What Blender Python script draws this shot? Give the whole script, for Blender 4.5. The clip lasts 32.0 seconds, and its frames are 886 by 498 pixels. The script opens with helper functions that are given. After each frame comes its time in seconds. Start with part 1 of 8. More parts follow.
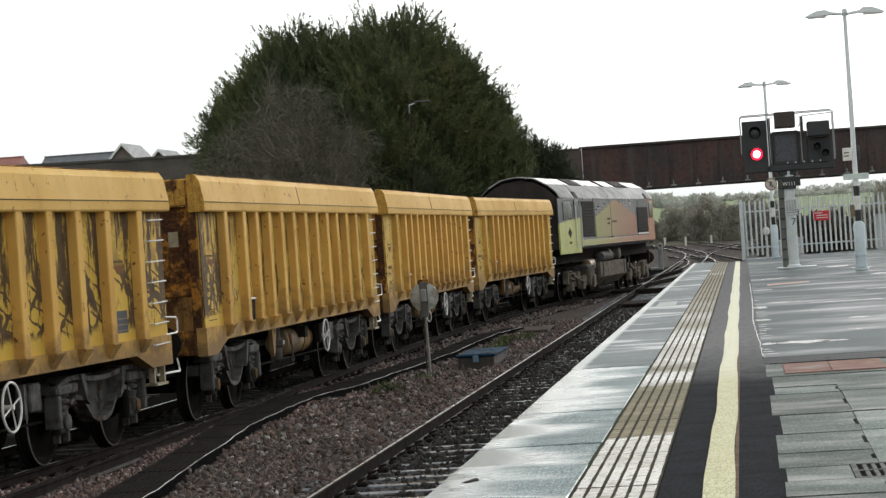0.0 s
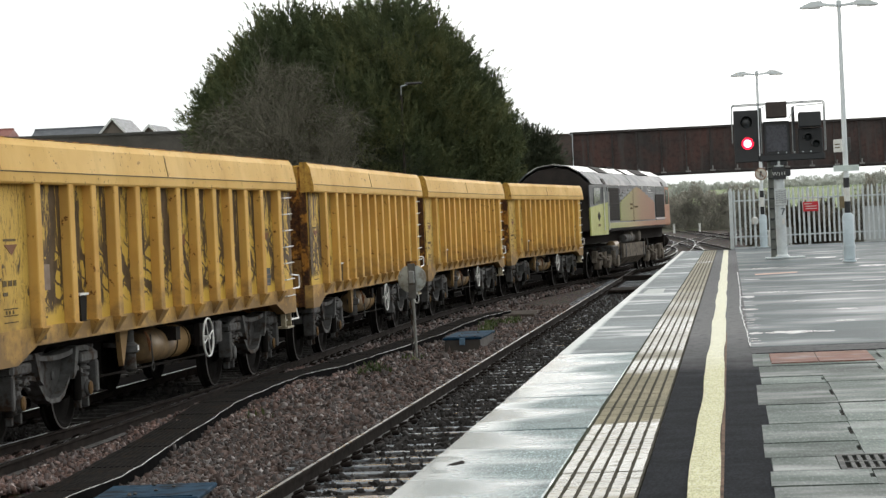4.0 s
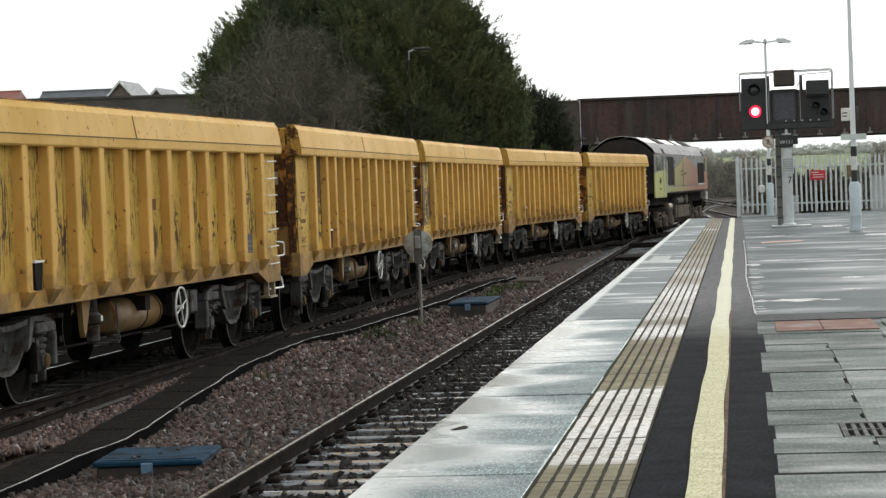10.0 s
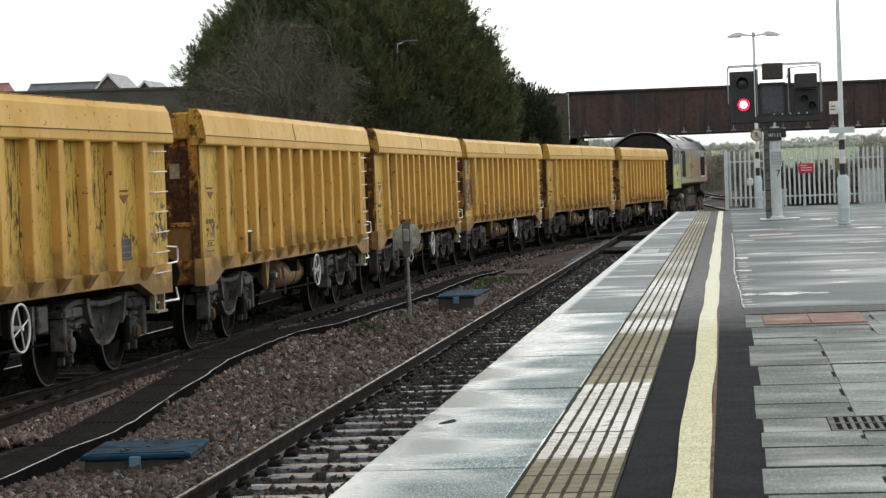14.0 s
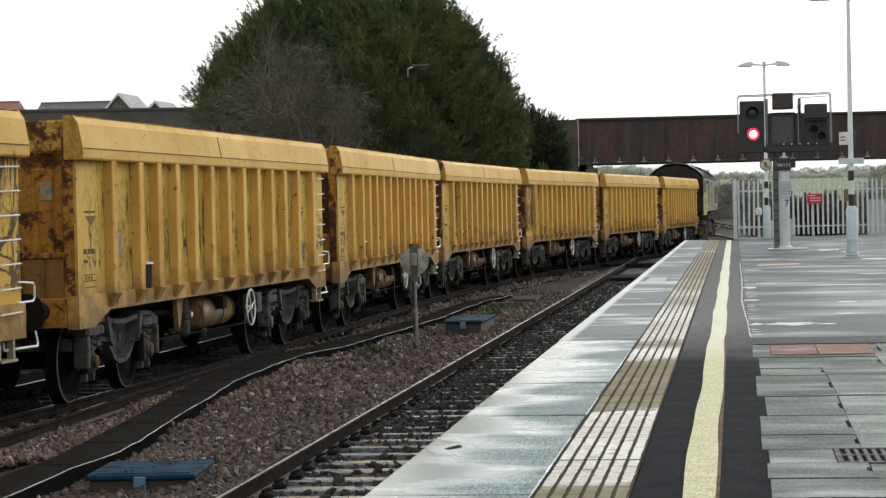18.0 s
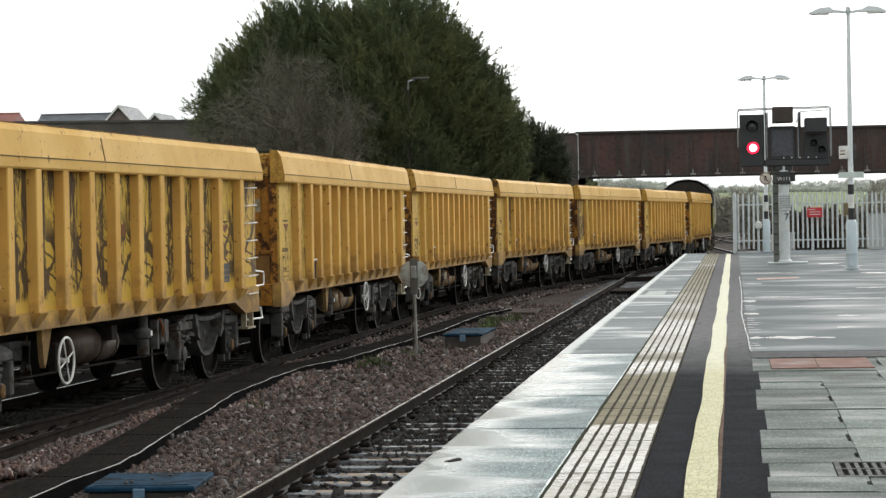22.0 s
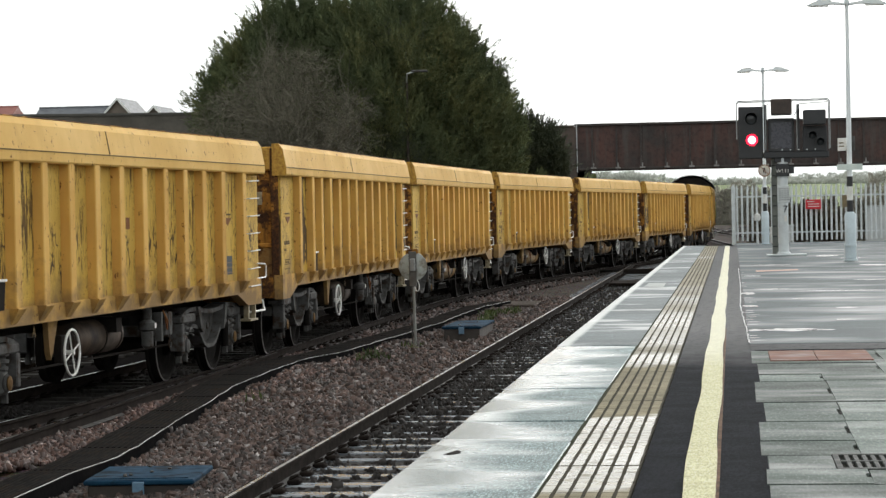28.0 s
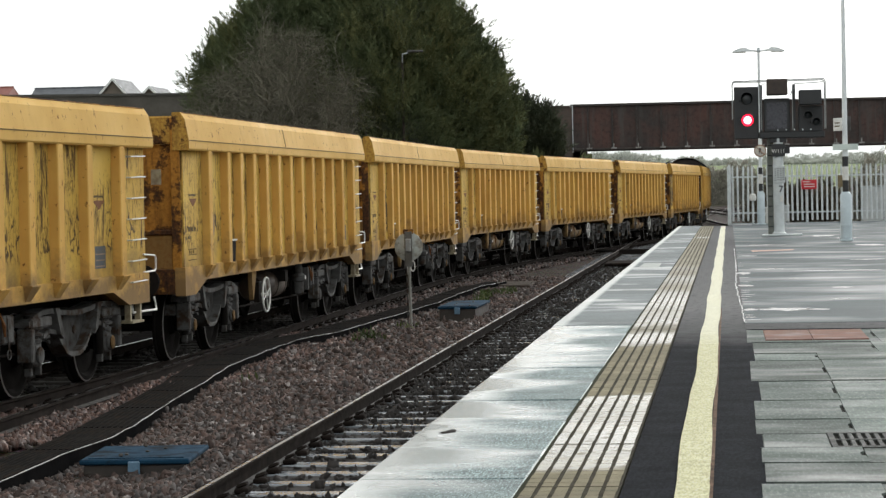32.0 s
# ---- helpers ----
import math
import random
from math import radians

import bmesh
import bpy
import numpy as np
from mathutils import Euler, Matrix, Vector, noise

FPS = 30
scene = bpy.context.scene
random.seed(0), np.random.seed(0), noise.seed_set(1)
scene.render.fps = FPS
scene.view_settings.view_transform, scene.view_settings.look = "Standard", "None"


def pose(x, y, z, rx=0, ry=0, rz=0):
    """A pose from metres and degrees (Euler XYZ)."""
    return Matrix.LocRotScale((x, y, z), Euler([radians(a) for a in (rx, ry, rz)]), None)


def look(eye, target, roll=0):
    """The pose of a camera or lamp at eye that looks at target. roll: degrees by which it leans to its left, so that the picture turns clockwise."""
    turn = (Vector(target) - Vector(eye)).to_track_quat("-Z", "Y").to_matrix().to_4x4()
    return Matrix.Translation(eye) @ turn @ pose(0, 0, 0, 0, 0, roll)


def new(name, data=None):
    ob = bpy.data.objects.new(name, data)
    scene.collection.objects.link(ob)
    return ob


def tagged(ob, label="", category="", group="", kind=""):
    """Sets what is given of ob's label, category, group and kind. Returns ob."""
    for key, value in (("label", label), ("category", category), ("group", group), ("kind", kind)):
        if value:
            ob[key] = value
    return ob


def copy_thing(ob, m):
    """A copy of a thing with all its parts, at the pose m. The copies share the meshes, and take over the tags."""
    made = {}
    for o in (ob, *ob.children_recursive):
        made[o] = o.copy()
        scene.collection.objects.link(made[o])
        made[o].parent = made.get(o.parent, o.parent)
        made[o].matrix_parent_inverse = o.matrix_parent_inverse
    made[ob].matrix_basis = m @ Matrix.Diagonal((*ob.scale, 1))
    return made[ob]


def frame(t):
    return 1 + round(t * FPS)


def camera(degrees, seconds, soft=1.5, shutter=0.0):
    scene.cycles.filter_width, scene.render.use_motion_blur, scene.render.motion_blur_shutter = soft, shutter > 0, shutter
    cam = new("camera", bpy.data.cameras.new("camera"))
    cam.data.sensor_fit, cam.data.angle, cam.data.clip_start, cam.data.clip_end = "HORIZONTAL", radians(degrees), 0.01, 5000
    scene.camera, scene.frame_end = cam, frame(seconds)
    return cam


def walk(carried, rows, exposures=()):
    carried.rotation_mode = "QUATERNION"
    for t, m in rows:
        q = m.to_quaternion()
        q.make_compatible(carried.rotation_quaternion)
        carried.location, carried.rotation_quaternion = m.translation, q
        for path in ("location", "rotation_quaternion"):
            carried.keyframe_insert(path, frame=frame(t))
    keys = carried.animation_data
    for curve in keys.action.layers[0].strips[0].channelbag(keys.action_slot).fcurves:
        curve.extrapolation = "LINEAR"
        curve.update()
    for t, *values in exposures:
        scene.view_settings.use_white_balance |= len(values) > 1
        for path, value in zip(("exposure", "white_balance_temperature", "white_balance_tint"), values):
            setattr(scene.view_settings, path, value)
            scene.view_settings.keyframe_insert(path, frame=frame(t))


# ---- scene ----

# ---- camera: a tripod on the platform, nudged by the operator ----
EYE_Z = 1.213
cam = camera(21.2, 32.0, soft=1.4)


def aim(yaw, dip, lean, dx, dz):
    """Pose from a heading (degrees to the left of the platform's line), a dip, a lean and small shifts."""
    eye = Vector((dx, 0, EYE_Z + dz))
    a, b = radians(yaw), radians(dip)
    way = Vector((-math.sin(a) * math.cos(b), math.cos(a) * math.cos(b), -math.sin(b)))
    return look(eye, eye + way * 10, lean)


walk(cam, [(t, aim(a, b, c, dx, dz)) for t, a, b, c, dx, dz in (
    (0, 7.202, 0.152, -3.906, 0.008, 0.003), (0.5, 7.117, 0.359, -3.510, 0.001, 0.003), (1, 7.046, 0.436, -3.154, 0.002, 0.005),
    (1.5, 7.090, 0.453, -2.713, -0.003, 0.006), (2, 7.157, 0.429, -2.608, -0.004, 0.010), (2.5, 7.170, 0.434, -2.694, -0.001, 0.009),
    (4.5, 6.819, 0.663, -2.459, -0.007, 0.002), (5, 6.827, 0.726, -2.280, -0.005, 0.005), (5.5, 6.860, 0.900, -2.375, -0.002, 0.007),
    (6, 7.086, 1.229, -2.681, 0.002, 0.009), (6.5, 7.147, 1.211, -2.682, 0.001, 0.010), (7, 7.088, 1.044, -2.576, 0.004, 0.007),
    (7.5, 7.075, 1.005, -2.360, 0.000, 0.006), (8, 7.086, 1.123, -2.175, -0.002, 0.003), (8.5, 7.126, 1.230, -2.313, -0.001, 0.004),
    (9, 7.153, 1.419, -2.268, 0.000, -0.000), (9.5, 7.135, 1.486, -2.398, -0.003, 0.001), (10, 7.130, 1.422, -2.107, 0.001, -0.001),
    (10.5, 7.096, 1.356, -1.997, -0.001, -0.001), (11, 7.010, 1.395, -2.027, 0.001, -0.002), (11.5, 6.916, 1.612, -2.001, 0.002, -0.001),
    (12, 6.822, 1.862, -2.077, 0.004, 0.002), (12.5, 6.807, 1.878, -2.092, 0.005, 0.005), (13, 6.858, 1.783, -2.176, 0.006, 0.002),
    (13.5, 6.898, 1.862, -2.059, -0.002, 0.000), (14, 6.857, 1.606, -2.078, 0.002, 0.003), (14.5, 6.649, 1.231, -1.814, -0.003, 0.006),
    (15, 6.930, 1.066, -1.737, -0.004, 0.004), (15.5, 7.052, 0.940, -1.725, -0.002, 0.004), (17.5, 7.095, 0.807, -1.258, 0.002, 0.003),
    (18, 7.023, 1.006, -1.196, -0.003, 0.007), (18.5, 6.939, 0.991, -1.294, 0.002, 0.004), (19, 6.906, 0.983, -1.380, -0.003, 0.005),
    (19.5, 6.891, 0.908, -1.255, -0.007, 0.002), (20, 6.964, 0.811, -1.258, -0.008, 0.004), (20.5, 7.032, 0.734, -1.130, -0.009, 0.001),
    (21, 7.082, 0.682, -1.219, -0.001, 0.002), (21.5, 7.020, 0.730, -1.121, -0.007, 0.007), (22, 7.004, 0.696, -1.038, -0.008, 0.006),
    (22.5, 6.881, 0.664, -1.133, -0.006, 0.003), (23, 6.826, 0.666, -1.085, -0.006, 0.002), (23.5, 6.752, 0.739, -1.043, -0.005, 0.002),
    (24, 6.787, 0.789, -1.115, -0.005, 0.006), (24.5, 6.787, 0.810, -1.109, -0.006, 0.006), (25, 6.787, 0.789, -1.115, -0.005, 0.006),
    (25.5, 6.780, 0.745, -1.034, -0.004, 0.007), (27.5, 6.943, 0.859, -1.003, -0.009, 0.000), (28, 6.980, 0.878, -1.117, -0.008, 0.008),
    (28.5, 6.981, 0.915, -1.216, -0.003, 0.003), (29, 6.986, 0.985, -1.246, -0.005, 0.009), (29.5, 7.019, 1.017, -1.088, -0.006, 0.002),
    (30, 7.016, 1.005, -1.006, -0.008, 0.000), (30.5, 6.974, 1.006, -1.004, -0.008, 0.001), (31, 6.953, 1.048, -1.006, -0.009, 0.001),
    (31.5, 6.922, 1.166, -1.085, -0.002, 0.002), (32, 6.888, 1.349, -1.143, -0.005, -0.001),
)], ((0, 0.20), (2, 0.28), (5, 0.38), (6, 0.38), (7.5, 0.33), (9, 0.24), (15, 0.27), (18, 0.26), (20, 0.22), (22, 0.38), (24, 0.41), (28, 0.41), (30, 0.27), (32, 0.33)))

# ---- light: a bright overcast sky with a veiled low sun ahead ----
SUN_EL, SUN_AZ = 16.0, -18.0          # degrees; azimuth to the left of the platform's line
world = bpy.data.worlds.new("sky")
scene.world = world
world.use_nodes = True
wn, wl = world.node_tree.nodes, world.node_tree.links
wn.clear()
sky = wn.new("ShaderNodeTexSky")
sky.sky_type, sky.sun_disc = "NISHITA", False
sky.sun_elevation, sky.sun_rotation = radians(SUN_EL), radians(-SUN_AZ)
sky.air_density, sky.dust_density, sky.ozone_density = 1.0, 7.0, 1.0
grey = wn.new("ShaderNodeHueSaturation")
grey.inputs["Saturation"].default_value = 0.12
veil = wn.new("ShaderNodeMix")
veil.data_type = "RGBA"
veil.inputs["Factor"].default_value = 0.6
veil.inputs["B"].default_value = (12.0, 12.65, 12.5, 1)
back = wn.new("ShaderNodeBackground")
back.inputs["Strength"].default_value = 0.098
wout = wn.new("ShaderNodeOutputWorld")
wl.new(sky.outputs["Color"], grey.inputs["Color"])
wl.new(grey.outputs["Color"], veil.inputs["A"])
wl.new(veil.outputs["Result"], back.inputs["Color"])
wl.new(back.outputs["Background"], wout.inputs["Surface"])
sun_data = bpy.data.lights.new("sun", "SUN")
sun_data.energy, sun_data.angle, sun_data.color = 0.6, radians(14), (1.0, 0.975, 0.94)
sun = new("sun", sun_data)
_a, _e = radians(SUN_AZ), radians(SUN_EL)
sun.matrix_world = look((0, 0, 60), Vector((0, 0, 60)) - Vector((-math.sin(_a) * math.cos(_e), math.cos(_a) * math.cos(_e), math.sin(_e))))
scene.view_settings.exposure = 0.27


# ---- mesh and object helpers ----
class Geo:
    """Vertices and faces gathered for one mesh."""

    def __init__(self):
        self.v, self.f, self.smooth = [], [], False

    def add(self, verts, faces):
        n = len(self.v)
        self.v.extend([tuple(p) for p in verts])
        self.f.extend([tuple(i + n for i in f) for f in faces])
        return self

    def box(self, x0, x1, y0, y1, z0, z1, b=0.0, m=None):
        """A box, chamfered by b."""
        if b <= 0:
            vs = [(x, y, z) for x in (x0, x1) for y in (y0, y1) for z in (z0, z1)]
            fs = [(0, 1, 3, 2), (4, 6, 7, 5), (0, 4, 5, 1), (2, 3, 7, 6), (0, 2, 6, 4), (1, 5, 7, 3)]
        else:
            vs, idx = [], {}
            for i in (0, 1):
                for j in (0, 1):
                    for k in (0, 1):
                        c = [(x0, x1)[i], (y0, y1)[j], (z0, z1)[k]]
                        s = [b if w == 0 else -b for w in (i, j, k)]
                        for ax in range(3):
                            p = [c[a] + (0 if a == ax else s[a]) for a in range(3)]
                            idx[i, j, k, ax] = len(vs)
                            vs.append(tuple(p))
            fs = []
            for ax in range(3):
                o = [a for a in range(3) if a != ax]
                for side in (0, 1):
                    loop = []
                    for u, w in ((0, 0), (1, 0), (1, 1), (0, 1)):
                        key = [0, 0, 0]
                        key[ax], key[o[0]], key[o[1]] = side, u, w
                        loop.append(idx[(*key, ax)])
                    fs.append(tuple(loop if (side == 1) == (ax != 1) else loop[::-1]))
                for u in (0, 1):
                    for w in (0, 1):
                        k0, k1 = [0, 0, 0], [0, 0, 0]
                        k0[ax], k1[ax] = 0, 1
                        k0[o[0]] = k1[o[0]] = u
                        k0[o[1]] = k1[o[1]] = w
                        a, c = o
                        fs.append((idx[(*k0, a)], idx[(*k1, a)], idx[(*k1, c)], idx[(*k0, c)]))
            for i in (0, 1):
                for j in (0, 1):
                    for k in (0, 1):
                        fs.append((idx[i, j, k, 0], idx[i, j, k, 1], idx[i, j, k, 2]))
        if m is not None:
            vs = [m @ Vector(p) for p in vs]
        return self.add(vs, fs)

    def tube(self, pts, r, n=8, cap=True):
        """A round bar along pts; r may be a list."""
        pts = [Vector(p) for p in pts]
        rs = r if isinstance(r, (list, tuple)) else [r] * len(pts)
        vs, fs, up = [], [], None
        for i, p in enumerate(pts):
            d = (pts[min(i + 1, len(pts) - 1)] - pts[max(i - 1, 0)]).normalized()
            if up is None:
                up = d.orthogonal().normalized()
            up = (up - d * up.dot(d)).normalized()
            w = d.cross(up)
            for k in range(n):
                a = 2 * math.pi * k / n
                vs.append(p + (up * math.cos(a) + w * math.sin(a)) * rs[i])
        for i in range(len(pts) - 1):
            for k in range(n):
                a, c = i * n + k, i * n + (k + 1) % n
                fs.append((a, c, c + n, a + n))
        if cap:
            fs.append(tuple(range(n))[::-1])
            fs.append(tuple(range((len(pts) - 1) * n, len(pts) * n)))
        return self.add(vs, fs)

    def lathe(self, prof, axis, centre, n=20):
        """Turns (radius, along) pairs round an axis letter."""
        vs, fs = [], []
        c = Vector(centre)
        for r, h in prof:
            for k in range(n):
                a = 2 * math.pi * k / n
                u, w = r * math.cos(a), r * math.sin(a)
                vs.append(c + Vector({"x": (h, u, w), "y": (w, h, u), "z": (u, w, h)}[axis]))
        for i in range(len(prof) - 1):
            for k in range(n):
                a, d = i * n + k, i * n + (k + 1) % n
                fs.append((a, d, d + n, a + n))
        fs.append(tuple(range(n))[::-1])
        fs.append(tuple(range((len(prof) - 1) * n, len(prof) * n)))
        return self.add(vs, fs)

    def prism(self, poly, axis, a, b):
        """A polygon pushed from a to b along an axis; poly in the other two axes, in order (x: y,z; y: x,z; z: x,y)."""
        n = len(poly)
        put = {"x": lambda p, h: (h, p[0], p[1]), "y": lambda p, h: (p[0], h, p[1]), "z": lambda p, h: (p[0], p[1], h)}[axis]
        vs = [put(p, a) for p in poly] + [put(p, b) for p in poly]
        fs = [tuple(range(n))[::-1], tuple(range(n, 2 * n))]
        fs += [(i, (i + 1) % n, (i + 1) % n + n, i + n) for i in range(n)]
        return self.add(vs, fs)

    def ribbon(self, left, right):
        n = len(left)
        return self.add(list(left) + list(right), [(i, i + n, i + n + 1, i + 1) for i in range(n - 1)])

    def mesh(self, name, mat):
        me = bpy.data.meshes.new(name)
        me.from_pydata(self.v, [], self.f)
        bm = bmesh.new()
        bm.from_mesh(me)
        bmesh.ops.recalc_face_normals(bm, faces=bm.faces)
        bm.to_mesh(me)
        bm.free()
        if self.smooth:
            me.polygons.foreach_set("use_smooth", [True] * len(me.polygons))
            me.set_sharp_from_angle(angle=radians(38))
        if mat:
            me.materials.append(mat)
        return me


def raw_mesh(name, verts, faces, mat, smooth=False):
    """A large mesh straight from arrays of triangles."""
    verts, faces = np.asarray(verts, np.float32), np.asarray(faces, np.int32)
    me = bpy.data.meshes.new(name)
    k = faces.shape[1]
    me.vertices.add(len(verts))
    me.vertices.foreach_set("co", verts.ravel())
    me.loops.add(faces.size)
    me.loops.foreach_set("vertex_index", faces.ravel())
    me.polygons.add(len(faces))
    me.polygons.foreach_set("loop_start", np.arange(0, faces.size, k, dtype=np.int32))
    me.update(calc_edges=True)
    if smooth:
        me.polygons.foreach_set("use_smooth", [True] * len(faces))
    me.materials.append(mat)
    return me


def thing(name, label, category, m=None, group="", kind=""):
    ob = new(name)
    ob.empty_display_size = 0.2
    if m is not None:
        ob.matrix_basis = m
    return tagged(ob, label, category, group, kind)


def part(name, geo, mat, parent, label="", m=None, smooth=False):
    """One mesh object under a thing or a part."""
    if isinstance(geo, Geo):
        geo.smooth = geo.smooth or smooth
        geo = geo.mesh(name, mat)
    ob = new(name, geo)
    ob.parent = parent
    if m is not None:
        ob.matrix_basis = m
    if label:
        ob["label"] = label
    return ob


def solo(name, geo, mat, label, category, kind="", group="", m=None, smooth=False):
    """A top-level thing of one mesh."""
    if isinstance(geo, Geo):
        geo.smooth = geo.smooth or smooth
        geo = geo.mesh(name, mat)
    ob = new(name, geo)
    if m is not None:
        ob.matrix_basis = m
    return tagged(ob, label, category, group, kind)


def letters(name, text, size, mat, parent, m):
    """Flat lettering in the built-in font, as a mesh."""
    cu = bpy.data.curves.new(name, "FONT")
    cu.body, cu.size, cu.extrude, cu.align_x, cu.align_y = text, size, 0.001, "CENTER", "CENTER"
    tmp = bpy.data.objects.new("tmp", cu)
    scene.collection.objects.link(tmp)
    me = bpy.data.meshes.new_from_object(tmp.evaluated_get(bpy.context.evaluated_depsgraph_get()))
    bpy.data.objects.remove(tmp)
    me.materials.clear()
    me.materials.append(mat)
    ob = new(name, me)
    ob.parent, ob.matrix_basis = parent, m
    return ob


# ---- materials ----
class Nodes:
    def __init__(self, name):
        self.mat = bpy.data.materials.new(name)
        self.mat.use_nodes = True
        self.t = self.mat.node_tree
        self.bsdf = self.t.nodes["Principled BSDF"]
        self.tc = self.t.nodes.new("ShaderNodeTexCoord")

    def n(self, kind, **ins):
        node = self.t.nodes.new("ShaderNode" + kind)
        for k, v in ins.items():
            self.set(node, k.replace("_", " "), v)
        return node

    def set(self, node, key, v):
        sock = node.inputs[int(key[1:])] if key[0] == "i" and key[1:].isdigit() else node.inputs[key]
        if isinstance(v, bpy.types.NodeSocket):
            self.t.links.new(v, sock)
        else:
            sock.default_value = v

    def coord(self, scale=(1, 1, 1), rand=False, kind="Object"):
        mp = self.n("Mapping")
        mp.inputs["Scale"].default_value = scale
        self.t.links.new(self.tc.outputs[kind], mp.inputs["Vector"])
        if rand:
            oi = self.n("ObjectInfo")
            mul = self.n("Math", i0=oi.outputs["Random"], i1=37.0)
            mul.operation = "MULTIPLY"
            self.t.links.new(mul.outputs[0], mp.inputs["Location"])
        return mp.outputs["Vector"]

    def noise(self, scale, vec=None, detail=4.0, rough=0.6):
        nd = self.n("TexNoise", Scale=scale, Detail=detail, Roughness=rough)
        if vec is not None:
            self.t.links.new(vec, nd.inputs["Vector"])
        return nd.outputs["Fac"]

    def ramp(self, fac, *stops, mode="LINEAR"):
        r = self.n("ValToRGB")
        r.color_ramp.interpolation = mode
        el = r.color_ramp.elements
        while len(el) < len(stops):
            el.new(0.5)
        for e, (p, c) in zip(el, stops):
            e.position = p
            e.color = (c, c, c, 1) if isinstance(c, (int, float)) else (*c, 1)
        self.t.links.new(fac, r.inputs["Fac"])
        return r.outputs["Color"]

    def mix(self, fac, a, b, mode="MIX"):
        m = self.n("Mix")
        m.data_type, m.blend_type = "RGBA", mode
        for sock, v in ((m.inputs[0], fac), (m.inputs[6], a), (m.inputs[7], b)):
            if isinstance(v, bpy.types.NodeSocket):
                self.t.links.new(v, sock)
            else:
                sock.default_value = v if isinstance(v, float) else ((*v, 1) if len(v) == 3 else v)
        return m.outputs[2]

    def math(self, op, a, b=0.0):
        m = self.n("Math")
        m.operation = op
        for sock, v in ((m.inputs[0], a), (m.inputs[1], b)):
            if isinstance(v, bpy.types.NodeSocket):
                self.t.links.new(v, sock)
            else:
                sock.default_value = v
        return m.outputs[0]

    def bump(self, height, strength=0.3, dist=0.01):
        b = self.n("Bump", Strength=strength, Distance=dist, Height=height)
        self.t.links.new(b.outputs["Normal"], self.bsdf.inputs["Normal"])

    def out(self, color=None, rough=None, metal=None, spec=None, coat=None):
        for key, v in (("Base Color", color), ("Roughness", rough), ("Metallic", metal), ("Specular IOR Level", spec), ("Coat Weight", coat)):
            if v is not None:
                self.set(self.bsdf, key, (*v, 1) if isinstance(v, tuple) and len(v) == 3 else v)
        return self.mat


def plain(name, c1, c2=None, scale=6.0, rough=0.6, metal=0.0, bump=0.15, grime=None, stretch=(1, 1, 1), spec=0.5, kind="Object"):
    """Paint, metal or stone: two colours mixed by noise at two scales, with grime and relief."""
    nd = Nodes(name)
    vec = nd.coord(stretch, rand=True, kind=kind)
    a, b = nd.noise(scale, vec, 5), nd.noise(scale * 9, vec, 4)
    c2 = c2 or tuple(x * 0.7 for x in c1)
    col = nd.mix(nd.ramp(a, (0.35, 0.0), (0.68, 1.0)), c1, c2)
    col = nd.mix(nd.ramp(b, (0.45, 0.0), (0.75, 0.45)), col, tuple(x * 0.6 for x in c1))
    if grime:
        col = nd.mix(nd.ramp(nd.noise(scale * 0.5, vec, 8, 0.7), (0.52, 0.0), (0.62, 0.9)), col, grime)
    nd.bump(b, bump, 0.006)
    return nd.out(col, nd.ramp(a, (0.3, max(rough - 0.12, 0.05)), (0.7, min(rough + 0.1, 1.0))), metal, spec)


def glow(name, color, strength):
    nd = Nodes(name)
    nd.set(nd.bsdf, "Emission Color", (*color, 1))
    nd.set(nd.bsdf, "Emission Strength", strength)
    return nd.out(color, 0.4)


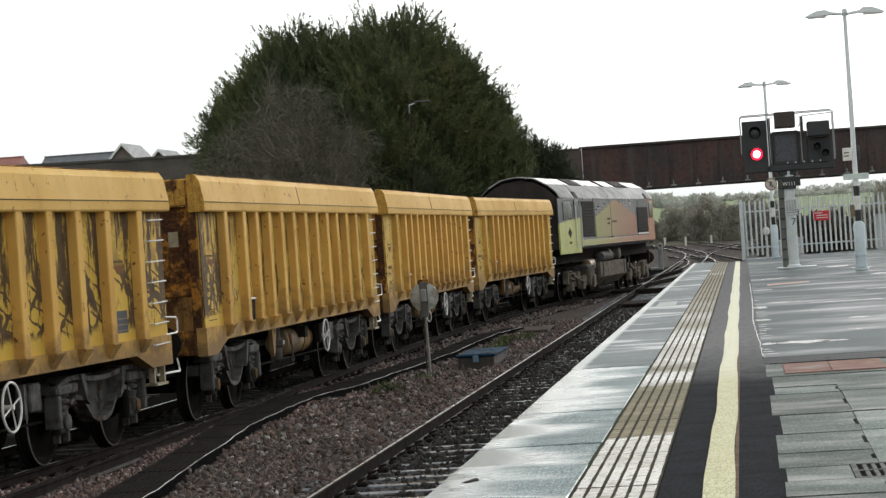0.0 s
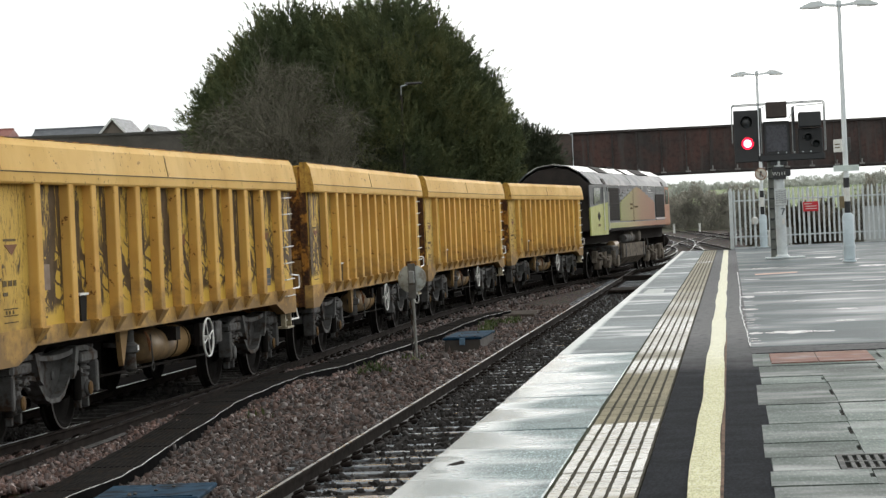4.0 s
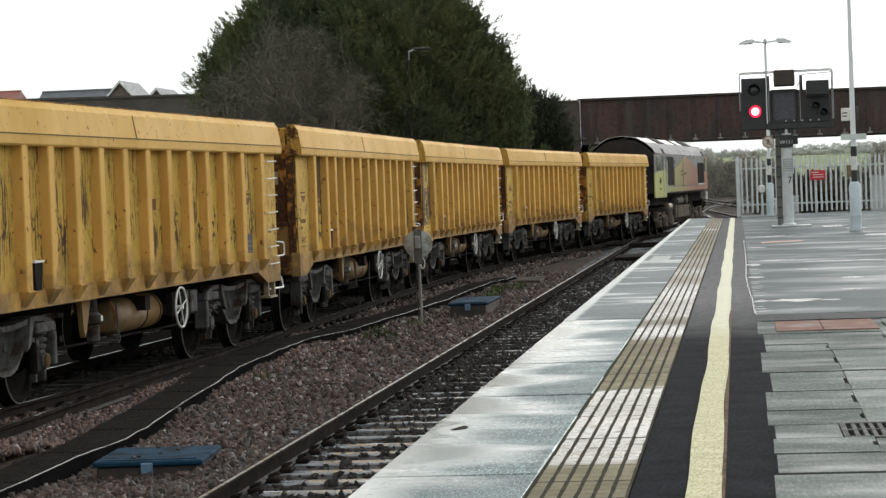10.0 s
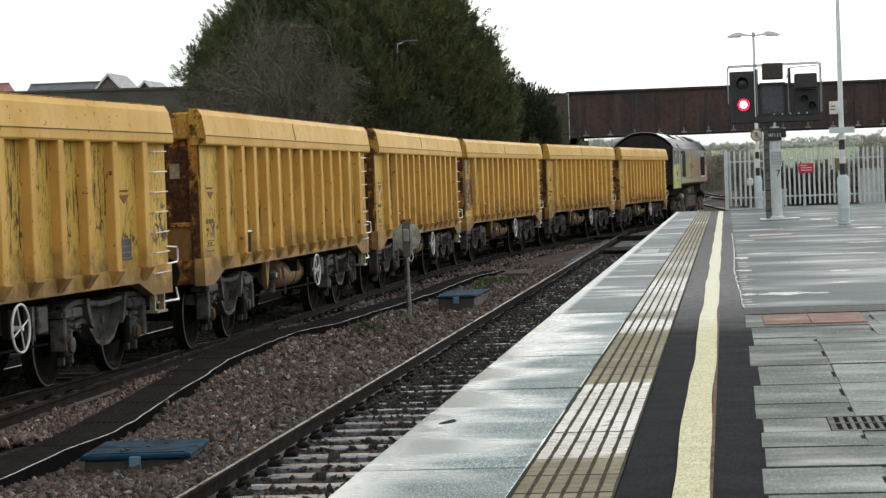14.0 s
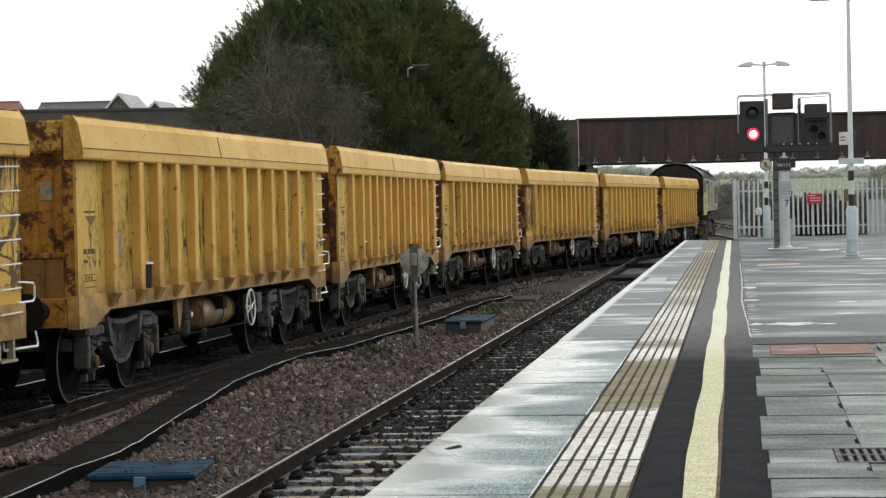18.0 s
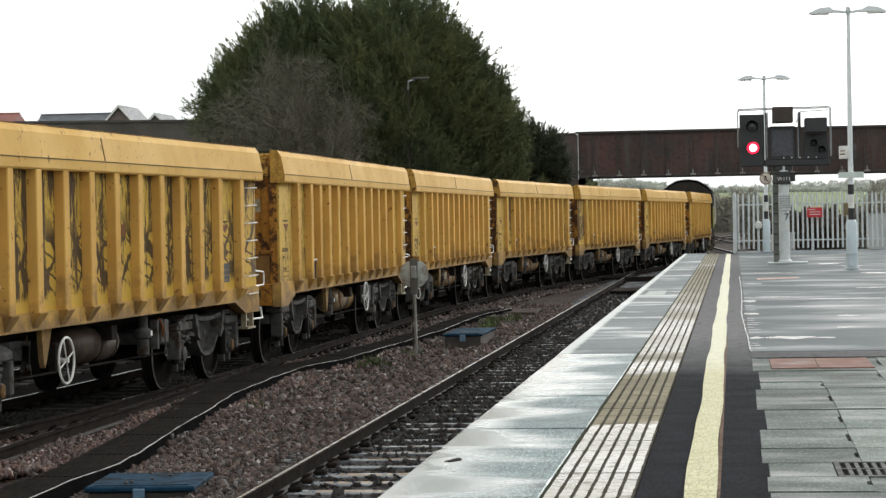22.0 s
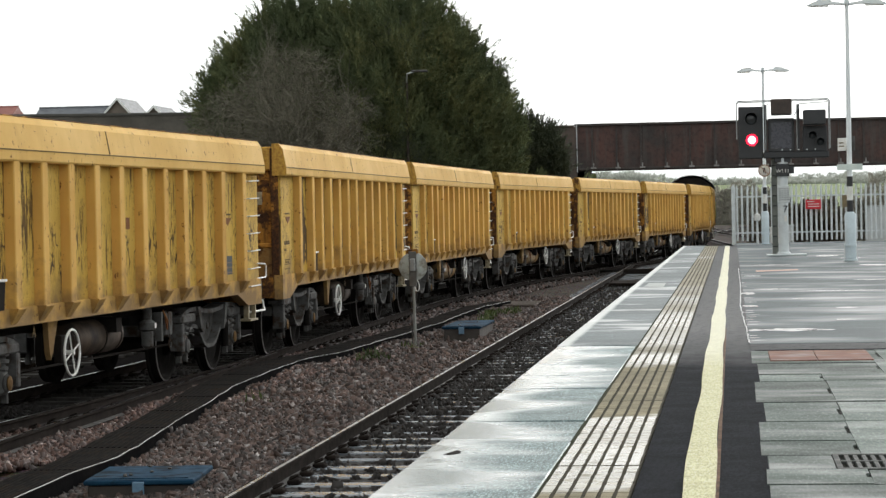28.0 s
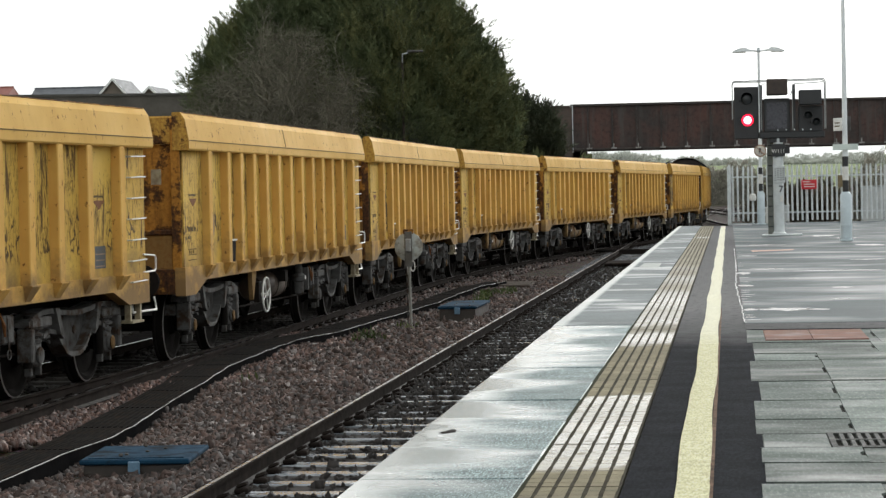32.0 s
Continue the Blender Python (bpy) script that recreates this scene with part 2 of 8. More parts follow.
def wagon_paint(name, worn, c1, c2):
    """Yellow wagon paint; worn: how much of it is scraped to bare dark steel."""
    nd = Nodes(name)
    vec = nd.coord(rand=True)
    big, fine = nd.noise(0.9, vec, 4), nd.noise(26, vec, 4)
    col = nd.mix(nd.ramp(big, (0.35, 0.0), (0.7, 1.0)), c1, c2)
    streak = nd.noise(1.0, nd.coord((3, 3, 0.7), rand=True), 6, 0.65)
    col = nd.mix(nd.ramp(streak, (0.5, 0.0), (0.75, 0.22)), col, (0.30, 0.155, 0.025))
    chips = nd.noise(1.0, nd.coord((11, 11, 9), rand=True), 7, 0.7)
    col = nd.mix(nd.ramp(chips, (0.622, 0.0), (0.65, 0.9)), col, (0.12, 0.045, 0.018))
    # brown spray thrown up from the wheels, in splashes
    low = nd.math("MULTIPLY", nd.n("SeparateXYZ", Vector=nd.coord()).outputs["Z"], 0.25)
    splash = nd.math("ADD", low, nd.math("MULTIPLY", nd.math("SUBTRACT", nd.noise(1.0, nd.coord((2.2, 2.2, 3.0), rand=True), 6, 0.65), 0.5), 0.45))
    col = nd.mix(nd.ramp(splash, (0.25, 0.8), (0.395, 0.0)), col, (0.15, 0.10, 0.06))
    if worn:
        run = nd.noise(1.0, nd.coord((13, 13, 1.3), rand=True), 7, 0.66)
        where = nd.noise(1.0, nd.coord((1.3, 1.3, 0.9), rand=True), 3)
        amount = nd.math("ADD", run, nd.math("MULTIPLY", nd.math("SUBTRACT", where, 0.5), 0.5))
        oi = nd.n("ObjectInfo")
        amount = nd.math("ADD", amount, nd.math("MULTIPLY", oi.outputs["Random"], 0.06))
        mid = nd.n("SeparateXYZ", Vector=nd.coord()).outputs["Z"]
        mid = nd.math("MULTIPLY", mid, 0.25)
        load = nd.ramp(mid, (0.345, 0.0), (0.40, 1.0), (0.62, 1.0), (0.69, 0.8))
        amount = nd.math("MULTIPLY", amount, nd.math("ADD", nd.math("MULTIPLY", load, 0.10), 0.90))
        cut = nd.ramp(amount, (0.662 - worn, 0.0), (0.675 - worn, 0.85))
        bare = nd.mix(nd.ramp(fine, (0.4, 0.0), (0.6, 1.0)), (0.058, 0.031, 0.021), (0.098, 0.052, 0.032))
        col = nd.mix(cut, col, bare)
        # thin meandering scratches
        for sc, off in (((11, 11, 1.5), 0.5), ((7, 7, 1.3), 0.53)):
            n1 = nd.noise(1.0, nd.coord(sc, rand=True), 3, 0.55)
            thin = nd.ramp(n1, (off - 0.014, 0.0), (off, 1.0), (off + 0.014, 0.0))
            col = nd.mix(nd.math("MULTIPLY", thin, nd.math("MULTIPLY", load, nd.ramp(where, (0.36, 0.0), (0.45, 0.9)))), col, (0.07, 0.042, 0.024))
        # bold slanting gouges low on the sheets
        n2 = nd.noise(1.0, nd.coord((5, 5, 3.6), rand=True), 2, 0.5)
        thick = nd.ramp(n2, (0.46, 0.0), (0.475, 1.0), (0.525, 1.0), (0.54, 0.0))
        band = nd.ramp(mid, (0.36, 0.0), (0.39, 1.0), (0.48, 1.0), (0.52, 0.0))
        spots = nd.ramp(nd.noise(1.0, nd.coord((2.4, 2.4, 2.0), rand=True), 2), (0.5, 0.0), (0.56, 0.9))
        col = nd.mix(nd.math("MULTIPLY", thick, nd.math("MULTIPLY", band, spots)), col, (0.055, 0.036, 0.03))
    nd.bump(fine, 0.15, 0.004)
    return nd.out(col, nd.ramp(big, (0.3, 0.55), (0.7, 0.75)), 0.0, 0.04)


PAINT = wagon_paint("wagon_yellow", 0.0, (0.708, 0.424, 0.112), (0.578, 0.323, 0.084))
PAINT_TOP = wagon_paint("wagon_yellow_cheek", 0.0, (0.715, 0.448, 0.132), (0.61, 0.365, 0.102))
PAINT_WORN = wagon_paint("wagon_yellow_scraped", 0.052, (0.650, 0.422, 0.097), (0.540, 0.332, 0.077))
PAINT_BAY = wagon_paint("wagon_yellow_bay", -0.02, (0.650, 0.422, 0.097), (0.540, 0.332, 0.077))


def scoured_paint():
    """Old yellow paint of one wagon, worn off in long runs and in slanting gouges."""
    nd = Nodes("wagon_yellow_scoured")
    vec = nd.coord(rand=True)
    fine, big = nd.noise(30, vec, 4), nd.noise(0.9, vec, 4)
    col = nd.mix(nd.ramp(big, (0.35, 0.0), (0.7, 1.0)), (0.66, 0.425, 0.082), (0.54, 0.33, 0.064))
    bare = nd.mix(nd.ramp(nd.noise(5, vec, 5), (0.4, 0.0), (0.62, 1.0)), (0.102, 0.066, 0.042), (0.052, 0.033, 0.024))
    height = nd.math("MULTIPLY", nd.n("SeparateXYZ", Vector=nd.coord()).outputs["Z"], 0.25)
    jag = nd.math("MULTIPLY", nd.math("SUBTRACT", nd.noise(1.0, nd.coord((28, 28, 5), rand=True), 6, 0.7), 0.5), 0.78)
    # runs worn down from the top rail
    runs = nd.math("ADD", nd.noise(1.0, nd.coord((4.6, 4.6, 0.8), rand=True), 3, 0.5), jag)
    runs = nd.math("ADD", runs, nd.ramp(height, (0.36, -0.22 + 0.22), (0.66, 0.10)))
    cut = nd.ramp(runs, (0.552, 0.0), (0.570, 0.95))
    # slanting gouges lower down, in two crossing directions
    pos = nd.n("SeparateXYZ", Vector=nd.coord(rand=True))
    for k, sc, wide in ((0.9, 3.0, 0.068), (-1.1, 3.8, 0.05), (2.6, 4.6, 0.04)):
        along = nd.math("ADD", nd.math("MULTIPLY", pos.outputs["Y"], sc), nd.math("MULTIPLY", pos.outputs["Z"], sc * k))
        wave = nd.math("ADD", along, nd.math("MULTIPLY", nd.noise(1.6, vec, 3), 3.0))
        tri = nd.math("PINGPONG", wave, 1.0)
        tri = nd.math("ADD", tri, nd.math("MULTIPLY", nd.math("SUBTRACT", nd.noise(9, vec, 4), 0.5), 0.3))
        line = nd.ramp(tri, (wide * 4.2, 1.0), (wide * 5.0, 0.0))
        band = nd.ramp(height, (0.345, 0.0), (0.365, 1.0), (0.50, 1.0), (0.58, 0.2))
        spots = nd.ramp(nd.noise(1.0, nd.coord((1.7 + 0.3 * k, 1.7, 1.5), rand=True), 3), (0.40, 0.0), (0.45, 0.95))
        cut = nd.math("MAXIMUM", cut, nd.math("MULTIPLY", line, nd.math("MULTIPLY", band, spots)))
    low = nd.ramp(height, (0.335, 0.0), (0.35, 1.0), (0.70, 1.0), (0.72, 1.0))
    col = nd.mix(nd.math("MULTIPLY", cut, low), col, bare)
    nd.bump(fine, 0.15, 0.004)
    return nd.out(col, 0.68, 0.0, 0.06)


PAINT_SCOURED = scoured_paint()
LAMPGREY = plain("lamp_column_grey", (0.80, 0.83, 0.84), (0.72, 0.75, 0.77), 7, 0.4)


def rust_material(name="flaking_rust", edge=0.50, scale=4.2, c_paint=(0.40, 0.20, 0.036)):
    """Yellow paint flaking off dark rusty steel, more on one thing than on another."""
    nd = Nodes(name)
    vec = nd.coord(rand=True)
    flake, cloud, grit = nd.noise(scale, vec, 9, 0.72), nd.noise(0.8, vec, 4), nd.noise(22, vec, 5, 0.7)
    shift = nd.math("MULTIPLY", nd.math("SUBTRACT", nd.n("ObjectInfo").outputs["Random"], 0.5), 0.13)
    peel = nd.math("ADD", nd.math("ADD", flake, shift), nd.math("MULTIPLY", nd.math("SUBTRACT", cloud, 0.5), 0.35))
    rust = nd.ramp(grit, (0.30, (0.020, 0.012, 0.009)), (0.47, (0.055, 0.027, 0.015)), (0.60, (0.105, 0.044, 0.017)), (0.74, (0.17, 0.068, 0.02)))
    paint = nd.mix(nd.ramp(grit, (0.40, 0.0), (0.70, 0.8)), c_paint, (0.20, 0.085, 0.022))
    col = nd.mix(nd.ramp(peel, (edge - 0.03, 0.0), (edge, 0.75), (edge + 0.05, 1.0)), paint, rust)
    runs = nd.noise(1.0, nd.coord((9, 9, 0.9), rand=True), 5, 0.6)
    col = nd.mix(nd.ramp(runs, (0.52, 0.0), (0.68, 0.6)), col, (0.045, 0.022, 0.013))
    nd.bump(peel, 0.5, 0.012)
    return nd.out(col, 0.85, 0.0, 0.12)


RUSTY = rust_material("flaking_rust", 0.497, 3.4, (0.45, 0.205, 0.036))
GRIMY = rust_material("grimy_end_paint", 0.64, 3.0, (0.25, 0.145, 0.05))
RUST_FLECKED = rust_material("rust_flecked_yellow", 0.600, 5.0, (0.50, 0.29, 0.06))
BOGIE = plain("bogie_grey", (0.118, 0.116, 0.113), (0.058, 0.054, 0.051), 7, 0.85, bump=0.5, grime=(0.046, 0.028, 0.018), spec=0.06)
DARK = plain("underframe_dark", (0.016, 0.014, 0.013), (0.026, 0.021, 0.018), 5, 0.9, spec=0.03)
WHEEL = plain("wheel_steel", (0.015, 0.013, 0.012), (0.010, 0.009, 0.008), 6, 0.9, 0.0, spec=0.02)
TREAD = plain("wheel_tread", (0.26, 0.245, 0.235), (0.15, 0.135, 0.125), 9, 0.45, 0.3)
TANKBRN = plain("air_tank_brown", (0.27, 0.17, 0.07), (0.14, 0.09, 0.05), 3, 0.6, grime=(0.06, 0.045, 0.035))
TANKDARK = plain("air_tank_dark", (0.075, 0.05, 0.034), (0.035, 0.027, 0.022), 4, 0.7, grime=(0.03, 0.024, 0.02), spec=0.1)
WHITE = plain("white_paint", (0.78, 0.77, 0.74), (0.62, 0.6, 0.56), 5, 0.5)
GREYPAINT = plain("galvanised_grey", (0.63, 0.66, 0.67), (0.52, 0.55, 0.56), 7, 0.45, 0.0)
PALE = plain("pale_column_paint", (0.58, 0.66, 0.70), (0.5, 0.57, 0.61), 4, 0.4)
BLACK = plain("black_paint", (0.014, 0.014, 0.016), (0.03, 0.03, 0.032), 6, 0.5)
SIGDARK = plain("signal_black", (0.02, 0.021, 0.024), (0.034, 0.034, 0.036), 4, 0.55)
REDSIGN = plain("red_sign", (0.62, 0.02, 0.035), (0.5, 0.02, 0.03), 6, 0.4)
INK = plain("label_ink", (0.10, 0.07, 0.03), (0.16, 0.10, 0.035), 12, 0.8, spec=0.1)
MAROON = plain("maroon_mark", (0.20, 0.075, 0.035), (0.22, 0.10, 0.035), 8, 0.7, spec=0.1)
BLUELID = plain("blue_lid", (0.014, 0.052, 0.095), (0.008, 0.028, 0.054), 5, 0.85, grime=(0.010, 0.014, 0.018), spec=0.06)
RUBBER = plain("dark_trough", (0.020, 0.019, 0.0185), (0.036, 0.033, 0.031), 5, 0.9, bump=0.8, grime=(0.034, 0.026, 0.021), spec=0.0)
# Darker rubber: shade put into the side wall's colour; also the mat joints.
RUBBER_SHADE_JOINT = plain("trough_side", (0.008, 0.008, 0.0085), (0.014, 0.013, 0.013), 3, 0.95, bump=0.4, spec=0.0)
EDGEWHITE = plain("worn_white_edge", (0.7, 0.69, 0.68), (0.3, 0.29, 0.28), 1.6, 0.5, grime=(0.03, 0.03, 0.03), spec=0.3)
RAILSIDE = plain("rail_rust", (0.026, 0.020, 0.017), (0.015, 0.012, 0.011), 6, 0.9, spec=0.02)
RAILTOP = plain("rail_head", (0.25, 0.24, 0.235), (0.12, 0.11, 0.105), 2, 0.3, 0.95)


def wet(name, c1, c2, scale, dry, slick, lo, hi, stretch=(1, 1, 1), spec=0.5, band=None, edge=None, feather=0.004, fine=60.0, relief=0.25, matt=0.06, speck=0.0, lean=0.0, vary=0.3):
    """Rain-wet ground: noise decides where a film of water lies (slick) and where it has dried (dry)."""
    nd = Nodes(name)
    vec = nd.coord((1, 1, 1), kind="Object")
    oi = nd.n("ObjectInfo")
    geo = nd.n("NewGeometry")
    mp = nd.n("Mapping")
    mp.inputs["Scale"].default_value = stretch
    nd.t.links.new(geo.outputs["Position"], mp.inputs["Vector"])
    pos = mp.outputs["Vector"]
    a, f = nd.noise(scale, pos, 5), nd.noise(fine, pos, 3)
    col = nd.mix(nd.ramp(a, (0.35, 0.0), (0.65, 1.0)), c1, c2)
    col = nd.mix(nd.ramp(f, (0.4, 0.0), (0.75, 0.5)), col, tuple(x * 0.55 for x in c1))
    if speck:
        mq = nd.n("Mapping")
        mq.inputs["Scale"].default_value = (1.0, 0.16, 1.0)
        nd.t.links.new(geo.outputs["Position"], mq.inputs["Vector"])
        s1 = nd.noise(fine * 2.2, mq.outputs["Vector"], 2)
        col = nd.mix(nd.ramp(s1, (0.5, 0.0), (0.6, speck)), col, tuple(x * 0.3 for x in c2))
        col = nd.mix(nd.ramp(s1, (0.36, speck), (0.42, 0.0)), col, tuple(min(x * 2.0, 0.6) for x in c1))
    tone = nd.math("ADD", nd.math("MULTIPLY", oi.outputs["Random"], vary), 1.0 - vary / 2)
    comb = nd.n("CombineColor", Red=tone, Green=tone, Blue=tone)
    col = nd.mix(1.0, col, comb.outputs[0], "MULTIPLY")
    water = nd.noise(scale * 0.6, pos, 6, 0.55)
    if band:
        sep = nd.n("SeparateXYZ", Vector=geo.outputs["Position"])
        y = nd.math("ADD", nd.math("MULTIPLY", sep.outputs["Y"], 1 / 80.0), nd.math("MULTIPLY", nd.math("SUBTRACT", nd.noise(1.3, geo.outputs["Position"], 3), 0.5), 0.03))
        water = nd.math("MULTIPLY", nd.ramp(y, *band), nd.ramp(nd.noise(11, geo.outputs["Position"], 5, 0.65), (0.36, 0.5), (0.47, 1.0)))
        film = water
    else:
        if lean:
            sx = nd.n("SeparateXYZ", Vector=vec).outputs["X"]
            water = nd.math("ADD", water, nd.math("MULTIPLY", nd.math("SUBTRACT", 0.36, sx), lean))
        film = nd.ramp(water, (lo, 0.0), (hi, 1.0))
    if edge:
        sep = nd.n("SeparateXYZ", Vector=vec)
        col = nd.mix(nd.ramp(nd.math("ADD", sep.outputs["X"], nd.math("MULTIPLY", nd.math("SUBTRACT", a, 0.5), 0.03 + feather)), (edge - feather, 0.8), (edge + feather, 0.0)), col, (0.66, 0.67, 0.65))
    col = nd.mix(nd.math("MULTIPLY", film, 0.45), col, nd.mix(1.0, col, (0.55, 0.55, 0.55), "MULTIPLY"))
    rough = nd.n("Mix", i0=film, i2=dry, i3=slick)
    gloss = nd.n("Mix", i0=film, i2=matt, i3=spec)
    nd.t.links.new(gloss.outputs[0], nd.bsdf.inputs["Specular IOR Level"])
    nd.bump(nd.math("MULTIPLY", f, nd.math("SUBTRACT", 1.15, film)), relief, 0.004)
    nd.t.links.new(rough.outputs[0], nd.bsdf.inputs["Roughness"])
    return nd.out(col, None, 0.0)


ASPHALT = wet("wet_asphalt", (0.035, 0.051, 0.056), (0.055, 0.078, 0.084), 1.1, 0.62, 0.22, 0.48, 0.84, (0.5, 0.75, 1), spec=0.7, matt=0.09, speck=0.6)
STRIP = wet("strip_asphalt", (0.011, 0.0122, 0.0158), (0.024, 0.0265, 0.033), 2.6, 1.0, 0.3, 0.0, 1.0,
            matt=0.03, speck=0.5, fine=40, band=((0.0, 0.0), (0.222, 0.0), (0.25, 0.32), (0.30, 0.52), (0.36, 0.50), (0.45, 0.48), (1.0, 0.45)))
COPING = wet("wet_coping_concrete", (0.200, 0.268, 0.268), (0.098, 0.135, 0.138), 1.3, 0.55, 0.12, 0.37, 0.60, (0.8, 1.6, 1), edge=0.17, feather=0.13, spec=1.0, matt=0.18, speck=0.65, fine=60, lean=0.45)
COPING_FAR = wet("resurfaced_edge", (0.128, 0.156, 0.162), (0.084, 0.104, 0.110), 1.6, 0.6, 0.3, 0.55, 0.62, (0.5, 0.9, 1), edge=0.10, feather=0.025, spec=0.6, matt=0.2, speck=0.5, fine=40)
SLAB = wet("paving_slab", (0.156, 0.181, 0.165), (0.093, 0.112, 0.102), 2.6, 0.75, 0.34, 0.46, 0.78, (0.7, 1.4, 1), spec=0.5, speck=0.2, fine=30, vary=0.7)
# Joint fill: shade of the narrow gaps is put into this near-black.
JOINT_SHADE = plain("dark_joint_sand", (0.014, 0.014, 0.012), (0.024, 0.023, 0.019), 9, 0.95, spec=0.02)
PINK = wet("pink_slab", (0.22, 0.105, 0.080), (0.15, 0.085, 0.068), 5, 0.8, 0.5, 0.45, 0.7, spec=0.3)
TACTILE = wet("buff_tactile", (0.270, 0.235, 0.152), (0.180, 0.155, 0.102), 5, 0.75, 0.17, 0.0, 1.0,
              band=((0.0, 0.0), (0.131, 0.0), (0.1325, 0.8), (0.145, 0.95), (0.16, 0.8), (0.172, 0.95), (0.1745, 0.0), (0.226, 0.0), (0.232, 0.9), (0.245, 1.0), (0.255, 0.2), (0.27, 0.9), (0.295, 0.6), (0.315, 0.95), (0.34, 0.8), (0.36, 0.35), (0.40, 0.75), (0.42, 0.35), (0.45, 0.5), (0.47, 0.25), (0.718, 0.22), (0.723, 0.9), (0.733, 0.9), (0.738, 0.22), (1.0, 0.2)))
YELLOW = wet("yellow_line", (0.62, 0.595, 0.36), (0.52, 0.485, 0.275), 7, 0.6, 0.16, 0.45, 0.7, fine=45, relief=0.6, speck=0.35, band=((0.0, 0.0), (0.226, 0.0), (0.25, 0.4), (0.5, 0.45), (1.0, 0.4)))
JOINT = plain("dark_joint", (0.03, 0.03, 0.028), (0.05, 0.048, 0.044), 8, 0.9)
# Near sleepers are wet, with sky glare put into the pale blue base.
SLEEPER = wet("wet_sleeper", (0.60, 0.64, 0.70), (0.32, 0.345, 0.38), 3, 0.45, 0.12, 0.30, 0.42, (0.8, 2.5, 1), spec=1.0, matt=0.12, speck=0.3)
# Far sleepers: a duller copy, without that glare in its colour.
SLEEPER_DULL = wet("dirty_sleeper", (0.20, 0.215, 0.235), (0.07, 0.073, 0.078), 3, 0.7, 0.14, 0.49, 0.57, (0.8, 2.5, 1), spec=0.8, matt=0.08, speck=0.4)
# Near-black sleepers: the shade under the train is put into their colour.
SLEEPER_DARK = plain("oily_sleeper", (0.05, 0.046, 0.042), (0.03, 0.027, 0.025), 5, 0.8, spec=0.05)
BRICK = plain("platform_wall", (0.12, 0.1, 0.09), (0.07, 0.06, 0.055), 3, 0.8)


def ballast_material(name, tint):
    nd = Nodes(name)
    geo = nd.n("NewGeometry")
    r = geo.outputs["Random Per Island"]
    col = nd.ramp(r, (0.0, (0.04, 0.033, 0.030)), (0.25, (0.112, 0.078, 0.066)), (0.5, (0.19, 0.134, 0.114)), (0.62, (0.06, 0.054, 0.052)), (0.85, (0.115, 0.10, 0.094)), (0.93, (0.14, 0.125, 0.118)), (1.0, (0.42, 0.38, 0.355)))
    col = nd.mix(nd.ramp(nd.noise(0.45, geo.outputs["Position"], 4), (0.44, 0.0), (0.6, 0.5)), col, nd.mix(1.0, col, (0.6, 0.66, 0.69), "MULTIPLY"))
    f = nd.noise(40, geo.outputs["Position"], 4)
    col = nd.mix(nd.ramp(f, (0.4, 0.0), (0.7, 0.5)), col, (0.07, 0.05, 0.042))
    col = nd.mix(1.0, col, tint, "MULTIPLY")
    nd.bump(f, 0.3, 0.005)
    return nd.out(col, nd.ramp(f, (0.3, 0.55), (0.7, 0.85)), 0.0, 0.10)


def ballast_bed():
    nd = Nodes("ballast_bed")
    pos = nd.n("NewGeometry").outputs["Position"]
    cell = nd.n("TexVoronoi", Scale=17.0, Vector=pos)
    col = nd.mix(nd.ramp(nd.noise(0.5, pos, 5), (0.4, 0.0), (0.62, 1.0)), (0.075, 0.054, 0.046), (0.045, 0.036, 0.032))
    col = nd.mix(0.55, col, nd.mix(1.0, cell.outputs["Color"], (0.085, 0.07, 0.062), "MULTIPLY"))
    nd.bump(cell.outputs["Distance"], 0.9, 0.04)
    return nd.out(col, 0.85, 0.0, 0.05)


STONE, STONE_DULL, BED = ballast_material("ballast_stone", (1.6, 1.45, 1.45)), ballast_material("ballast_dull", (0.95, 0.94, 0.96)), ballast_bed()
# Cess sheet colour holds the dark seen below the wagons.
CESS_SHADE = plain("sodden_stone", (0.012, 0.011, 0.011), (0.020, 0.018, 0.017), 4, 0.9, spec=0.0)
# Black bed stone; under the goods train it carries the shade.
BLACK_STONE = plain("oily_stone", (0.034, 0.031, 0.030), (0.054, 0.049, 0.046), 4, 0.8, spec=0.05)


def grass_material():
    nd = Nodes("field_ground")
    pos = nd.n("NewGeometry").outputs["Position"]
    # Field greens are paled, with far mist put into the ground colour.
    col = nd.mix(nd.ramp(nd.noise(0.02, pos, 4), (0.4, 0.0), (0.6, 1.0)), (0.19, 0.24, 0.105), (0.23, 0.27, 0.13))
    col = nd.mix(nd.ramp(nd.noise(0.9, pos, 6), (0.4, 0.0), (0.7, 0.6)), col, (0.09, 0.115, 0.04))
    # trodden brown lineside earth this side of the fields
    edge = nd.math("MULTIPLY", nd.n("SeparateXYZ", Vector=pos).outputs["Y"], 0.001)
    col = nd.mix(nd.ramp(edge, (0.325, 1.0), (0.338, 0.0)), col, nd.mix(nd.ramp(nd.noise(0.3, pos, 4), (0.4, 0.0), (0.65, 1.0)), (0.105, 0.094, 0.075), (0.085, 0.09, 0.05)))
    nd.bump(nd.noise(3, pos, 4), 0.4, 0.1)
    return nd.out(col, 0.9, 0.0, 0.2)


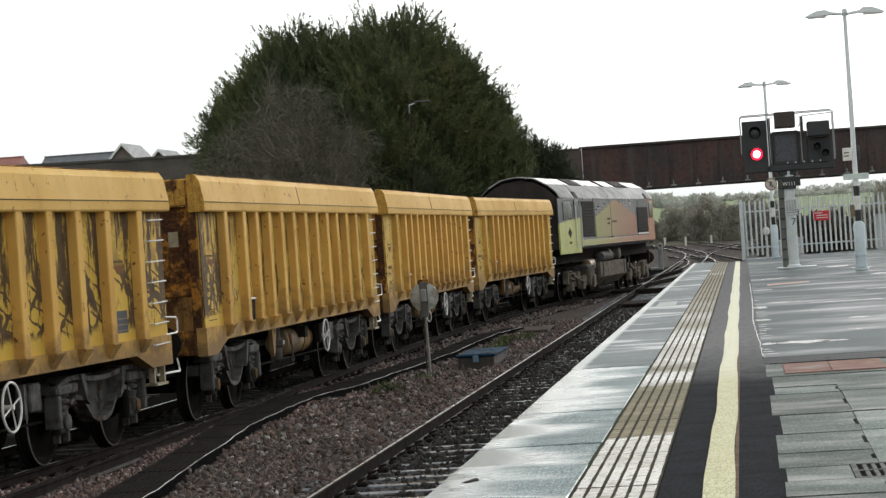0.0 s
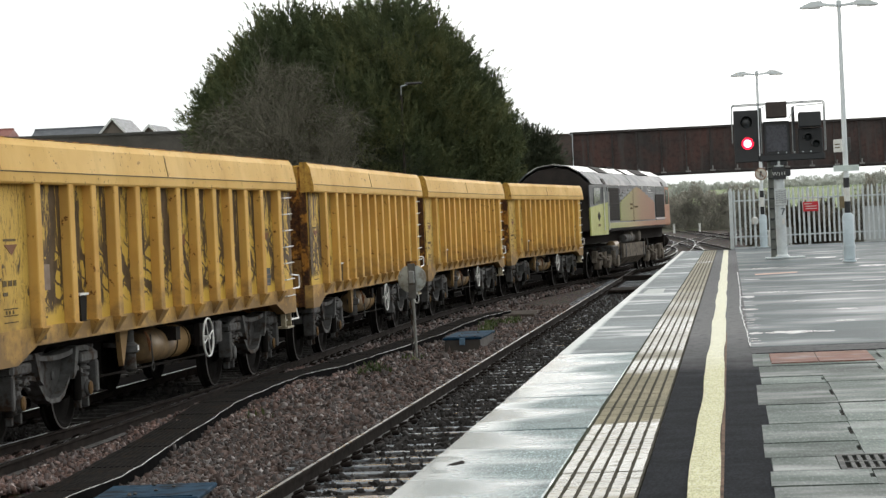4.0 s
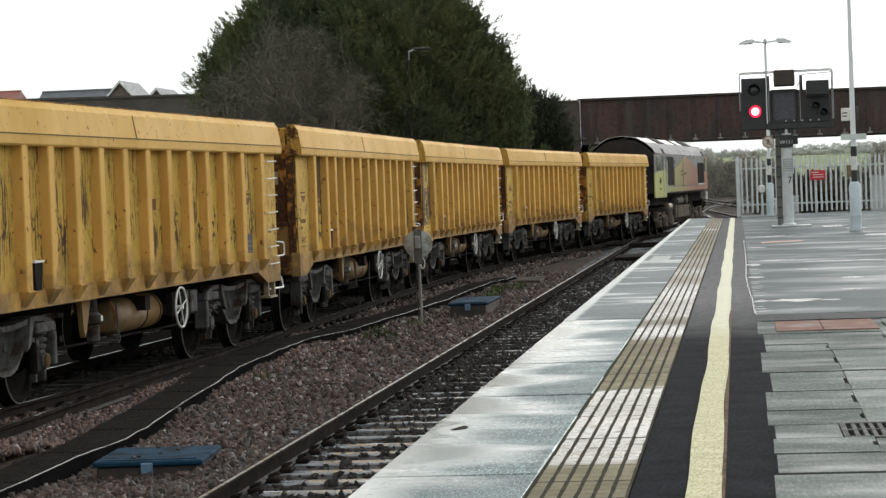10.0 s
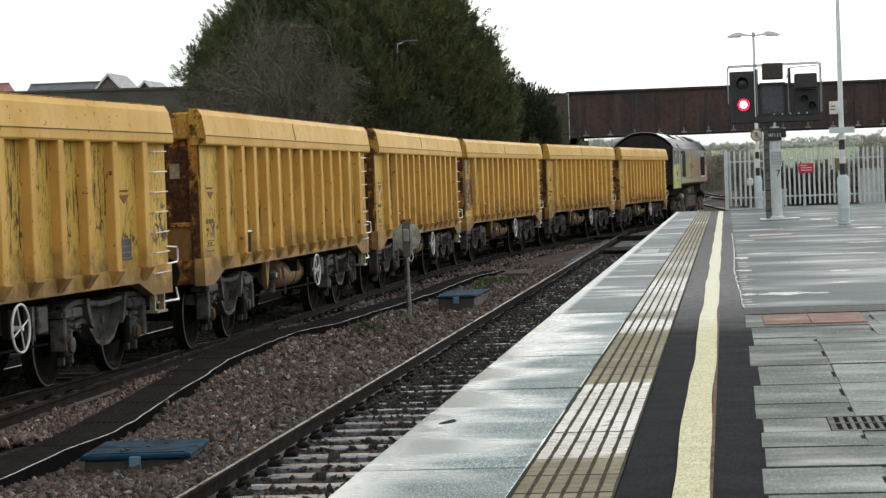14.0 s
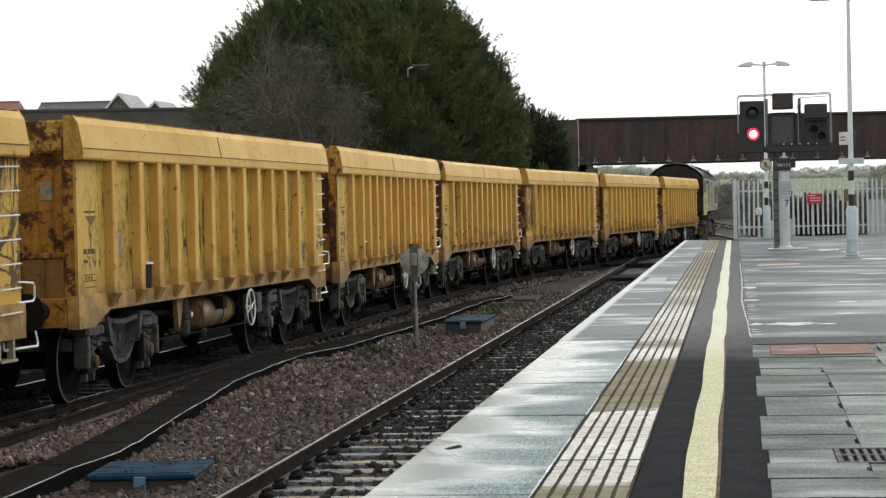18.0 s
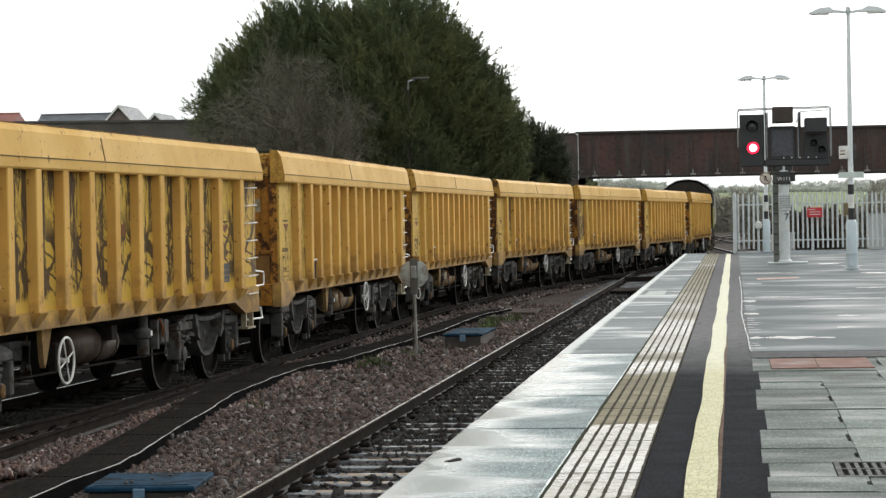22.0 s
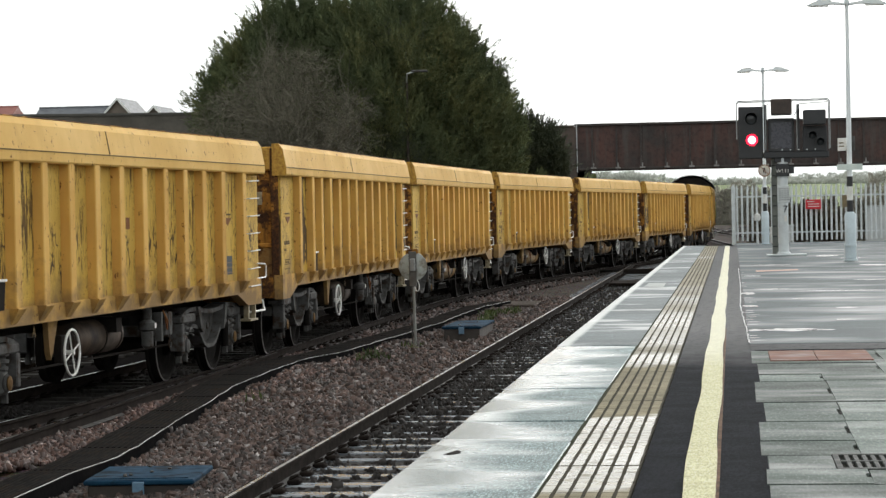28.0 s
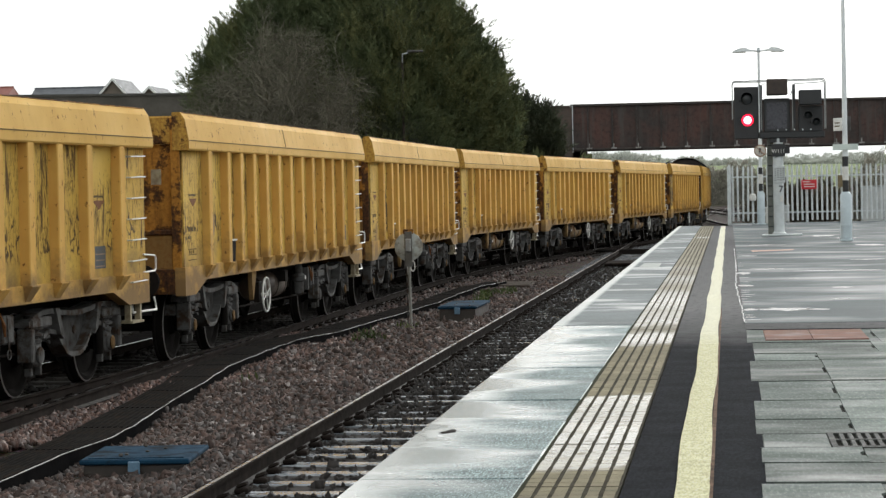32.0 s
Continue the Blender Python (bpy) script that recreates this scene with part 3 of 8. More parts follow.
# ---- ground: one sheet to the horizon, rising to low hills ----
def land(x, y):
    """Height of the land."""
    base = -1.2
    rise = np.interp(y, [-100, 300, 350, 500, 800, 960, 1600], [0, 0, 1.2, 4.9, 11.2, 12.2, 12.4])
    roll = 0.5 * math.sin(x * 0.02 + y * 0.013) * min(max((y - 330) / 150, 0), 1)
    bank = 2.6 * min(max((-x - 16) / 10, 0), 1) * min(max((y - 60) / 40, 0), 1)
    return base + rise + roll + bank


gx = [-900, -500, -300, -180, -110, -70, -50, -40, -32, -26, -21, -16, -12, -8, 0, 8, 16, 26, 40, 60, 90, 140, 220, 340, 520, 900]
gy = [-150, -80, -40, 0, 30, 60, 75, 90, 105, 120, 140, 160, 180, 196, 220, 250, 280, 300, 325, 350, 400, 450, 500, 560, 640, 720, 800, 880, 960, 1200, 1600]
gv = [(x, y, land(x, y)) for y in gy for x in gx]
gf = [(j * len(gx) + i, j * len(gx) + i + 1, (j + 1) * len(gx) + i + 1, (j + 1) * len(gx) + i) for j in range(len(gy) - 1) for i in range(len(gx) - 1)]
solo("ground", raw_mesh("ground", gv, gf, grass_material(), True), None, "grassy land rising to low green hills", "ground", "structure")

RAIL_Z, BED_Z = -0.9, -1.10
bed = Geo()
bed.box(-19, -1.46, -60, 197, -1.5, BED_Z)
bed.box(-1.5, 16, 76.2, 197, -1.5, BED_Z - 0.02)
bed.box(-30, 18, 197, 352, -1.5, BED_Z - 0.01)
solo("track_bed", bed, BED, "brown crushed-stone ballast bed under the tracks", "ballast", "structure")

# ---- the train's line: heading and curvature along it ----
KS = [0, 30, 45, 60, 75, 90, 105, 109, 114, 119, 124, 135, 200]
KC = [0, -5.19, -0.256, 5.147, 2.816, -0.944, -2.122, -2.3, -5.9, -4.6, -2.5, -2.4, -2.668]   # curvature, 1/km
LINE_S = np.linspace(0, 200, 801)
_k = np.interp(LINE_S, KS, KC) / 1000
LINE_H = 0.1209 + np.concatenate([[0], np.cumsum((_k[1:] + _k[:-1]) / 2 * np.diff(LINE_S))])
_m = (LINE_H[1:] + LINE_H[:-1]) / 2
LINE_X = -10.977 + np.concatenate([[0], np.cumsum(np.sin(_m) * np.diff(LINE_S))])
LINE_Y = np.concatenate([[0], np.cumsum(np.cos(_m) * np.diff(LINE_S))])


def line(s):
    """Place and heading (radians to the right of +y) on the train's track."""
    if s < 0:
        return LINE_X[0] + s * math.sin(LINE_H[0]), s * math.cos(LINE_H[0]), LINE_H[0]
    return tuple(float(np.interp(s, LINE_S, a)) for a in (LINE_X, LINE_Y, LINE_H))


def straight(x):
    return lambda s: (x, s, 0.0)


NEAR_X = -3.09


def near_line(s):
    """The platform track: straight, then bending to the right far beyond the bridge."""
    d = max(s - 165, 0)
    return NEAR_X + d * d / 2 / 800, s, d / 800


def fork(s):
    """A line that leaves the platform track to the left."""
    d = max(s - 148, 0)
    return NEAR_X - d * d / 2 / 1050, s, -d / 1050


def diagonal(x0, s0):
    """A straight line that crosses the junction from right to left."""
    return lambda s: (x0 - (s - s0) * 0.0605, s, -0.0605)


RAILSEC = [(-0.07, 0), (0.07, 0), (0.07, 0.012), (0.012, 0.03), (0.012, 0.115), (0.034, 0.125), (0.034, 0.153), (-0.034, 0.153), (-0.034, 0.125), (-0.012, 0.115), (-0.012, 0.03), (-0.07, 0.012)]


RAILFOOT = plain("wet_rail_foot", (0.04, 0.036, 0.033), (0.016, 0.014, 0.013), 9, 0.6, spec=0.2)


def rail(track_ob, way, off, s0, s1, step):
    """One rail: a rusty section with a bright running strip on its head."""
    g, h = Geo(), Geo()
    ss = np.arange(s0, s1 + step / 2, step)
    rings = []
    for s in ss:
        x, y, a = way(float(s))
        c, d = math.cos(a), math.sin(a)
        rings.append([(x + (off + u) * c, y - (off + u) * d, RAIL_Z - 0.153 + z) for u, z in RAILSEC])
    n = len(RAILSEC)
    g.add([p for r in rings for p in r], [(i * n + k, i * n + (k + 1) % n, (i + 1) * n + (k + 1) % n, (i + 1) * n + k) for i in range(len(rings) - 1) for k in range(n)])
    rl = part("rail", g, RAILSIDE, track_ob)
    rl.data.materials.append(RAILFOOT)
    for p in rl.data.polygons:
        if p.center.z < RAIL_Z - 0.126 and abs(p.normal.z) > 0.3:
            p.material_index = 1
    left, right = [], []
    for s in ss:
        x, y, a = way(float(s))
        c, d = math.cos(a), math.sin(a)
        left.append((x + (off - 0.017) * c, y - (off - 0.017) * d, RAIL_Z + 0.0015))
        right.append((x + (off + 0.017) * c, y - (off + 0.017) * d, RAIL_Z + 0.0015))
    part("running_strip", h.ribbon(left, right), RAILTOP, rl, "polished steel running surface")


def make_track(label, way, s0, s1, step=1.5):
    tr = thing("railway_track", label, "railway track", kind="structure")
    rail(tr, way, -0.7525, s0, s1, step)
    rail(tr, way, 0.7525, s0, s1, step)
    return tr


track_near = make_track("straight wet railway track beside the platform edge", near_line, -16, 290, 3)
track_train = make_track("curving railway track under the yellow goods train", line, -10, 175)
rail(track_train, straight(-7.08), 0.0, -10, 36.2, 2.1)
def beyond(s):
    """A line beside the goods line, seen only below the wagons."""
    x, y, a = line(s)
    return x - 3.45 * math.cos(a), y + 3.45 * math.sin(a), a


track_beyond = make_track("wet track beyond the goods line, seen under the wagons", beyond, 0, 90)
make_track("shiny track forking away beyond the road bridge", fork, 150, 300, 5)
make_track("track crossing the junction beyond the fence", diagonal(-1.6, 150), 104, 310, 8)
make_track("far track crossing the junction", diagonal(-0.6, 210), 150, 315, 8)
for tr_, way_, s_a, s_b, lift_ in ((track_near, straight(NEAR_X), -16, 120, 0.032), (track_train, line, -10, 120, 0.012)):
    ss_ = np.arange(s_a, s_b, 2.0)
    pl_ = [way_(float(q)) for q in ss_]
    part("oily_bed", Geo().ribbon([(x - 1.3 * math.cos(a), y + 1.3 * math.sin(a), BED_Z + lift_) for x, y, a in pl_], [(x + 1.3 * math.cos(a), y - 1.3 * math.sin(a), BED_Z + lift_) for x, y, a in pl_]), BLACK_STONE, tr_, "black stone between the rails")

# Sheet added so the ground beyond the train stays as dark as shade.
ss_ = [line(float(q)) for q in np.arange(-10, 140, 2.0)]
part("oily_cess", Geo().ribbon([(x - 11.0 * math.cos(a), y + 11.0 * math.sin(a), BED_Z + 0.010) for x, y, a in ss_], [(x - 1.302 * math.cos(a), y + 1.302 * math.sin(a), BED_Z + 0.010) for x, y, a in ss_]), CESS_SHADE, track_train, "black sheet beyond the train, the dark below the wagons in its colour")

# ---- platform ----
EDGE, PLAT_END = -1.589, 75.8
plat = thing("platform", "long station platform with wet paving and asphalt", "platform", kind="structure")
g = Geo().box(-1.46, 5.5, -30, PLAT_END - 0.05, -1.6, -0.10)
g.box(-0.02, 5.5, PLAT_END - 0.05, 80.6, -1.6, -0.10)
part("platform_wall", g, BRICK, plat, "dark brick platform wall below the coping")
part("joint_bed", Geo().box(-1.45, 5.48, -30, PLAT_END - 0.06, -0.1, -0.022), JOINT, plat, "dark joints between the paving")
part("asphalt_strip", Geo().box(-0.452, 0.165, -30, PLAT_END - 0.02, -0.06, -0.0045), STRIP, plat, "black asphalt strip on both sides of the yellow line")
part("asphalt_surface", Geo().box(0.128, 5.5, 21.25, 80.6, -0.06, 0.0), ASPHALT, plat, "grey wet asphalt with puddles")
part("asphalt_seam", Geo().box(0.128, 5.5, 20.35, 21.245, -0.06, -0.002), STRIP, plat, "dark asphalt seam before the paving")
part("asphalt_end", Geo().box(0.0, 0.126, PLAT_END - 0.015, 80.6, -0.06, -0.001), ASPHALT, plat)
# yellow line with hand-laid, wavering edges
rnd = random.Random(4)
g = Geo()
l, r = [], []
for i in range(0, 446):
    y = -14 + i * 0.2
    l.append((-0.243 + 0.007 * math.sin(y * 0.9) + 0.003 * math.sin(y * 2.1) + rnd.uniform(-0.001, 0.001), y, 0.003))
    r.append((-0.100 + 0.006 * math.sin(y * 0.8 + 1) + 0.003 * math.sin(y * 1.7 + 1) + rnd.uniform(-0.0015, 0.0015), y, 0.003))
# Ragged white ribbon: glints along the puddle edge, put into colour.
glint_line = Geo()
ya = np.arange(21.3, 47.5, 0.25)
xa = np.interp(ya, [21.3, 25.5, 29.5, 33.5, 42.5, 47.5], [0.13, 0.10, 0.07, 0.09, 0.10, 0.09])
edge_l = [(x + rnd.gauss(0, 0.006) - 0.004, y, 0.004) for x, y in zip(xa, ya)]
edge_r = [(p[0] + rnd.uniform(0.003, 0.016), p[1], 0.004) for p in edge_l]
glint_line.ribbon(edge_l, edge_r)
part("paint_flecks", glint_line, plain("fleck_paint", (0.6, 0.62, 0.62), (0.4, 0.42, 0.42), 5, 0.4), plat, "ragged white line of puddle glints along the asphalt joint")
# thin films of standing water: (x from, x to, y from, y to)
WATER = plain("standing_water", (0.03, 0.034, 0.036), (0.04, 0.044, 0.046), 2, 0.3, bump=0.0, spec=1.0)
films = [(0.29, 0.80, 23.15, 23.95), (0.70, 0.97, 23.35, 23.6), (0.13, 0.27, 23.3, 23.8), (0.29, 0.79, 34.9, 35.5), (0.36, 1.17, 49.2, 50.2), (0.13, 0.47, 41.7, 42.3), (0.9, 2.14, 34.0, 34.35), (1.94, 2.5, 38.8, 39.2),
         (1.2, 1.45, 28.3, 28.7), (2.0, 2.5, 57.2, 58.6), (2.45, 2.9, 54.6, 55.6), (2.54, 3.1, 47.9, 49.2), (0.76, 0.89, 31.2, 31.6), (0.10, 0.29, 28.9, 29.7), (0.10, 0.29, 33.1, 34.2), (1.07, 1.27, 25.4, 25.7)]
films += [(0.118, 0.13 + rnd.uniform(0.04, 0.16), q, q + rnd.uniform(0.08, 0.22)) for q in (21.7, 22.1, 22.5, 24.6, 25.2, 25.7, 26.3, 26.8, 27.4, 27.9, 29.4, 30.4, 31.8, 36.5, 38.4, 44.0)]
for x0, x1, y0, y1 in films:
    low, high = [], []
    for k in range(9):
        u = k / 8
        w = (y1 - y0) / 2 * (math.sin(math.pi * min(max(u, 0.04), 0.96)) ** 0.5) * rnd.uniform(0.55, 1.0)
        c = (y0 + y1) / 2 + (y1 - y0) * rnd.uniform(-0.12, 0.12)
        low.append((x0 + (x1 - x0) * u, c - w, 0.003))
        high.append((x0 + (x1 - x0) * u, c + w, 0.003))
    part("puddle", Geo().ribbon(high, low), WATER, plat, "thin bright puddle")
part("pale_patch", Geo().ribbon([(-1.40, 36.8, 0.006), (-1.38, 38.7, 0.006)], [(-1.08, 36.7, 0.006), (-1.10, 38.8, 0.006)]), plain("pale_patch", (0.3, 0.32, 0.3), (0.24, 0.26, 0.25), 4, 0.6), plat, "pale repaired patch on the platform edge")
part("old_line_edge", Geo().ribbon([(-0.104, -14, 0.001), (-0.104, 24, 0.001)], [(-0.084, -14, 0.001), (-0.084, 24, 0.001)]), plain("old_line", (0.16, 0.09, 0.055), (0.05, 0.035, 0.025), 5, 0.8, spec=0.05), plat, "brown trace of an older line")
part("yellow_line", g.ribbon(l, r), YELLOW, plat, "worn yellow safety line")
part("orange_mark", Geo().ribbon([(0.42, 44.6, 0.004), (1.22, 45.3, 0.004)], [(0.42, 45.5, 0.004), (1.22, 46.0, 0.004)]), plain("orange_mark", (0.42, 0.17, 0.09), (0.3, 0.16, 0.11), 6, 0.5), plat, "faded orange paint mark")


# ---- the goods train ----
PITCH, BODY = 14.449, 13.05
RIBS = [0.75, 1.84, 2.63, 3.46, 4.31, 5.18, 6.06, 6.94, 7.81, 8.66, 9.52, 10.44, 11.53]
GEAR = ("bogie", "air_tank", "handbrake_wheel", "brake_bracket", "brake_valve", "valve_plate", "release_pull", "brake_hose", "brake_rod", "brake_beam", "brake_cylinder", "underframe")
SHEET = ("side_panel", "end_bay", "maroon_mark", "mark_bar", "lettering_bar", "data_panel", "end_notice", "notice_line", "maroon_plate")   # set back between the ribs
POCKET = ("label_pocket", "pocket_lip")
BOX_BACK = 0.43      # the box sits this far back on its frame
WHEEL_R = 0.46


def wheelset_mesh():
    g = Geo()
    for sx in (-1, 1):
        prof = [(0.10, sx * 0.86), (0.13, sx * 0.80), (0.36, sx * 0.775), (0.40, sx * 0.82), (0.443, sx * 0.822), (0.459, sx * 0.812), (0.46, sx * 0.72), (0.485, sx * 0.705), (0.485, sx * 0.68), (0.40, sx * 0.68), (0.36, sx * 0.72), (0.12, sx * 0.70), (0.10, sx * 0.66)]
        g.lathe(prof, "x", (0, 0, 0), 28)
    g.lathe([(0.08, -0.9), (0.08, 0.9)], "x", (0, 0, 0), 10)
    g.smooth = True
    me = g.mesh("wheelset", WHEEL)
    me.materials.append(TREAD)
    for p in me.polygons:
        if 0.442 < min(math.hypot(me.vertices[i].co.y, me.vertices[i].co.z) for i in p.vertices) < 0.4585:
            p.material_index = 1
    return me


WHEELSET = wheelset_mesh()
WORNWHITE = plain("worn_white", (0.36, 0.31, 0.20), (0.2, 0.15, 0.09), 14, 0.7)
AXLE = plain("axle_ochre", (0.15, 0.085, 0.03), (0.07, 0.04, 0.018), 12, 0.8, spec=0.05)
SLATEBLUE = plain("notice_slate", (0.07, 0.085, 0.10), (0.11, 0.10, 0.085), 9, 0.7, spec=0.1)
PANEL = plain("data_panel_dull", (0.22, 0.14, 0.09), (0.16, 0.1, 0.06), 9, 0.7)


# Darker bogie grey: shade on the recessed web is put into it.
BOGIE_WEB = plain("bogie_web", (0.088, 0.086, 0.083), (0.045, 0.042, 0.040), 7, 0.85, bump=0.5, grime=(0.036, 0.022, 0.015), spec=0.05)


def outline(pts, t):
    """A band of thickness t along a row of (y, z) points, for prism."""
    return [(y, z) for y, z in pts] + [(y, z - t) for y, z in reversed(pts)]


def bogie(parent, y, flip):
    """A two-axle wagon bogie: cast side frames with a wavy wide top flange and a rimmed belly."""
    g, webs = Geo(), []
    hb = 1.12
    top = [(-1.46, 0.83), (-1.30, 0.90), (-1.05, 0.945), (-0.78, 0.95), (-0.45, 0.915), (-0.15, 0.895), (0.15, 0.895), (0.45, 0.915), (0.78, 0.95), (1.05, 0.945), (1.30, 0.90), (1.46, 0.83)]
    belly = [(-0.98, 0.66), (-0.80, 0.71), (-0.58, 0.68), (-0.44, 0.57), (-0.30, 0.46), (-0.13, 0.41), (0.13, 0.41), (0.30, 0.46), (0.44, 0.57), (0.58, 0.68), (0.80, 0.71), (0.98, 0.66)]
    for sx in (-1, 1):
        a, b = sorted((sx * 0.94, sx * 0.985))
        web = Geo().prism([(-0.98, 0.62), (-1.0, 0.94), *[p for p in top[3:9]], (1.0, 0.94), (0.98, 0.62), *reversed(belly[1:-1])], "x", a, b)
        webs.append(web)
        a, b = sorted((sx * 0.90, sx * 1.12))
        g.prism(outline(top, 0.055), "x", a, b)
        a, b = sorted((sx * 0.92, sx * 1.10))
        g.prism(outline([(u, z + 0.02) for u, z in belly], 0.05), "x", a, b)
        for q in (-1, 1):
            a, b = sorted((sx * 0.95, sx * 1.15))
            g.prism([(q * 0.50, 0.60), (q * 0.60, 0.66), (q * 0.74, 0.95), (q * 0.62, 0.95)], "x", a, b)
        for q in (-1, 1):
            a, b = sorted((sx * 0.96, sx * 1.14))
            g.box(a, b, q * hb - 0.30, q * hb + 0.30, 0.755, 0.87, 0.02)
            g.box(a, b, q * (hb + 0.27) - 0.05, q * (hb + 0.27) + 0.05, 0.40, 0.76, 0.015)
        for q in (-0.24, 0.24):
            g.lathe([(0.05, sx * 0.98), (0.05, sx * 1.0), (0.03, sx * 1.005)], "x", (0, q, 0.66), 10)
    g.box(-0.92, 0.92, -0.16, 0.16, 0.55, 0.86, 0.02)
    g.box(-0.95, 0.95, -1.46, -1.38, 0.60, 0.74)
    g.box(-0.95, 0.95, 1.38, 1.46, 0.60, 0.74)
    fr = part("bogie", g, BOGIE, parent, "dirty grey cast bogie frame", pose(0, y, 0))
    for web in webs:
        part("side_web", web, BOGIE_WEB, fr, "web of the side frame, shade in its darker grey")
    for sy in (-1, 1):
        for sx in (-1, 1):
            a, b = sorted((sx * 0.92, sx * 1.09))
            part("axlebox", Geo().box(a, b, sy * hb - 0.10, sy * hb + 0.10, 0.34, 0.60, 0.03), BOGIE, fr, "grey axlebox")
            part("axle_cap", Geo().lathe([(0.085, sx * 1.085), (0.095, sx * 1.10), (0.09, sx * 1.12), (0.05, sx * 1.13)], "x", (0, sy * hb, 0.46), 12), BOGIE, fr, smooth=True)
            part("rubber_spring", Geo().lathe([(0.10, 0.60), (0.10, 0.63), (0.07, 0.64), (0.07, 0.66), (0.11, 0.67), (0.11, 0.70), (0.075, 0.71), (0.075, 0.73), (0.11, 0.74), (0.11, 0.77), (0.06, 0.78), (0.06, 0.92)], "z", (sx * 1.02, sy * hb, 0), 12), BOGIE, fr, "stacked spring over the axlebox")
            for q in (-1, 1):
                part("guide_leg", Geo().box(*sorted((sx * 0.98, sx * 1.06)), sy * hb + q * 0.1375 - 0.0225, sy * hb + q * 0.1375 + 0.0225, 0.24, 0.62, 0.008), BOGIE, fr)
            part("damper", Geo().tube([(sx * 1.06, sy * hb - 0.25, 0.34), (sx * 1.06, sy * hb - 0.25, 0.62), (sx * 1.06, sy * hb - 0.25, 0.9)], [0.05, 0.05, 0.035], 10), WHEEL, fr, smooth=True)
            yy = sy * hb + 0.27
            pts = [(sx * 1.06 + 0.05 * math.cos(q * 1.05), yy + 0.05 * math.sin(q * 1.05), 0.58 + q * 0.0105) for q in range(0, 28)]
            part("coil_spring", Geo().tube(pts, 0.014, 5), BOGIE, fr)
            part("brake_block", Geo().box(*sorted((sx * 0.70, sx * 0.82)), sy * hb - sy * 0.53 - 0.05, sy * hb - sy * 0.53 + 0.05, 0.3, 0.62, 0.015), WHEEL, fr)
            if sy == -flip or flip > 0:
                part("axle_cover", Geo().lathe([(0.075, sx * 1.131), (0.08, sx * 1.14), (0.04, sx * 1.15)], "x", (0, sy * hb, 0.46), 12), AXLE, fr, "ochre-painted axle cover")
        part("wheelset", WHEELSET, None, fr, "dark steel wheels on an axle", pose(0, sy * hb, WHEEL_R))
    return fr


def make_wagon():
    w = thing("ballast_wagon", "yellow ribbed steel box wagon with scraped, rust-stained sides", "wagon", group="wagons of the goods train")
    # panels behind the ribs
    for sx in (-1, 1):
        a, b = sorted((sx * 1.24, sx * 1.275))
        part("side_panel", Geo().box(a, b, 0.05, BODY - 0.05, 1.10, 2.70), PAINT_WORN, w, "yellow side sheet scraped to dark steel")
    # wide plain end bays stand a little proud of the sheets
    for sx in (-1, 1):
        a, b = sorted((sx * 1.275, sx * 1.287))
        part("end_bay", Geo().box(a, b, 0.06, 1.05, 1.12, 2.69), PAINT_BAY, w)
        part("end_bay", Geo().box(a, b, 12.10, BODY - 0.06, 1.12, 2.69), PAINT_BAY, w)
    # top cheek: a lower band, a slope leaning inwards and a narrow top lip
    for sx in (-1, 1):
        prof = [(1.24, 2.66), (1.36, 2.66), (1.375, 2.68), (1.375, 2.775), (1.325, 3.055), (1.265, 3.145), (1.16, 3.145), (1.16, 2.66)]
        part("top_cheek", Geo().prism([(sx * x, z) for x, z in prof], "y", 0.0, BODY), PAINT_TOP, w)
        part("cheek_seam", Geo().box(*sorted((sx * 1.3755, sx * 1.379)), 0.02, BODY - 0.02, 2.772, 2.784), INK, w, "dark seam under the sloping cheek")
        part("cheek_joint", Geo().prism([(sx * 1.378, 2.79), (sx * 1.328, 3.06), (sx * 1.31, 3.06), (sx * 1.36, 2.79)], "y", 6.02, 6.045), INK, w)
        part("chipped_lip", Geo().prism([(sx * 1.17, 3.1455), (sx * 1.265, 3.1455), (sx * 1.276, 3.132), (sx * 1.279, 3.138), (sx * 1.267, 3.153), (sx * 1.17, 3.153)], "y", 0.05, BODY - 0.05), RUSTY, w, "rust-chipped top lip")
        for ya, yb in ((-0.010, 0.0), (BODY, BODY + 0.010)):
            part("cheek_end", Geo().prism([(sx * x, z) for x, z in prof], "y", ya, yb), RUST_FLECKED, w, "rusted end of the cheek")
    # ribs with tapering feet
    rib = Geo()
    rib.prism([(0.0, -0.100), (0.096, -0.090), (0.108, -0.078), (0.108, 0.078), (0.096, 0.090), (0.0, 0.100)], "z", 1.14, 2.665)
    foot = [(0.0, 1.14), (0.136, 1.14), (0.136, 1.128), (0.040, 0.975), (0.0, 0.975)]
    rib.add([(x, s * (0.125 if z > 1.1 else 0.075), z) for s in (-1, 1) for x, z in foot],
            [(4, 3, 2, 1, 0), (5, 6, 7, 8, 9)] + [(i, (i + 1) % 5, (i + 1) % 5 + 5, i + 5) for i in range(5)])
    rib_me = rib.mesh("rib", PAINT)
    for y in RIBS:
        for sx in (1, -1):
            part("rib", rib_me, None, w, "", pose(sx * 1.257, y, 0, 0, 0, 0 if sx > 0 else 180))
    # sole bar with cranked ends
    sole = [(0.0, 0.76), (0.55, 0.76), (1.15, 0.95), (11.75, 0.95), (12.3, 0.76), (BODY, 0.76), (BODY, 1.14), (0.0, 1.14)]
    for sx in (-1, 1):
        a, b = sorted((sx * 1.16, sx * 1.292))
        part("sole_bar", Geo().prism(sole, "x", a, b), PAINT, w, "yellow sole bar with cranked ends")
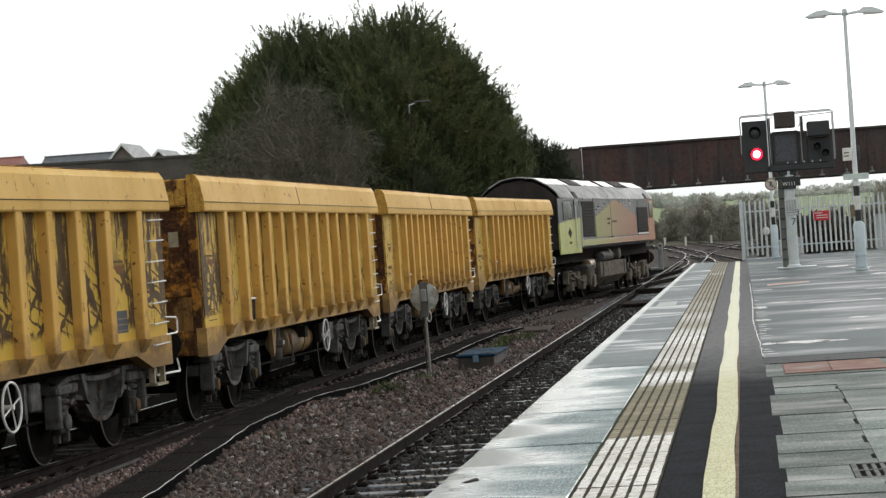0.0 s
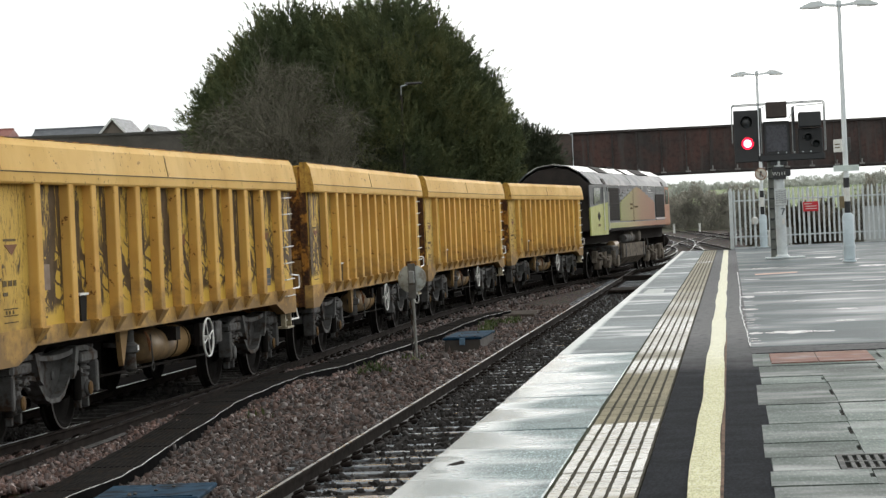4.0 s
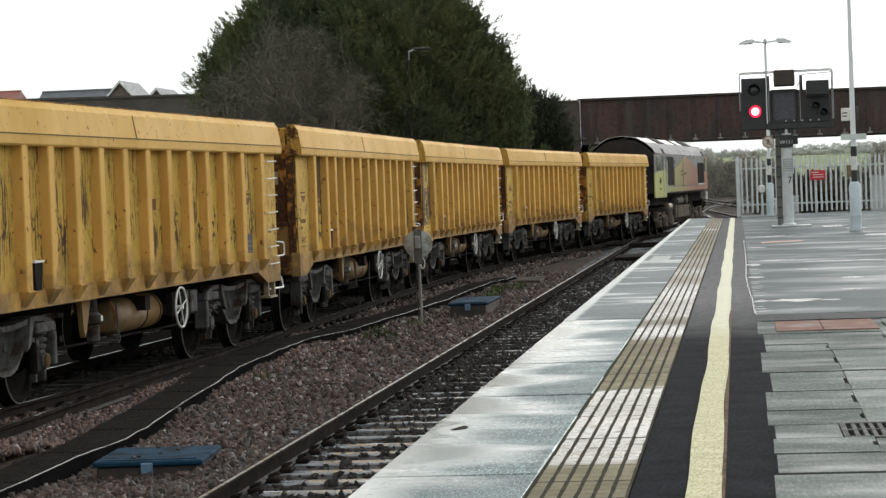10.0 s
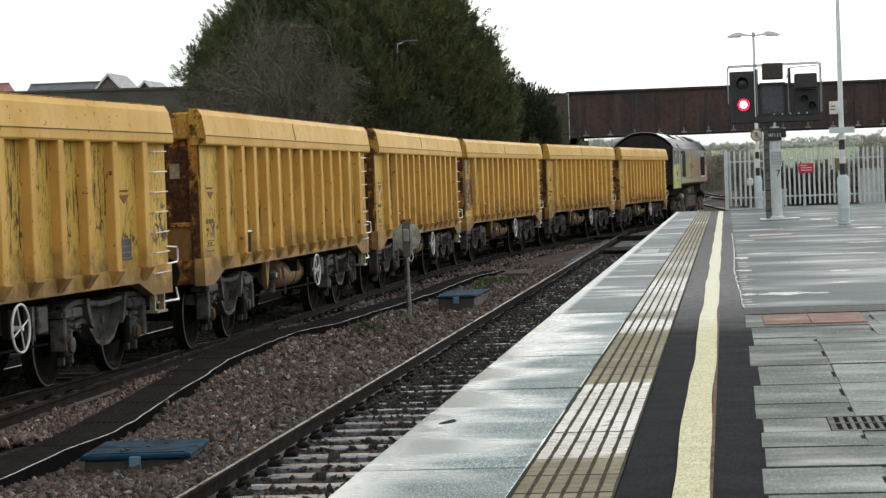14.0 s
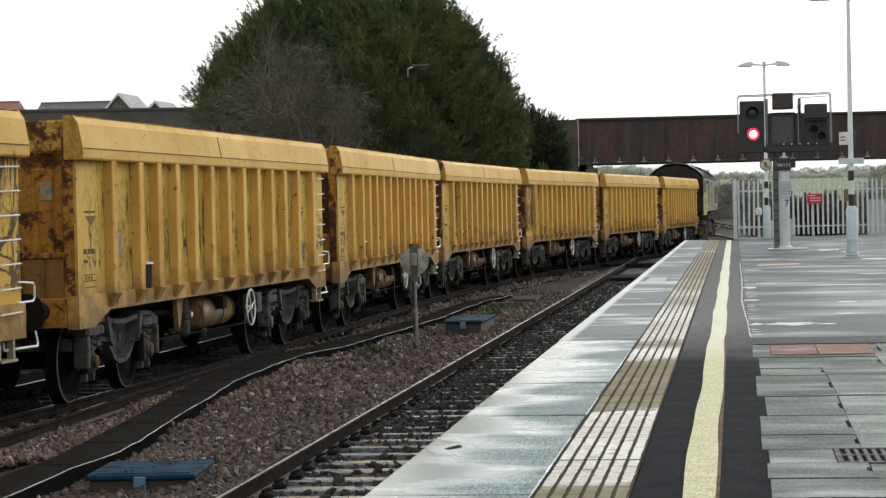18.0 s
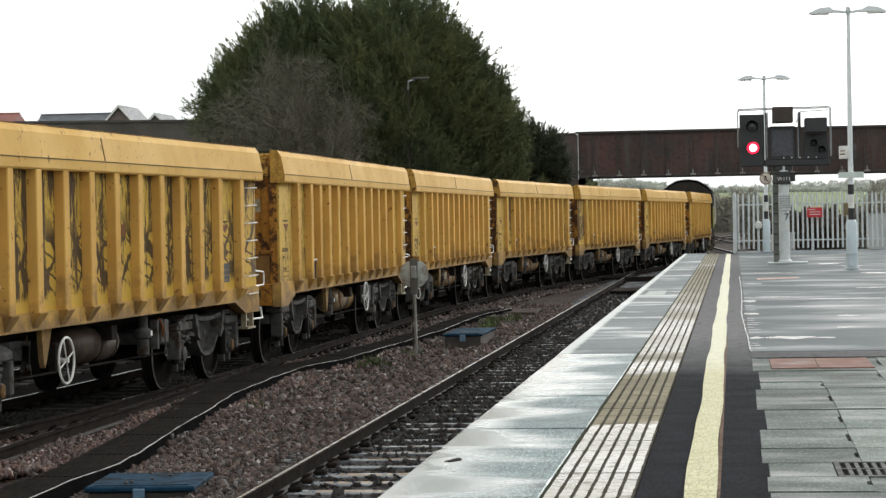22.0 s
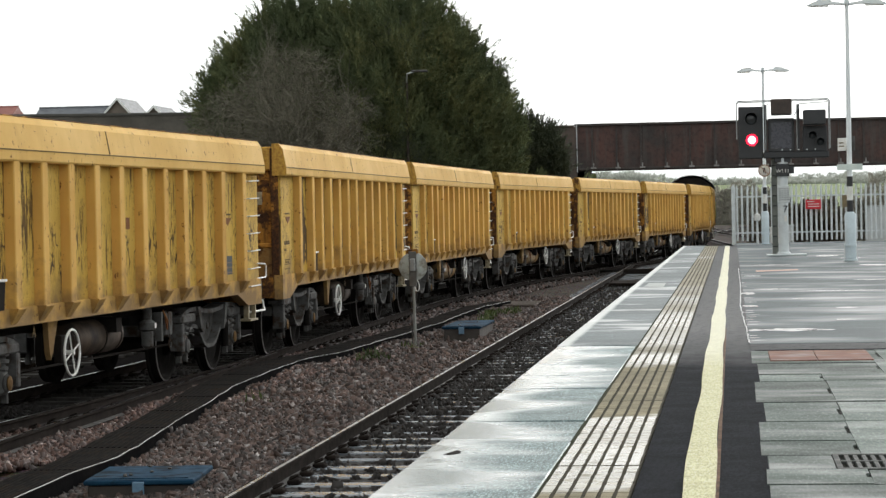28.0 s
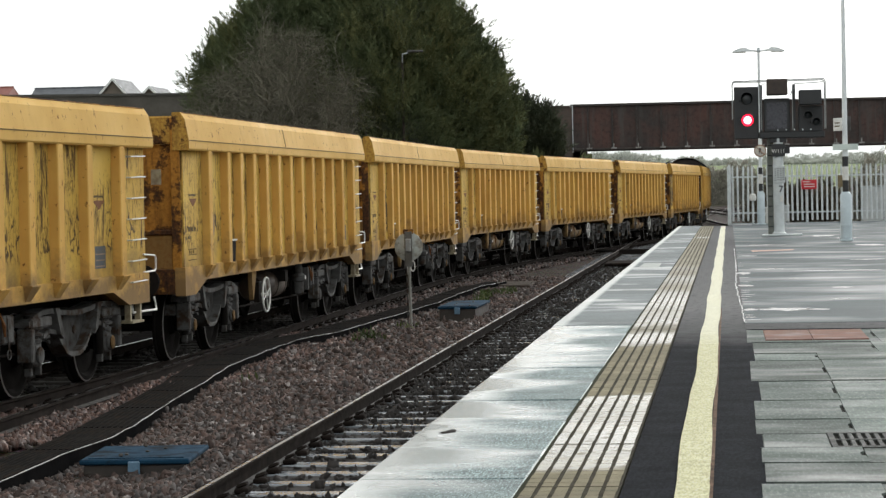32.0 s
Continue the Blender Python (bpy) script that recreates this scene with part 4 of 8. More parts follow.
        letters("letter", "A", 0.15, INK, w, pose(sx * 1.2945, 2.05 if sx > 0 else BODY - 2.05, 1.045, 90, 0, 90 * sx))
    # ends: a recessed rusty sheet above, a plain one below, a top roll and corner posts
    for end, y0, d in (("rear", 0.0, 1), ("front", BODY, -1)):
        g = Geo()
        a, b = sorted((y0 + d * 0.14, y0 + d * 0.19))
        g.box(-1.18, 1.18, a, b, 1.60, 2.74)
        part("end_sheet", g, RUSTY, w, "rusty recessed end sheet")
        a, b = sorted((y0 + d * 0.05, y0 + d * 0.10))
        part("lower_end_sheet", Geo().box(-1.18, 1.18, a, b, 0.80, 1.60), GRIMY, w, "grimy yellow-brown lower end")
        a, b = sorted((y0 + d * 0.03, y0 + d * 0.20))
        part("end_rail", Geo().box(-1.2, 1.2, a, b, 1.56, 1.63, 0.015), RUSTY, w)
        a, b = sorted((y0 + d * 0.06, y0 + d * 0.12))
        part("end_cheek", Geo().box(-1.16, 1.16, a, b, 2.74, 3.10, 0.02), RUST_FLECKED, w, "rust-blistered yellow top of the end")
        a, b = sorted((y0 + d * 0.02, y0 + d * 0.16))
        for sx in (-1, 1):
            u, v = sorted((sx * 1.12, sx * 1.2385))
            part("corner_post", Geo().box(u, v, a, b, 0.8, 3.08, 0.012), RUSTY, w)
        a, b = sorted((y0 - d * 0.02, y0 + d * 0.06))
        part("headstock", Geo().box(-1.15, 1.15, a, b, 0.78, 1.12, 0.012), RUSTY, w)
        for sx in (-1, 1):
            g = Geo()
            g.lathe([(0.10, 0), (0.10, -d * 0.30), (0.085, -d * 0.30), (0.085, -d * 0.48), (0.22, -d * 0.50), (0.22, -d * 0.54)] if d > 0 else [(0.10, 0), (0.10, 0.30), (0.085, 0.30), (0.085, 0.48), (0.22, 0.50), (0.22, 0.54)], "y", (sx * 0.87, y0, 0.98), 16)
            part("buffer", g, DARK, w, "dark greased buffer", smooth=True)
    # ladder bay, grab rails and the footstep at one end of each side
    for sx, yl in ((1, 12.72), (-1, 0.33)):
        ya, yb = (yl - 0.37, yl + 0.16) if sx > 0 else (yl - 0.16, yl + 0.37)
        for i in range(7):
            z = 1.04 + i * 0.252
            g = Geo().tube([(sx * 1.27, ya, z), (sx * 1.325, ya, z), (sx * 1.325, yb, z + 0.01), (sx * 1.27, yb, z + 0.01)], 0.0085, 6)
            part("ladder_rung", g, WHITE, w, "white-painted ladder rung")
        d = 1 if sx > 0 else -1
        e = BODY if sx > 0 else 0.0
        g = Geo().tube([(sx * 1.28, e - d * 0.16, 1.36), (sx * 1.31, e + d * 0.16, 1.34), (sx * 1.31, e + d * 0.20, 1.31), (sx * 1.31, e + d * 0.20, 1.18), (sx * 1.31, e + d * 0.16, 1.15), (sx * 1.28, e - d * 0.16, 1.14)], 0.012, 6)
        part("grab_rail", g, WHITE, w, "white bent grab rail")
        g = Geo().box(*sorted((sx * 1.19, sx * 1.26)), yl - 0.30, yl - 0.25, 0.58, 0.80).box(*sorted((sx * 1.19, sx * 1.26)), yl + 0.06, yl + 0.11, 0.58, 0.80).box(*sorted((sx * 1.12, sx * 1.29)), yl - 0.30, yl + 0.11, 0.565, 0.59)
        part("footstep", g, WORNWHITE, w, "dirty pale hanging footstep")
        g = Geo().tube([(sx * 1.2, e - d * 0.38, 0.74), (sx * 1.2, e - d * 0.36, 0.665), (sx * 1.2, e + d * 0.52, 0.66), (sx * 1.17, e + d * 0.60, 0.69), (sx * 1.14, e + d * 0.62, 0.80)], 0.012, 6)
        part("shunter_rail", g, WHITE, w, "pale handrail under the buffer beam")
    # running gear and brake gear between the bogies
    g = Geo().box(-0.45, 0.45, 0.3, BODY - 0.3, 0.86, 1.12).box(-1.18, 1.18, 6.3, 6.5, 0.80, 0.97)
    part("underframe", g, DARK, w, "black underframe")
    # Brown rear half: shade on the yellow tank is put into its colour.
    tk = part("air_tank", Geo().lathe([(0.05, 5.65), (0.17, 5.7), (0.215, 5.8), (0.215, 6.75)], "y", (0.86, 0, 0.76), 20), TANKBRN, w, "brown air tank", smooth=True)
    part("tank_end", Geo().lathe([(0.216, 6.72), (0.216, 7.35), (0.17, 7.45), (0.05, 7.5)], "y", (0.86, 0, 0.76), 20), PAINT, tk, "yellow end of the tank", smooth=True)
    for y in (6.7, 7.25):
        part("tank_strap", Geo().lathe([(0.222, y), (0.222, y + 0.03)], "y", (0.86, 0, 0.76), 20), DARK, tk)
    wheel = Geo()
    ring = [(1.275, 7.5 + 0.25 * math.cos(a), 0.77 + 0.25 * math.sin(a)) for a in np.linspace(0, 2 * math.pi, 25)]
    wheel.tube(ring, 0.014, 6, False)
    for a in (0.35, 0.35 + math.pi / 2, 0.35 + math.pi, 0.35 - math.pi / 2):
        wheel.tube([(1.275, 7.5, 0.77), (1.275, 7.5 + 0.24 * math.cos(a), 0.77 + 0.24 * math.sin(a))], 0.009, 5)
    wheel.lathe([(0.028, 1.2), (0.028, 1.3)], "x", (0, 7.5, 0.77), 10)
    part("handbrake_wheel", wheel, WHITE, w, "white four-spoke handbrake wheel", smooth=True)
    part("brake_bracket", Geo().box(1.10, 1.19, 7.40, 7.66, 0.66, 0.96, 0.01), DARK, w)
    part("brake_bracket", Geo().prism([(4.0, 1.06), (4.34, 1.06), (4.16, 0.70), (4.10, 0.62), (4.06, 0.70)], "x", 1.10, 1.16), PAINT, w, "dirty yellow tapered bracket")
    g = Geo().lathe([(0.03, 0.52), (0.075, 0.56), (0.075, 0.74), (0.11, 0.76), (0.11, 0.84), (0.06, 0.88), (0.06, 1.02)], "z", (1.10, 4.55, 0), 12)
    part("brake_valve", g, BOGIE, w, "grey brake valve", smooth=True)
    part("valve_plate", Geo().box(1.205, 1.211, 4.52, 4.58, 0.78, 0.84), WHITE, w)
    g = Geo().box(1.02, 1.2, 8.2, 8.5, 0.66, 0.95, 0.015).box(1.1, 1.19, 8.05, 8.12, 0.6, 0.96)
    part("brake_cylinder", g, BOGIE, w)
    g = Geo().tube([(1.2, 5.1, 0.95), (1.22, 5.1, 0.60)], 0.010, 5)
    g.tube([(1.22, 5.1 + 0.05 * math.cos(a), 0.55 + 0.05 * math.sin(a)) for a in np.linspace(0, 2 * math.pi, 13)], 0.008, 5, False)
    part("release_pull", g, BOGIE, w, "grey brake release ring")
    part("brake_hose", Geo().tube([(1.18, 4.95, 0.98), (1.24, 4.95, 0.85), (1.22, 5.0, 0.74), (1.2, 4.98, 0.9)], 0.012, 5), MAROON, w, "dark red brake cord")
    part("brake_rod", Geo().tube([(0.9, 3.3, 0.52), (0.95, 9.1, 0.50)], 0.016, 5), DARK, w)
    for k in (1.78, 10.58):
        part("brake_beam", Geo().box(-0.8, 0.8, k - 0.06, k + 0.06, 0.34, 0.44), DARK, w)
    # door pocket, lettering bars and marks on the near side
    for sx in (1, -1):
        f = lambda y: y if sx > 0 else BODY - y
        def plate(name, y0, y1, z0, z1, x, mat, label=""):
            a, b = sorted((f(y0), f(y1)))
            u, v = sorted((sx * x, sx * (x + 0.004)))
            part(name, Geo().box(u, v, a, b, z0, z1), mat, w, label)
        g = Geo()
        u, v = sorted((sx * 1.275, sx * 1.33))
        a, b = sorted((f(2.55), f(2.80)))
        g.prism([(a, 1.43), (b, 1.43), (b - 0.04, 1.13), (a + 0.04, 1.13)], "x", u, v)
        part("label_pocket", g, DARK, w, "dark label holder")
        u, v = sorted((sx * 1.275, sx * 1.345))
        part("pocket_lip", Geo().box(u, v, a - 0.02, b + 0.02, 1.425, 1.45), WHITE, w)
        # a maroon arrow-like mark with a bar over it
        ym, um = f(0.54), sorted((sx * 1.288, sx * 1.292))
        part("maroon_mark", Geo().prism([(ym - 0.19 * sx, 2.03), (ym + 0.2 * sx, 2.03), (ym + 0.02 * sx, 1.92)], "x", *um), MAROON, w, "maroon triangular owner's mark")
        plate("mark_bar", 0.33, 0.70, 2.065, 2.09, 1.288, INK)
        for q, (y0, y1, z0, z1) in enumerate(((0.10, 0.22, 1.60, 1.66), (0.26, 0.38, 1.60, 1.66), (0.42, 0.50, 1.60, 1.66), (0.10, 0.24, 1.50, 1.54), (0.11, 0.52, 1.36, 1.372), (0.11, 0.52, 1.29, 1.302), (0.11, 0.52, 1.22, 1.232), (0.16, 0.20, 1.31, 1.35), (0.26, 0.30, 1.31, 1.35), (0.36, 0.40, 1.31, 1.35))):
            plate("lettering_bar", y0 + 0.16, y1 + 0.16, z0, z1, 1.288, INK)
        plate("data_panel", 1.40, 1.74, 1.52, 1.80, 1.276, PANEL, "dull brown data panel")
        for z in (1.22, 1.32, 1.42):
            plate("lettering_bar", 1.46, 1.62, z, z + 0.02, 1.276, INK)
        plate("end_notice", 11.22, 11.60, 1.24, 1.5, 1.276, SLATEBLUE, "slate-blue notice with faded lines")
        for z in (1.26, 1.33, 1.40):
            plate("notice_line", 11.25, 11.57, z, z + 0.014, 1.2805, PANEL)
        plate("maroon_plate", 6.92, 7.06, 1.92, 2.06, 1.276, MAROON)
        yk = f(11.4)
        part("maroon_mark", Geo().prism([(yk - 0.19 * sx, 2.03), (yk + 0.2 * sx, 2.03), (yk + 0.02 * sx, 1.92)], "x", *sorted((sx * 1.275, sx * 1.279))), MAROON, w)
        plate("mark_bar", 11.2, 11.56, 2.065, 2.09, 1.276, INK)
        plate("lettering_bar", 1.3, 1.45, 1.00, 1.07, 1.293, INK)
        plate("lettering_bar", 5.6, 5.75, 1.01, 1.07, 1.293, INK)
    part("warning_plate", Geo().box(0.84, 0.97, 0.125, 0.139, 2.22, 2.42), WORNWHITE, w, "white warning plate on the end sheet")
    part("floor_plate", Geo().box(-1.22, 1.22, 0.06, BODY - 0.06, 1.12, 1.16), DARK, w)
    part("load", Geo().box(-1.15, 1.15, 0.25, BODY - 0.25, 1.2, 2.1), BED, w, "dark load inside the wagon")
    # the box rides on the bogies: its heights are set here once for all its parts
    done = set()
    for ob in list(w.children):
        kind = ob.name.split(".")[0]
        if kind in GEAR:
            continue
        if ob.data.name not in done:
            done.add(ob.data.name)
            for v in ob.data.vertices:
                if kind in SHEET and abs(v.co.x) < 1.2925 or kind in POCKET:
                    v.co.x -= math.copysign(0.018, v.co.x)
                v.co.z = float(np.interp(v.co.z, [0.5, 0.76, 0.95, 1.14, 2.66, 2.775, 3.145], [0.58, 0.88, 1.05, 1.24, 2.72, 2.84, 3.20]))
        if kind != "rib":
            ob.location.y -= BOX_BACK
    bogie(w, 1.78, 1)
    bogie(w, 10.58, -1)
    return w


first_wagon = make_wagon()
wagons = [first_wagon]
for i in range(8):
    wagons.append(copy_thing(first_wagon, Matrix.Identity(4)))

# two wagons among them, and the end bays of another, are far more scoured than the rest
for ob in list(wagons[3].children) + list(wagons[2].children) + list(wagons[6].children):
    kind = ob.name.split(".")[0]
    rear = kind == "end_bay" and max(v.co.y for v in ob.data.vertices) < 3
    if (kind == "end_bay" and rear == (ob.parent == wagons[2])) or (kind == "side_panel" and ob.parent != wagons[2]):
        ob.data = ob.data.copy()
        ob.data.materials[0] = PAINT_SCOURED

# the last wagons of the train carry their handbrake nearer the rear bogie
for w_ in wagons[6:]:
    for ob in w_.children:
        kind = ob.name.split(".")[0]
        mid_y = sum(v.co.y for v in ob.data.vertices) / len(ob.data.vertices)
        if kind == "handbrake_wheel" or (kind == "brake_bracket" and mid_y > 7):
            ob.location.y -= 3.05
            ob.location.z -= 0.09
        elif kind == "air_tank":
            ob.location.y -= 0.45
            ob.data = ob.data.copy()
            ob.data.materials[0] = TANKDARK
            for end in ob.children:
                if end.name.startswith("tank_end"):
                    end.data = end.data.copy()
                    end.data.materials[0] = TANKDARK
        elif kind in ("brake_valve", "valve_plate", "release_pull", "brake_hose"):
            ob.location.y += 3.2

# ---- the locomotive ----
LIME = plain("lime_paint", (0.48, 0.48, 0.13), (0.40, 0.40, 0.11), 2, 0.5)
ORANGE = plain("orange_paint", (0.44, 0.19, 0.09), (0.36, 0.15, 0.07), 2, 0.5)
LOCOGREY = plain("loco_dark_grey", (0.045, 0.05, 0.058), (0.06, 0.062, 0.07), 2, 0.35)
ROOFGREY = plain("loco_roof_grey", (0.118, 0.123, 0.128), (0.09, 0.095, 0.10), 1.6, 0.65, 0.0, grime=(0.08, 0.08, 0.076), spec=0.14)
# Sky sheen on the glossy wet roof is put into this pale colour.
ROOF_SHEEN = plain("loco_roof_wet", (0.42, 0.42, 0.39), (0.30, 0.30, 0.28), 1.6, 0.3, 0.0, spec=0.6)
DRUM = plain("dusty_grey_drum", (0.16, 0.14, 0.12), (0.085, 0.072, 0.06), 5, 0.8, spec=0.1)
DUST = plain("loco_dust", (0.185, 0.155, 0.125), (0.085, 0.070, 0.056), 4, 0.9, grime=(0.05, 0.04, 0.034), spec=0.04)
SOOT = plain("sooty_brown", (0.032, 0.026, 0.023), (0.022, 0.019, 0.018), 2, 0.8, spec=0.1)
GLASS = plain("dark_window_glass", (0.015, 0.018, 0.022), (0.02, 0.024, 0.03), 2, 0.08)
GRILLE = plain("dark_grille", (0.018, 0.015, 0.013), (0.028, 0.023, 0.02), 6, 0.8, spec=0.05)


def fade_material():
    """Slatted side: lime fading into orange along the body."""
    nd = Nodes("lime_to_orange")
    sep = nd.n("SeparateXYZ", Vector=nd.coord())
    t = nd.math("ADD", nd.math("MULTIPLY", sep.outputs["Y"], 1 / 20.0), nd.math("MULTIPLY", nd.math("SUBTRACT", nd.noise(2.0, nd.coord()), 0.5), 0.05))
    col = nd.ramp(t, (0.30, (0.33, 0.335, 0.10)), (0.46, (0.36, 0.285, 0.10)), (0.58, (0.37, 0.20, 0.095)), (0.75, (0.36, 0.15, 0.08)))
    return nd.out(nd.mix(nd.ramp(nd.noise(9, nd.coord()), (0.45, 0.0), (0.7, 0.35)), col, (0.16, 0.12, 0.06)), 0.5)


FADE = fade_material()
LOCO_LEN = 20.2


def make_loco():
    w = thing("diesel_locomotive", "grey, lime and orange diesel freight locomotive, its wet roof paled by sky sheen", "locomotive")
    hull = [(-1.28, 1.50), (1.28, 1.50), (1.32, 1.60), (1.32, 3.16), (1.20, 3.36), (0.92, 3.62), (0.55, 3.83), (0.0, 3.91), (-0.55, 3.83), (-0.92, 3.62), (-1.20, 3.36), (-1.32, 3.16), (-1.32, 1.60)]
    part("body", Geo().prism(hull, "y", 1.9, LOCO_LEN - 1.9), LOCOGREY, w, "dark grey body side")
    for y0, y1, mat in ((0.0, 1.9, SOOT), (LOCO_LEN, LOCO_LEN - 1.9, ORANGE)):
        d = 1 if y1 > y0 else -1
        g = Geo()
        n = len(hull)
        inner = [(x, y1, z) for x, z in hull]
        outer = [(x * 0.97, y0 + d * (0.0 if z < 2.5 else 0.35 * min((z - 2.3) / 1.2, 1)), z if z < 3.3 else z - 0.12) for x, z in hull]
        g.add(inner + outer, [tuple(range(n)), tuple(range(n, 2 * n))] + [(i, (i + 1) % n, (i + 1) % n + n, i + n) for i in range(n)])
        part("cab", g, mat, w, "driving cab")
        g = Geo().box(-0.95, -0.08, *sorted((y0 + d * 0.06, y0 - d * 0.02)), 2.55, 3.08, 0.02).box(0.08, 0.95, *sorted((y0 + d * 0.06, y0 - d * 0.02)), 2.55, 3.08, 0.02)
        part("windscreen", g, GLASS, w, "dark two-pane windscreen")
        for sx in (-1, 1):
            part("buffer", Geo().lathe([(0.11, 0), (0.11, -d * 0.3), (0.23, -d * 0.45), (0.23, -d * 0.5)], "y", (sx * 0.87, y0, 1.0), 16), DARK, w, smooth=True)
            part("tail_lamp", Geo().lathe([(0.08, 0), (0.08, -d * 0.03)], "y", (sx * 0.9, y0, 1.6), 12), REDSIGN, w)
        part("buffer_beam", Geo().box(-1.0, 1.0, *sorted((y0 - d * 0.01, y0 + d * 0.18)), 0.75, 1.3, 0.02), DARK, w)
    for sx in (-1, 1):
        def plate(name, y0, y1, z0, z1, mat, x=1.32, t=0.012, label="", parent=None):
            u, v = sorted((sx * x, sx * (x + t)))
            return part(name, Geo().box(u, v, y0, y1, z0, z1, 0.004), mat, parent or w, label)
        part("cab_lower_panel", Geo().prism([(0.05, 1.28), (2.62, 1.28), (2.62, 2.52), (1.95, 2.48), (0.05, 2.34)], "x", *sorted((sx * 1.29, sx * 1.336))), LIME, w, "lime-yellow lower cab side")
        plate("cab_upper_panel", 0.05, 1.95, 2.30, 3.14, LOCOGREY, 1.29, 0.03, "blue-grey upper cab side")
        plate("cab_side_window", 0.6, 1.5, 2.46, 3.04, GLASS, 1.3205, 0.016, "dark cab side window")
        dr = plate("cab_door", 1.95, 2.50, 1.62, 3.08, LOCOGREY, 1.322, 0.016, "grey cab door")
        plate("door_panel", 1.95, 2.50, 1.62, 2.5, LIME, 1.3385, 0.004, parent=dr)
        for y in (1.90, 2.60):
            part("handrail", Geo().tube([(sx * 1.38, y, 1.5), (sx * 1.39, y, 2.9)], 0.018, 6), WHITE, w, "pale vertical handrail")
        part("diamond_mark", Geo().prism([(1.02, 2.02), (1.25, 2.2), (1.48, 2.02), (1.25, 1.84)], "x", *sorted((sx * 1.337, sx * 1.341))), GRILLE, w, "black diamond mark")
        plate("lettering_bar", 1.1, 1.4, 1.66, 1.74, INK, 1.339, 0.003)
        plate("skirt_stripe", 2.55, LOCO_LEN - 2.2, 1.56, 1.76, FADE, 1.318, 0.02, "lime to orange stripe along the sill")
        gr = plate("side_grille", 3.0, 6.0, 1.85, 3.06, GRILLE, 1.321, 0.01, "dark radiator grille")
        for i in range(11):
            plate("grille_slat", 3.05, 5.95, 1.88 + i * 0.108, 1.93 + i * 0.108, GRILLE, 1.331, 0.012, parent=gr)
        gr = plate("side_grille", 14.9, 18.0, 1.88, 2.84, GRILLE, 1.321, 0.01, "dark radiator grille")
        plate("grille_sill", 14.9, 18.0, 1.80, 1.85, WHITE, 1.321, 0.03, parent=gr)
        for i in range(8):
            plate("grille_slat", 14.95, 17.95, 1.93 + i * 0.108, 1.98 + i * 0.108, GRILLE, 1.331, 0.012, parent=gr)
        # big rounded emblem of slats, lime fading to orange
        em = [(6.2, 1.80), (6.2, 2.50), (9.6, 3.06), (10.2, 3.12), (10.9, 3.06), (14.6, 2.50), (14.6, 1.80)]
        ob = part("side_emblem", Geo().prism(em, "x", *sorted((sx * 1.321, sx * 1.332))), FADE, w, "slatted emblem fading from lime to orange")
        for i in range(12):
            z = 1.83 + i * 0.102
            ya = 6.25 if z < 2.5 else 6.25 + (z - 2.5) * 6.2
            yb = 14.55 if z < 2.5 else 14.55 - (z - 2.5) * 6.8
            for a, b in ((6.2, ya - 0.05), (yb + 0.05, 14.6)):
                if b - a > 0.2:
                    plate("louvre", a, b, z, z + 0.06, LOCOGREY, 1.322, 0.02)
            part("emblem_slat", Geo().prism([(ya, z), (yb, z), (yb, z + 0.06), (ya, z + 0.06)], "x", *sorted((sx * 1.332, sx * 1.35))), FADE, ob)
        for y0, y1, z in ((8.4, 9.0, 2.40), (9.35, 10.3, 2.30), (8.4, 8.95, 2.24)):
            plate("emblem_bar", y0, y1, z, z + 0.07, INK, 1.349, 0.004, parent=ob)
        plate("panel_seam", 9.15, 9.19, 1.78, 3.1, GRILLE, 1.352, 0.004)
        plate("front_cab_stripe", LOCO_LEN - 2.2, LOCO_LEN - 0.7, 1.56, 2.4, ORANGE, 1.318, 0.016, "orange front cab side")
        plate("front_cab_window", LOCO_LEN - 1.75, LOCO_LEN - 0.85, 2.42, 3.04, GLASS, 1.318, 0.02)
        plate("lower_walkway", 2.7, LOCO_LEN - 2.6, 1.42, 1.50, DARK, 1.2, 0.12)
        # silver roof cheeks, sheets paled with sky sheen, and dark grilles in them
        cheek = [(1.324, 3.17), (1.206, 3.37), (0.926, 3.632), (0.91, 3.60), (1.19, 3.35), (1.30, 3.15)]
        upper = [(0.92, 3.637), (0.556, 3.845), (0.30, 3.885), (0.02, 3.925), (0.02, 3.90), (0.30, 3.865), (0.54, 3.82), (0.905, 3.605)]
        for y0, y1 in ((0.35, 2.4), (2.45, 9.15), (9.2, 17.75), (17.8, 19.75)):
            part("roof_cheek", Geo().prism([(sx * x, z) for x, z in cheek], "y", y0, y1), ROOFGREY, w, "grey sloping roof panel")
            part("roof_sheet", Geo().prism([(sx * x, z) for x, z in upper], "y", y0, y1), ROOF_SHEEN, w, "wet roof sheet, sky sheen in its pale colour")
        for y0, y1 in ((3.4, 6.0), (9.9, 10.3), (12.8, 15.6)):
            q = [(0.95, 3.62), (0.56, 3.848), (0.58, 3.868), (0.97, 3.64)]
            part("roof_grille", Geo().prism([(sx * x, z) for x, z in q], "y", y0, y1), GRILLE, w, "dark roof grille")
        part("roof_slot", Geo().prism([(sx * 1.325, 3.18), (sx * 1.21, 3.375), (sx * 1.23, 3.385), (sx * 1.34, 3.19)], "y", 2.1, 2.5), GRILLE, w)
        part("roof_slot", Geo().prism([(sx * 1.325, 3.18), (sx * 1.21, 3.375), (sx * 1.23, 3.385), (sx * 1.34, 3.19)], "y", 17.6, 18.0), GRILLE, w)
    part("exhaust", Geo().box(-0.4, 0.4, 9.0, 10.4, 3.86, 3.98, 0.02), DARK, w)
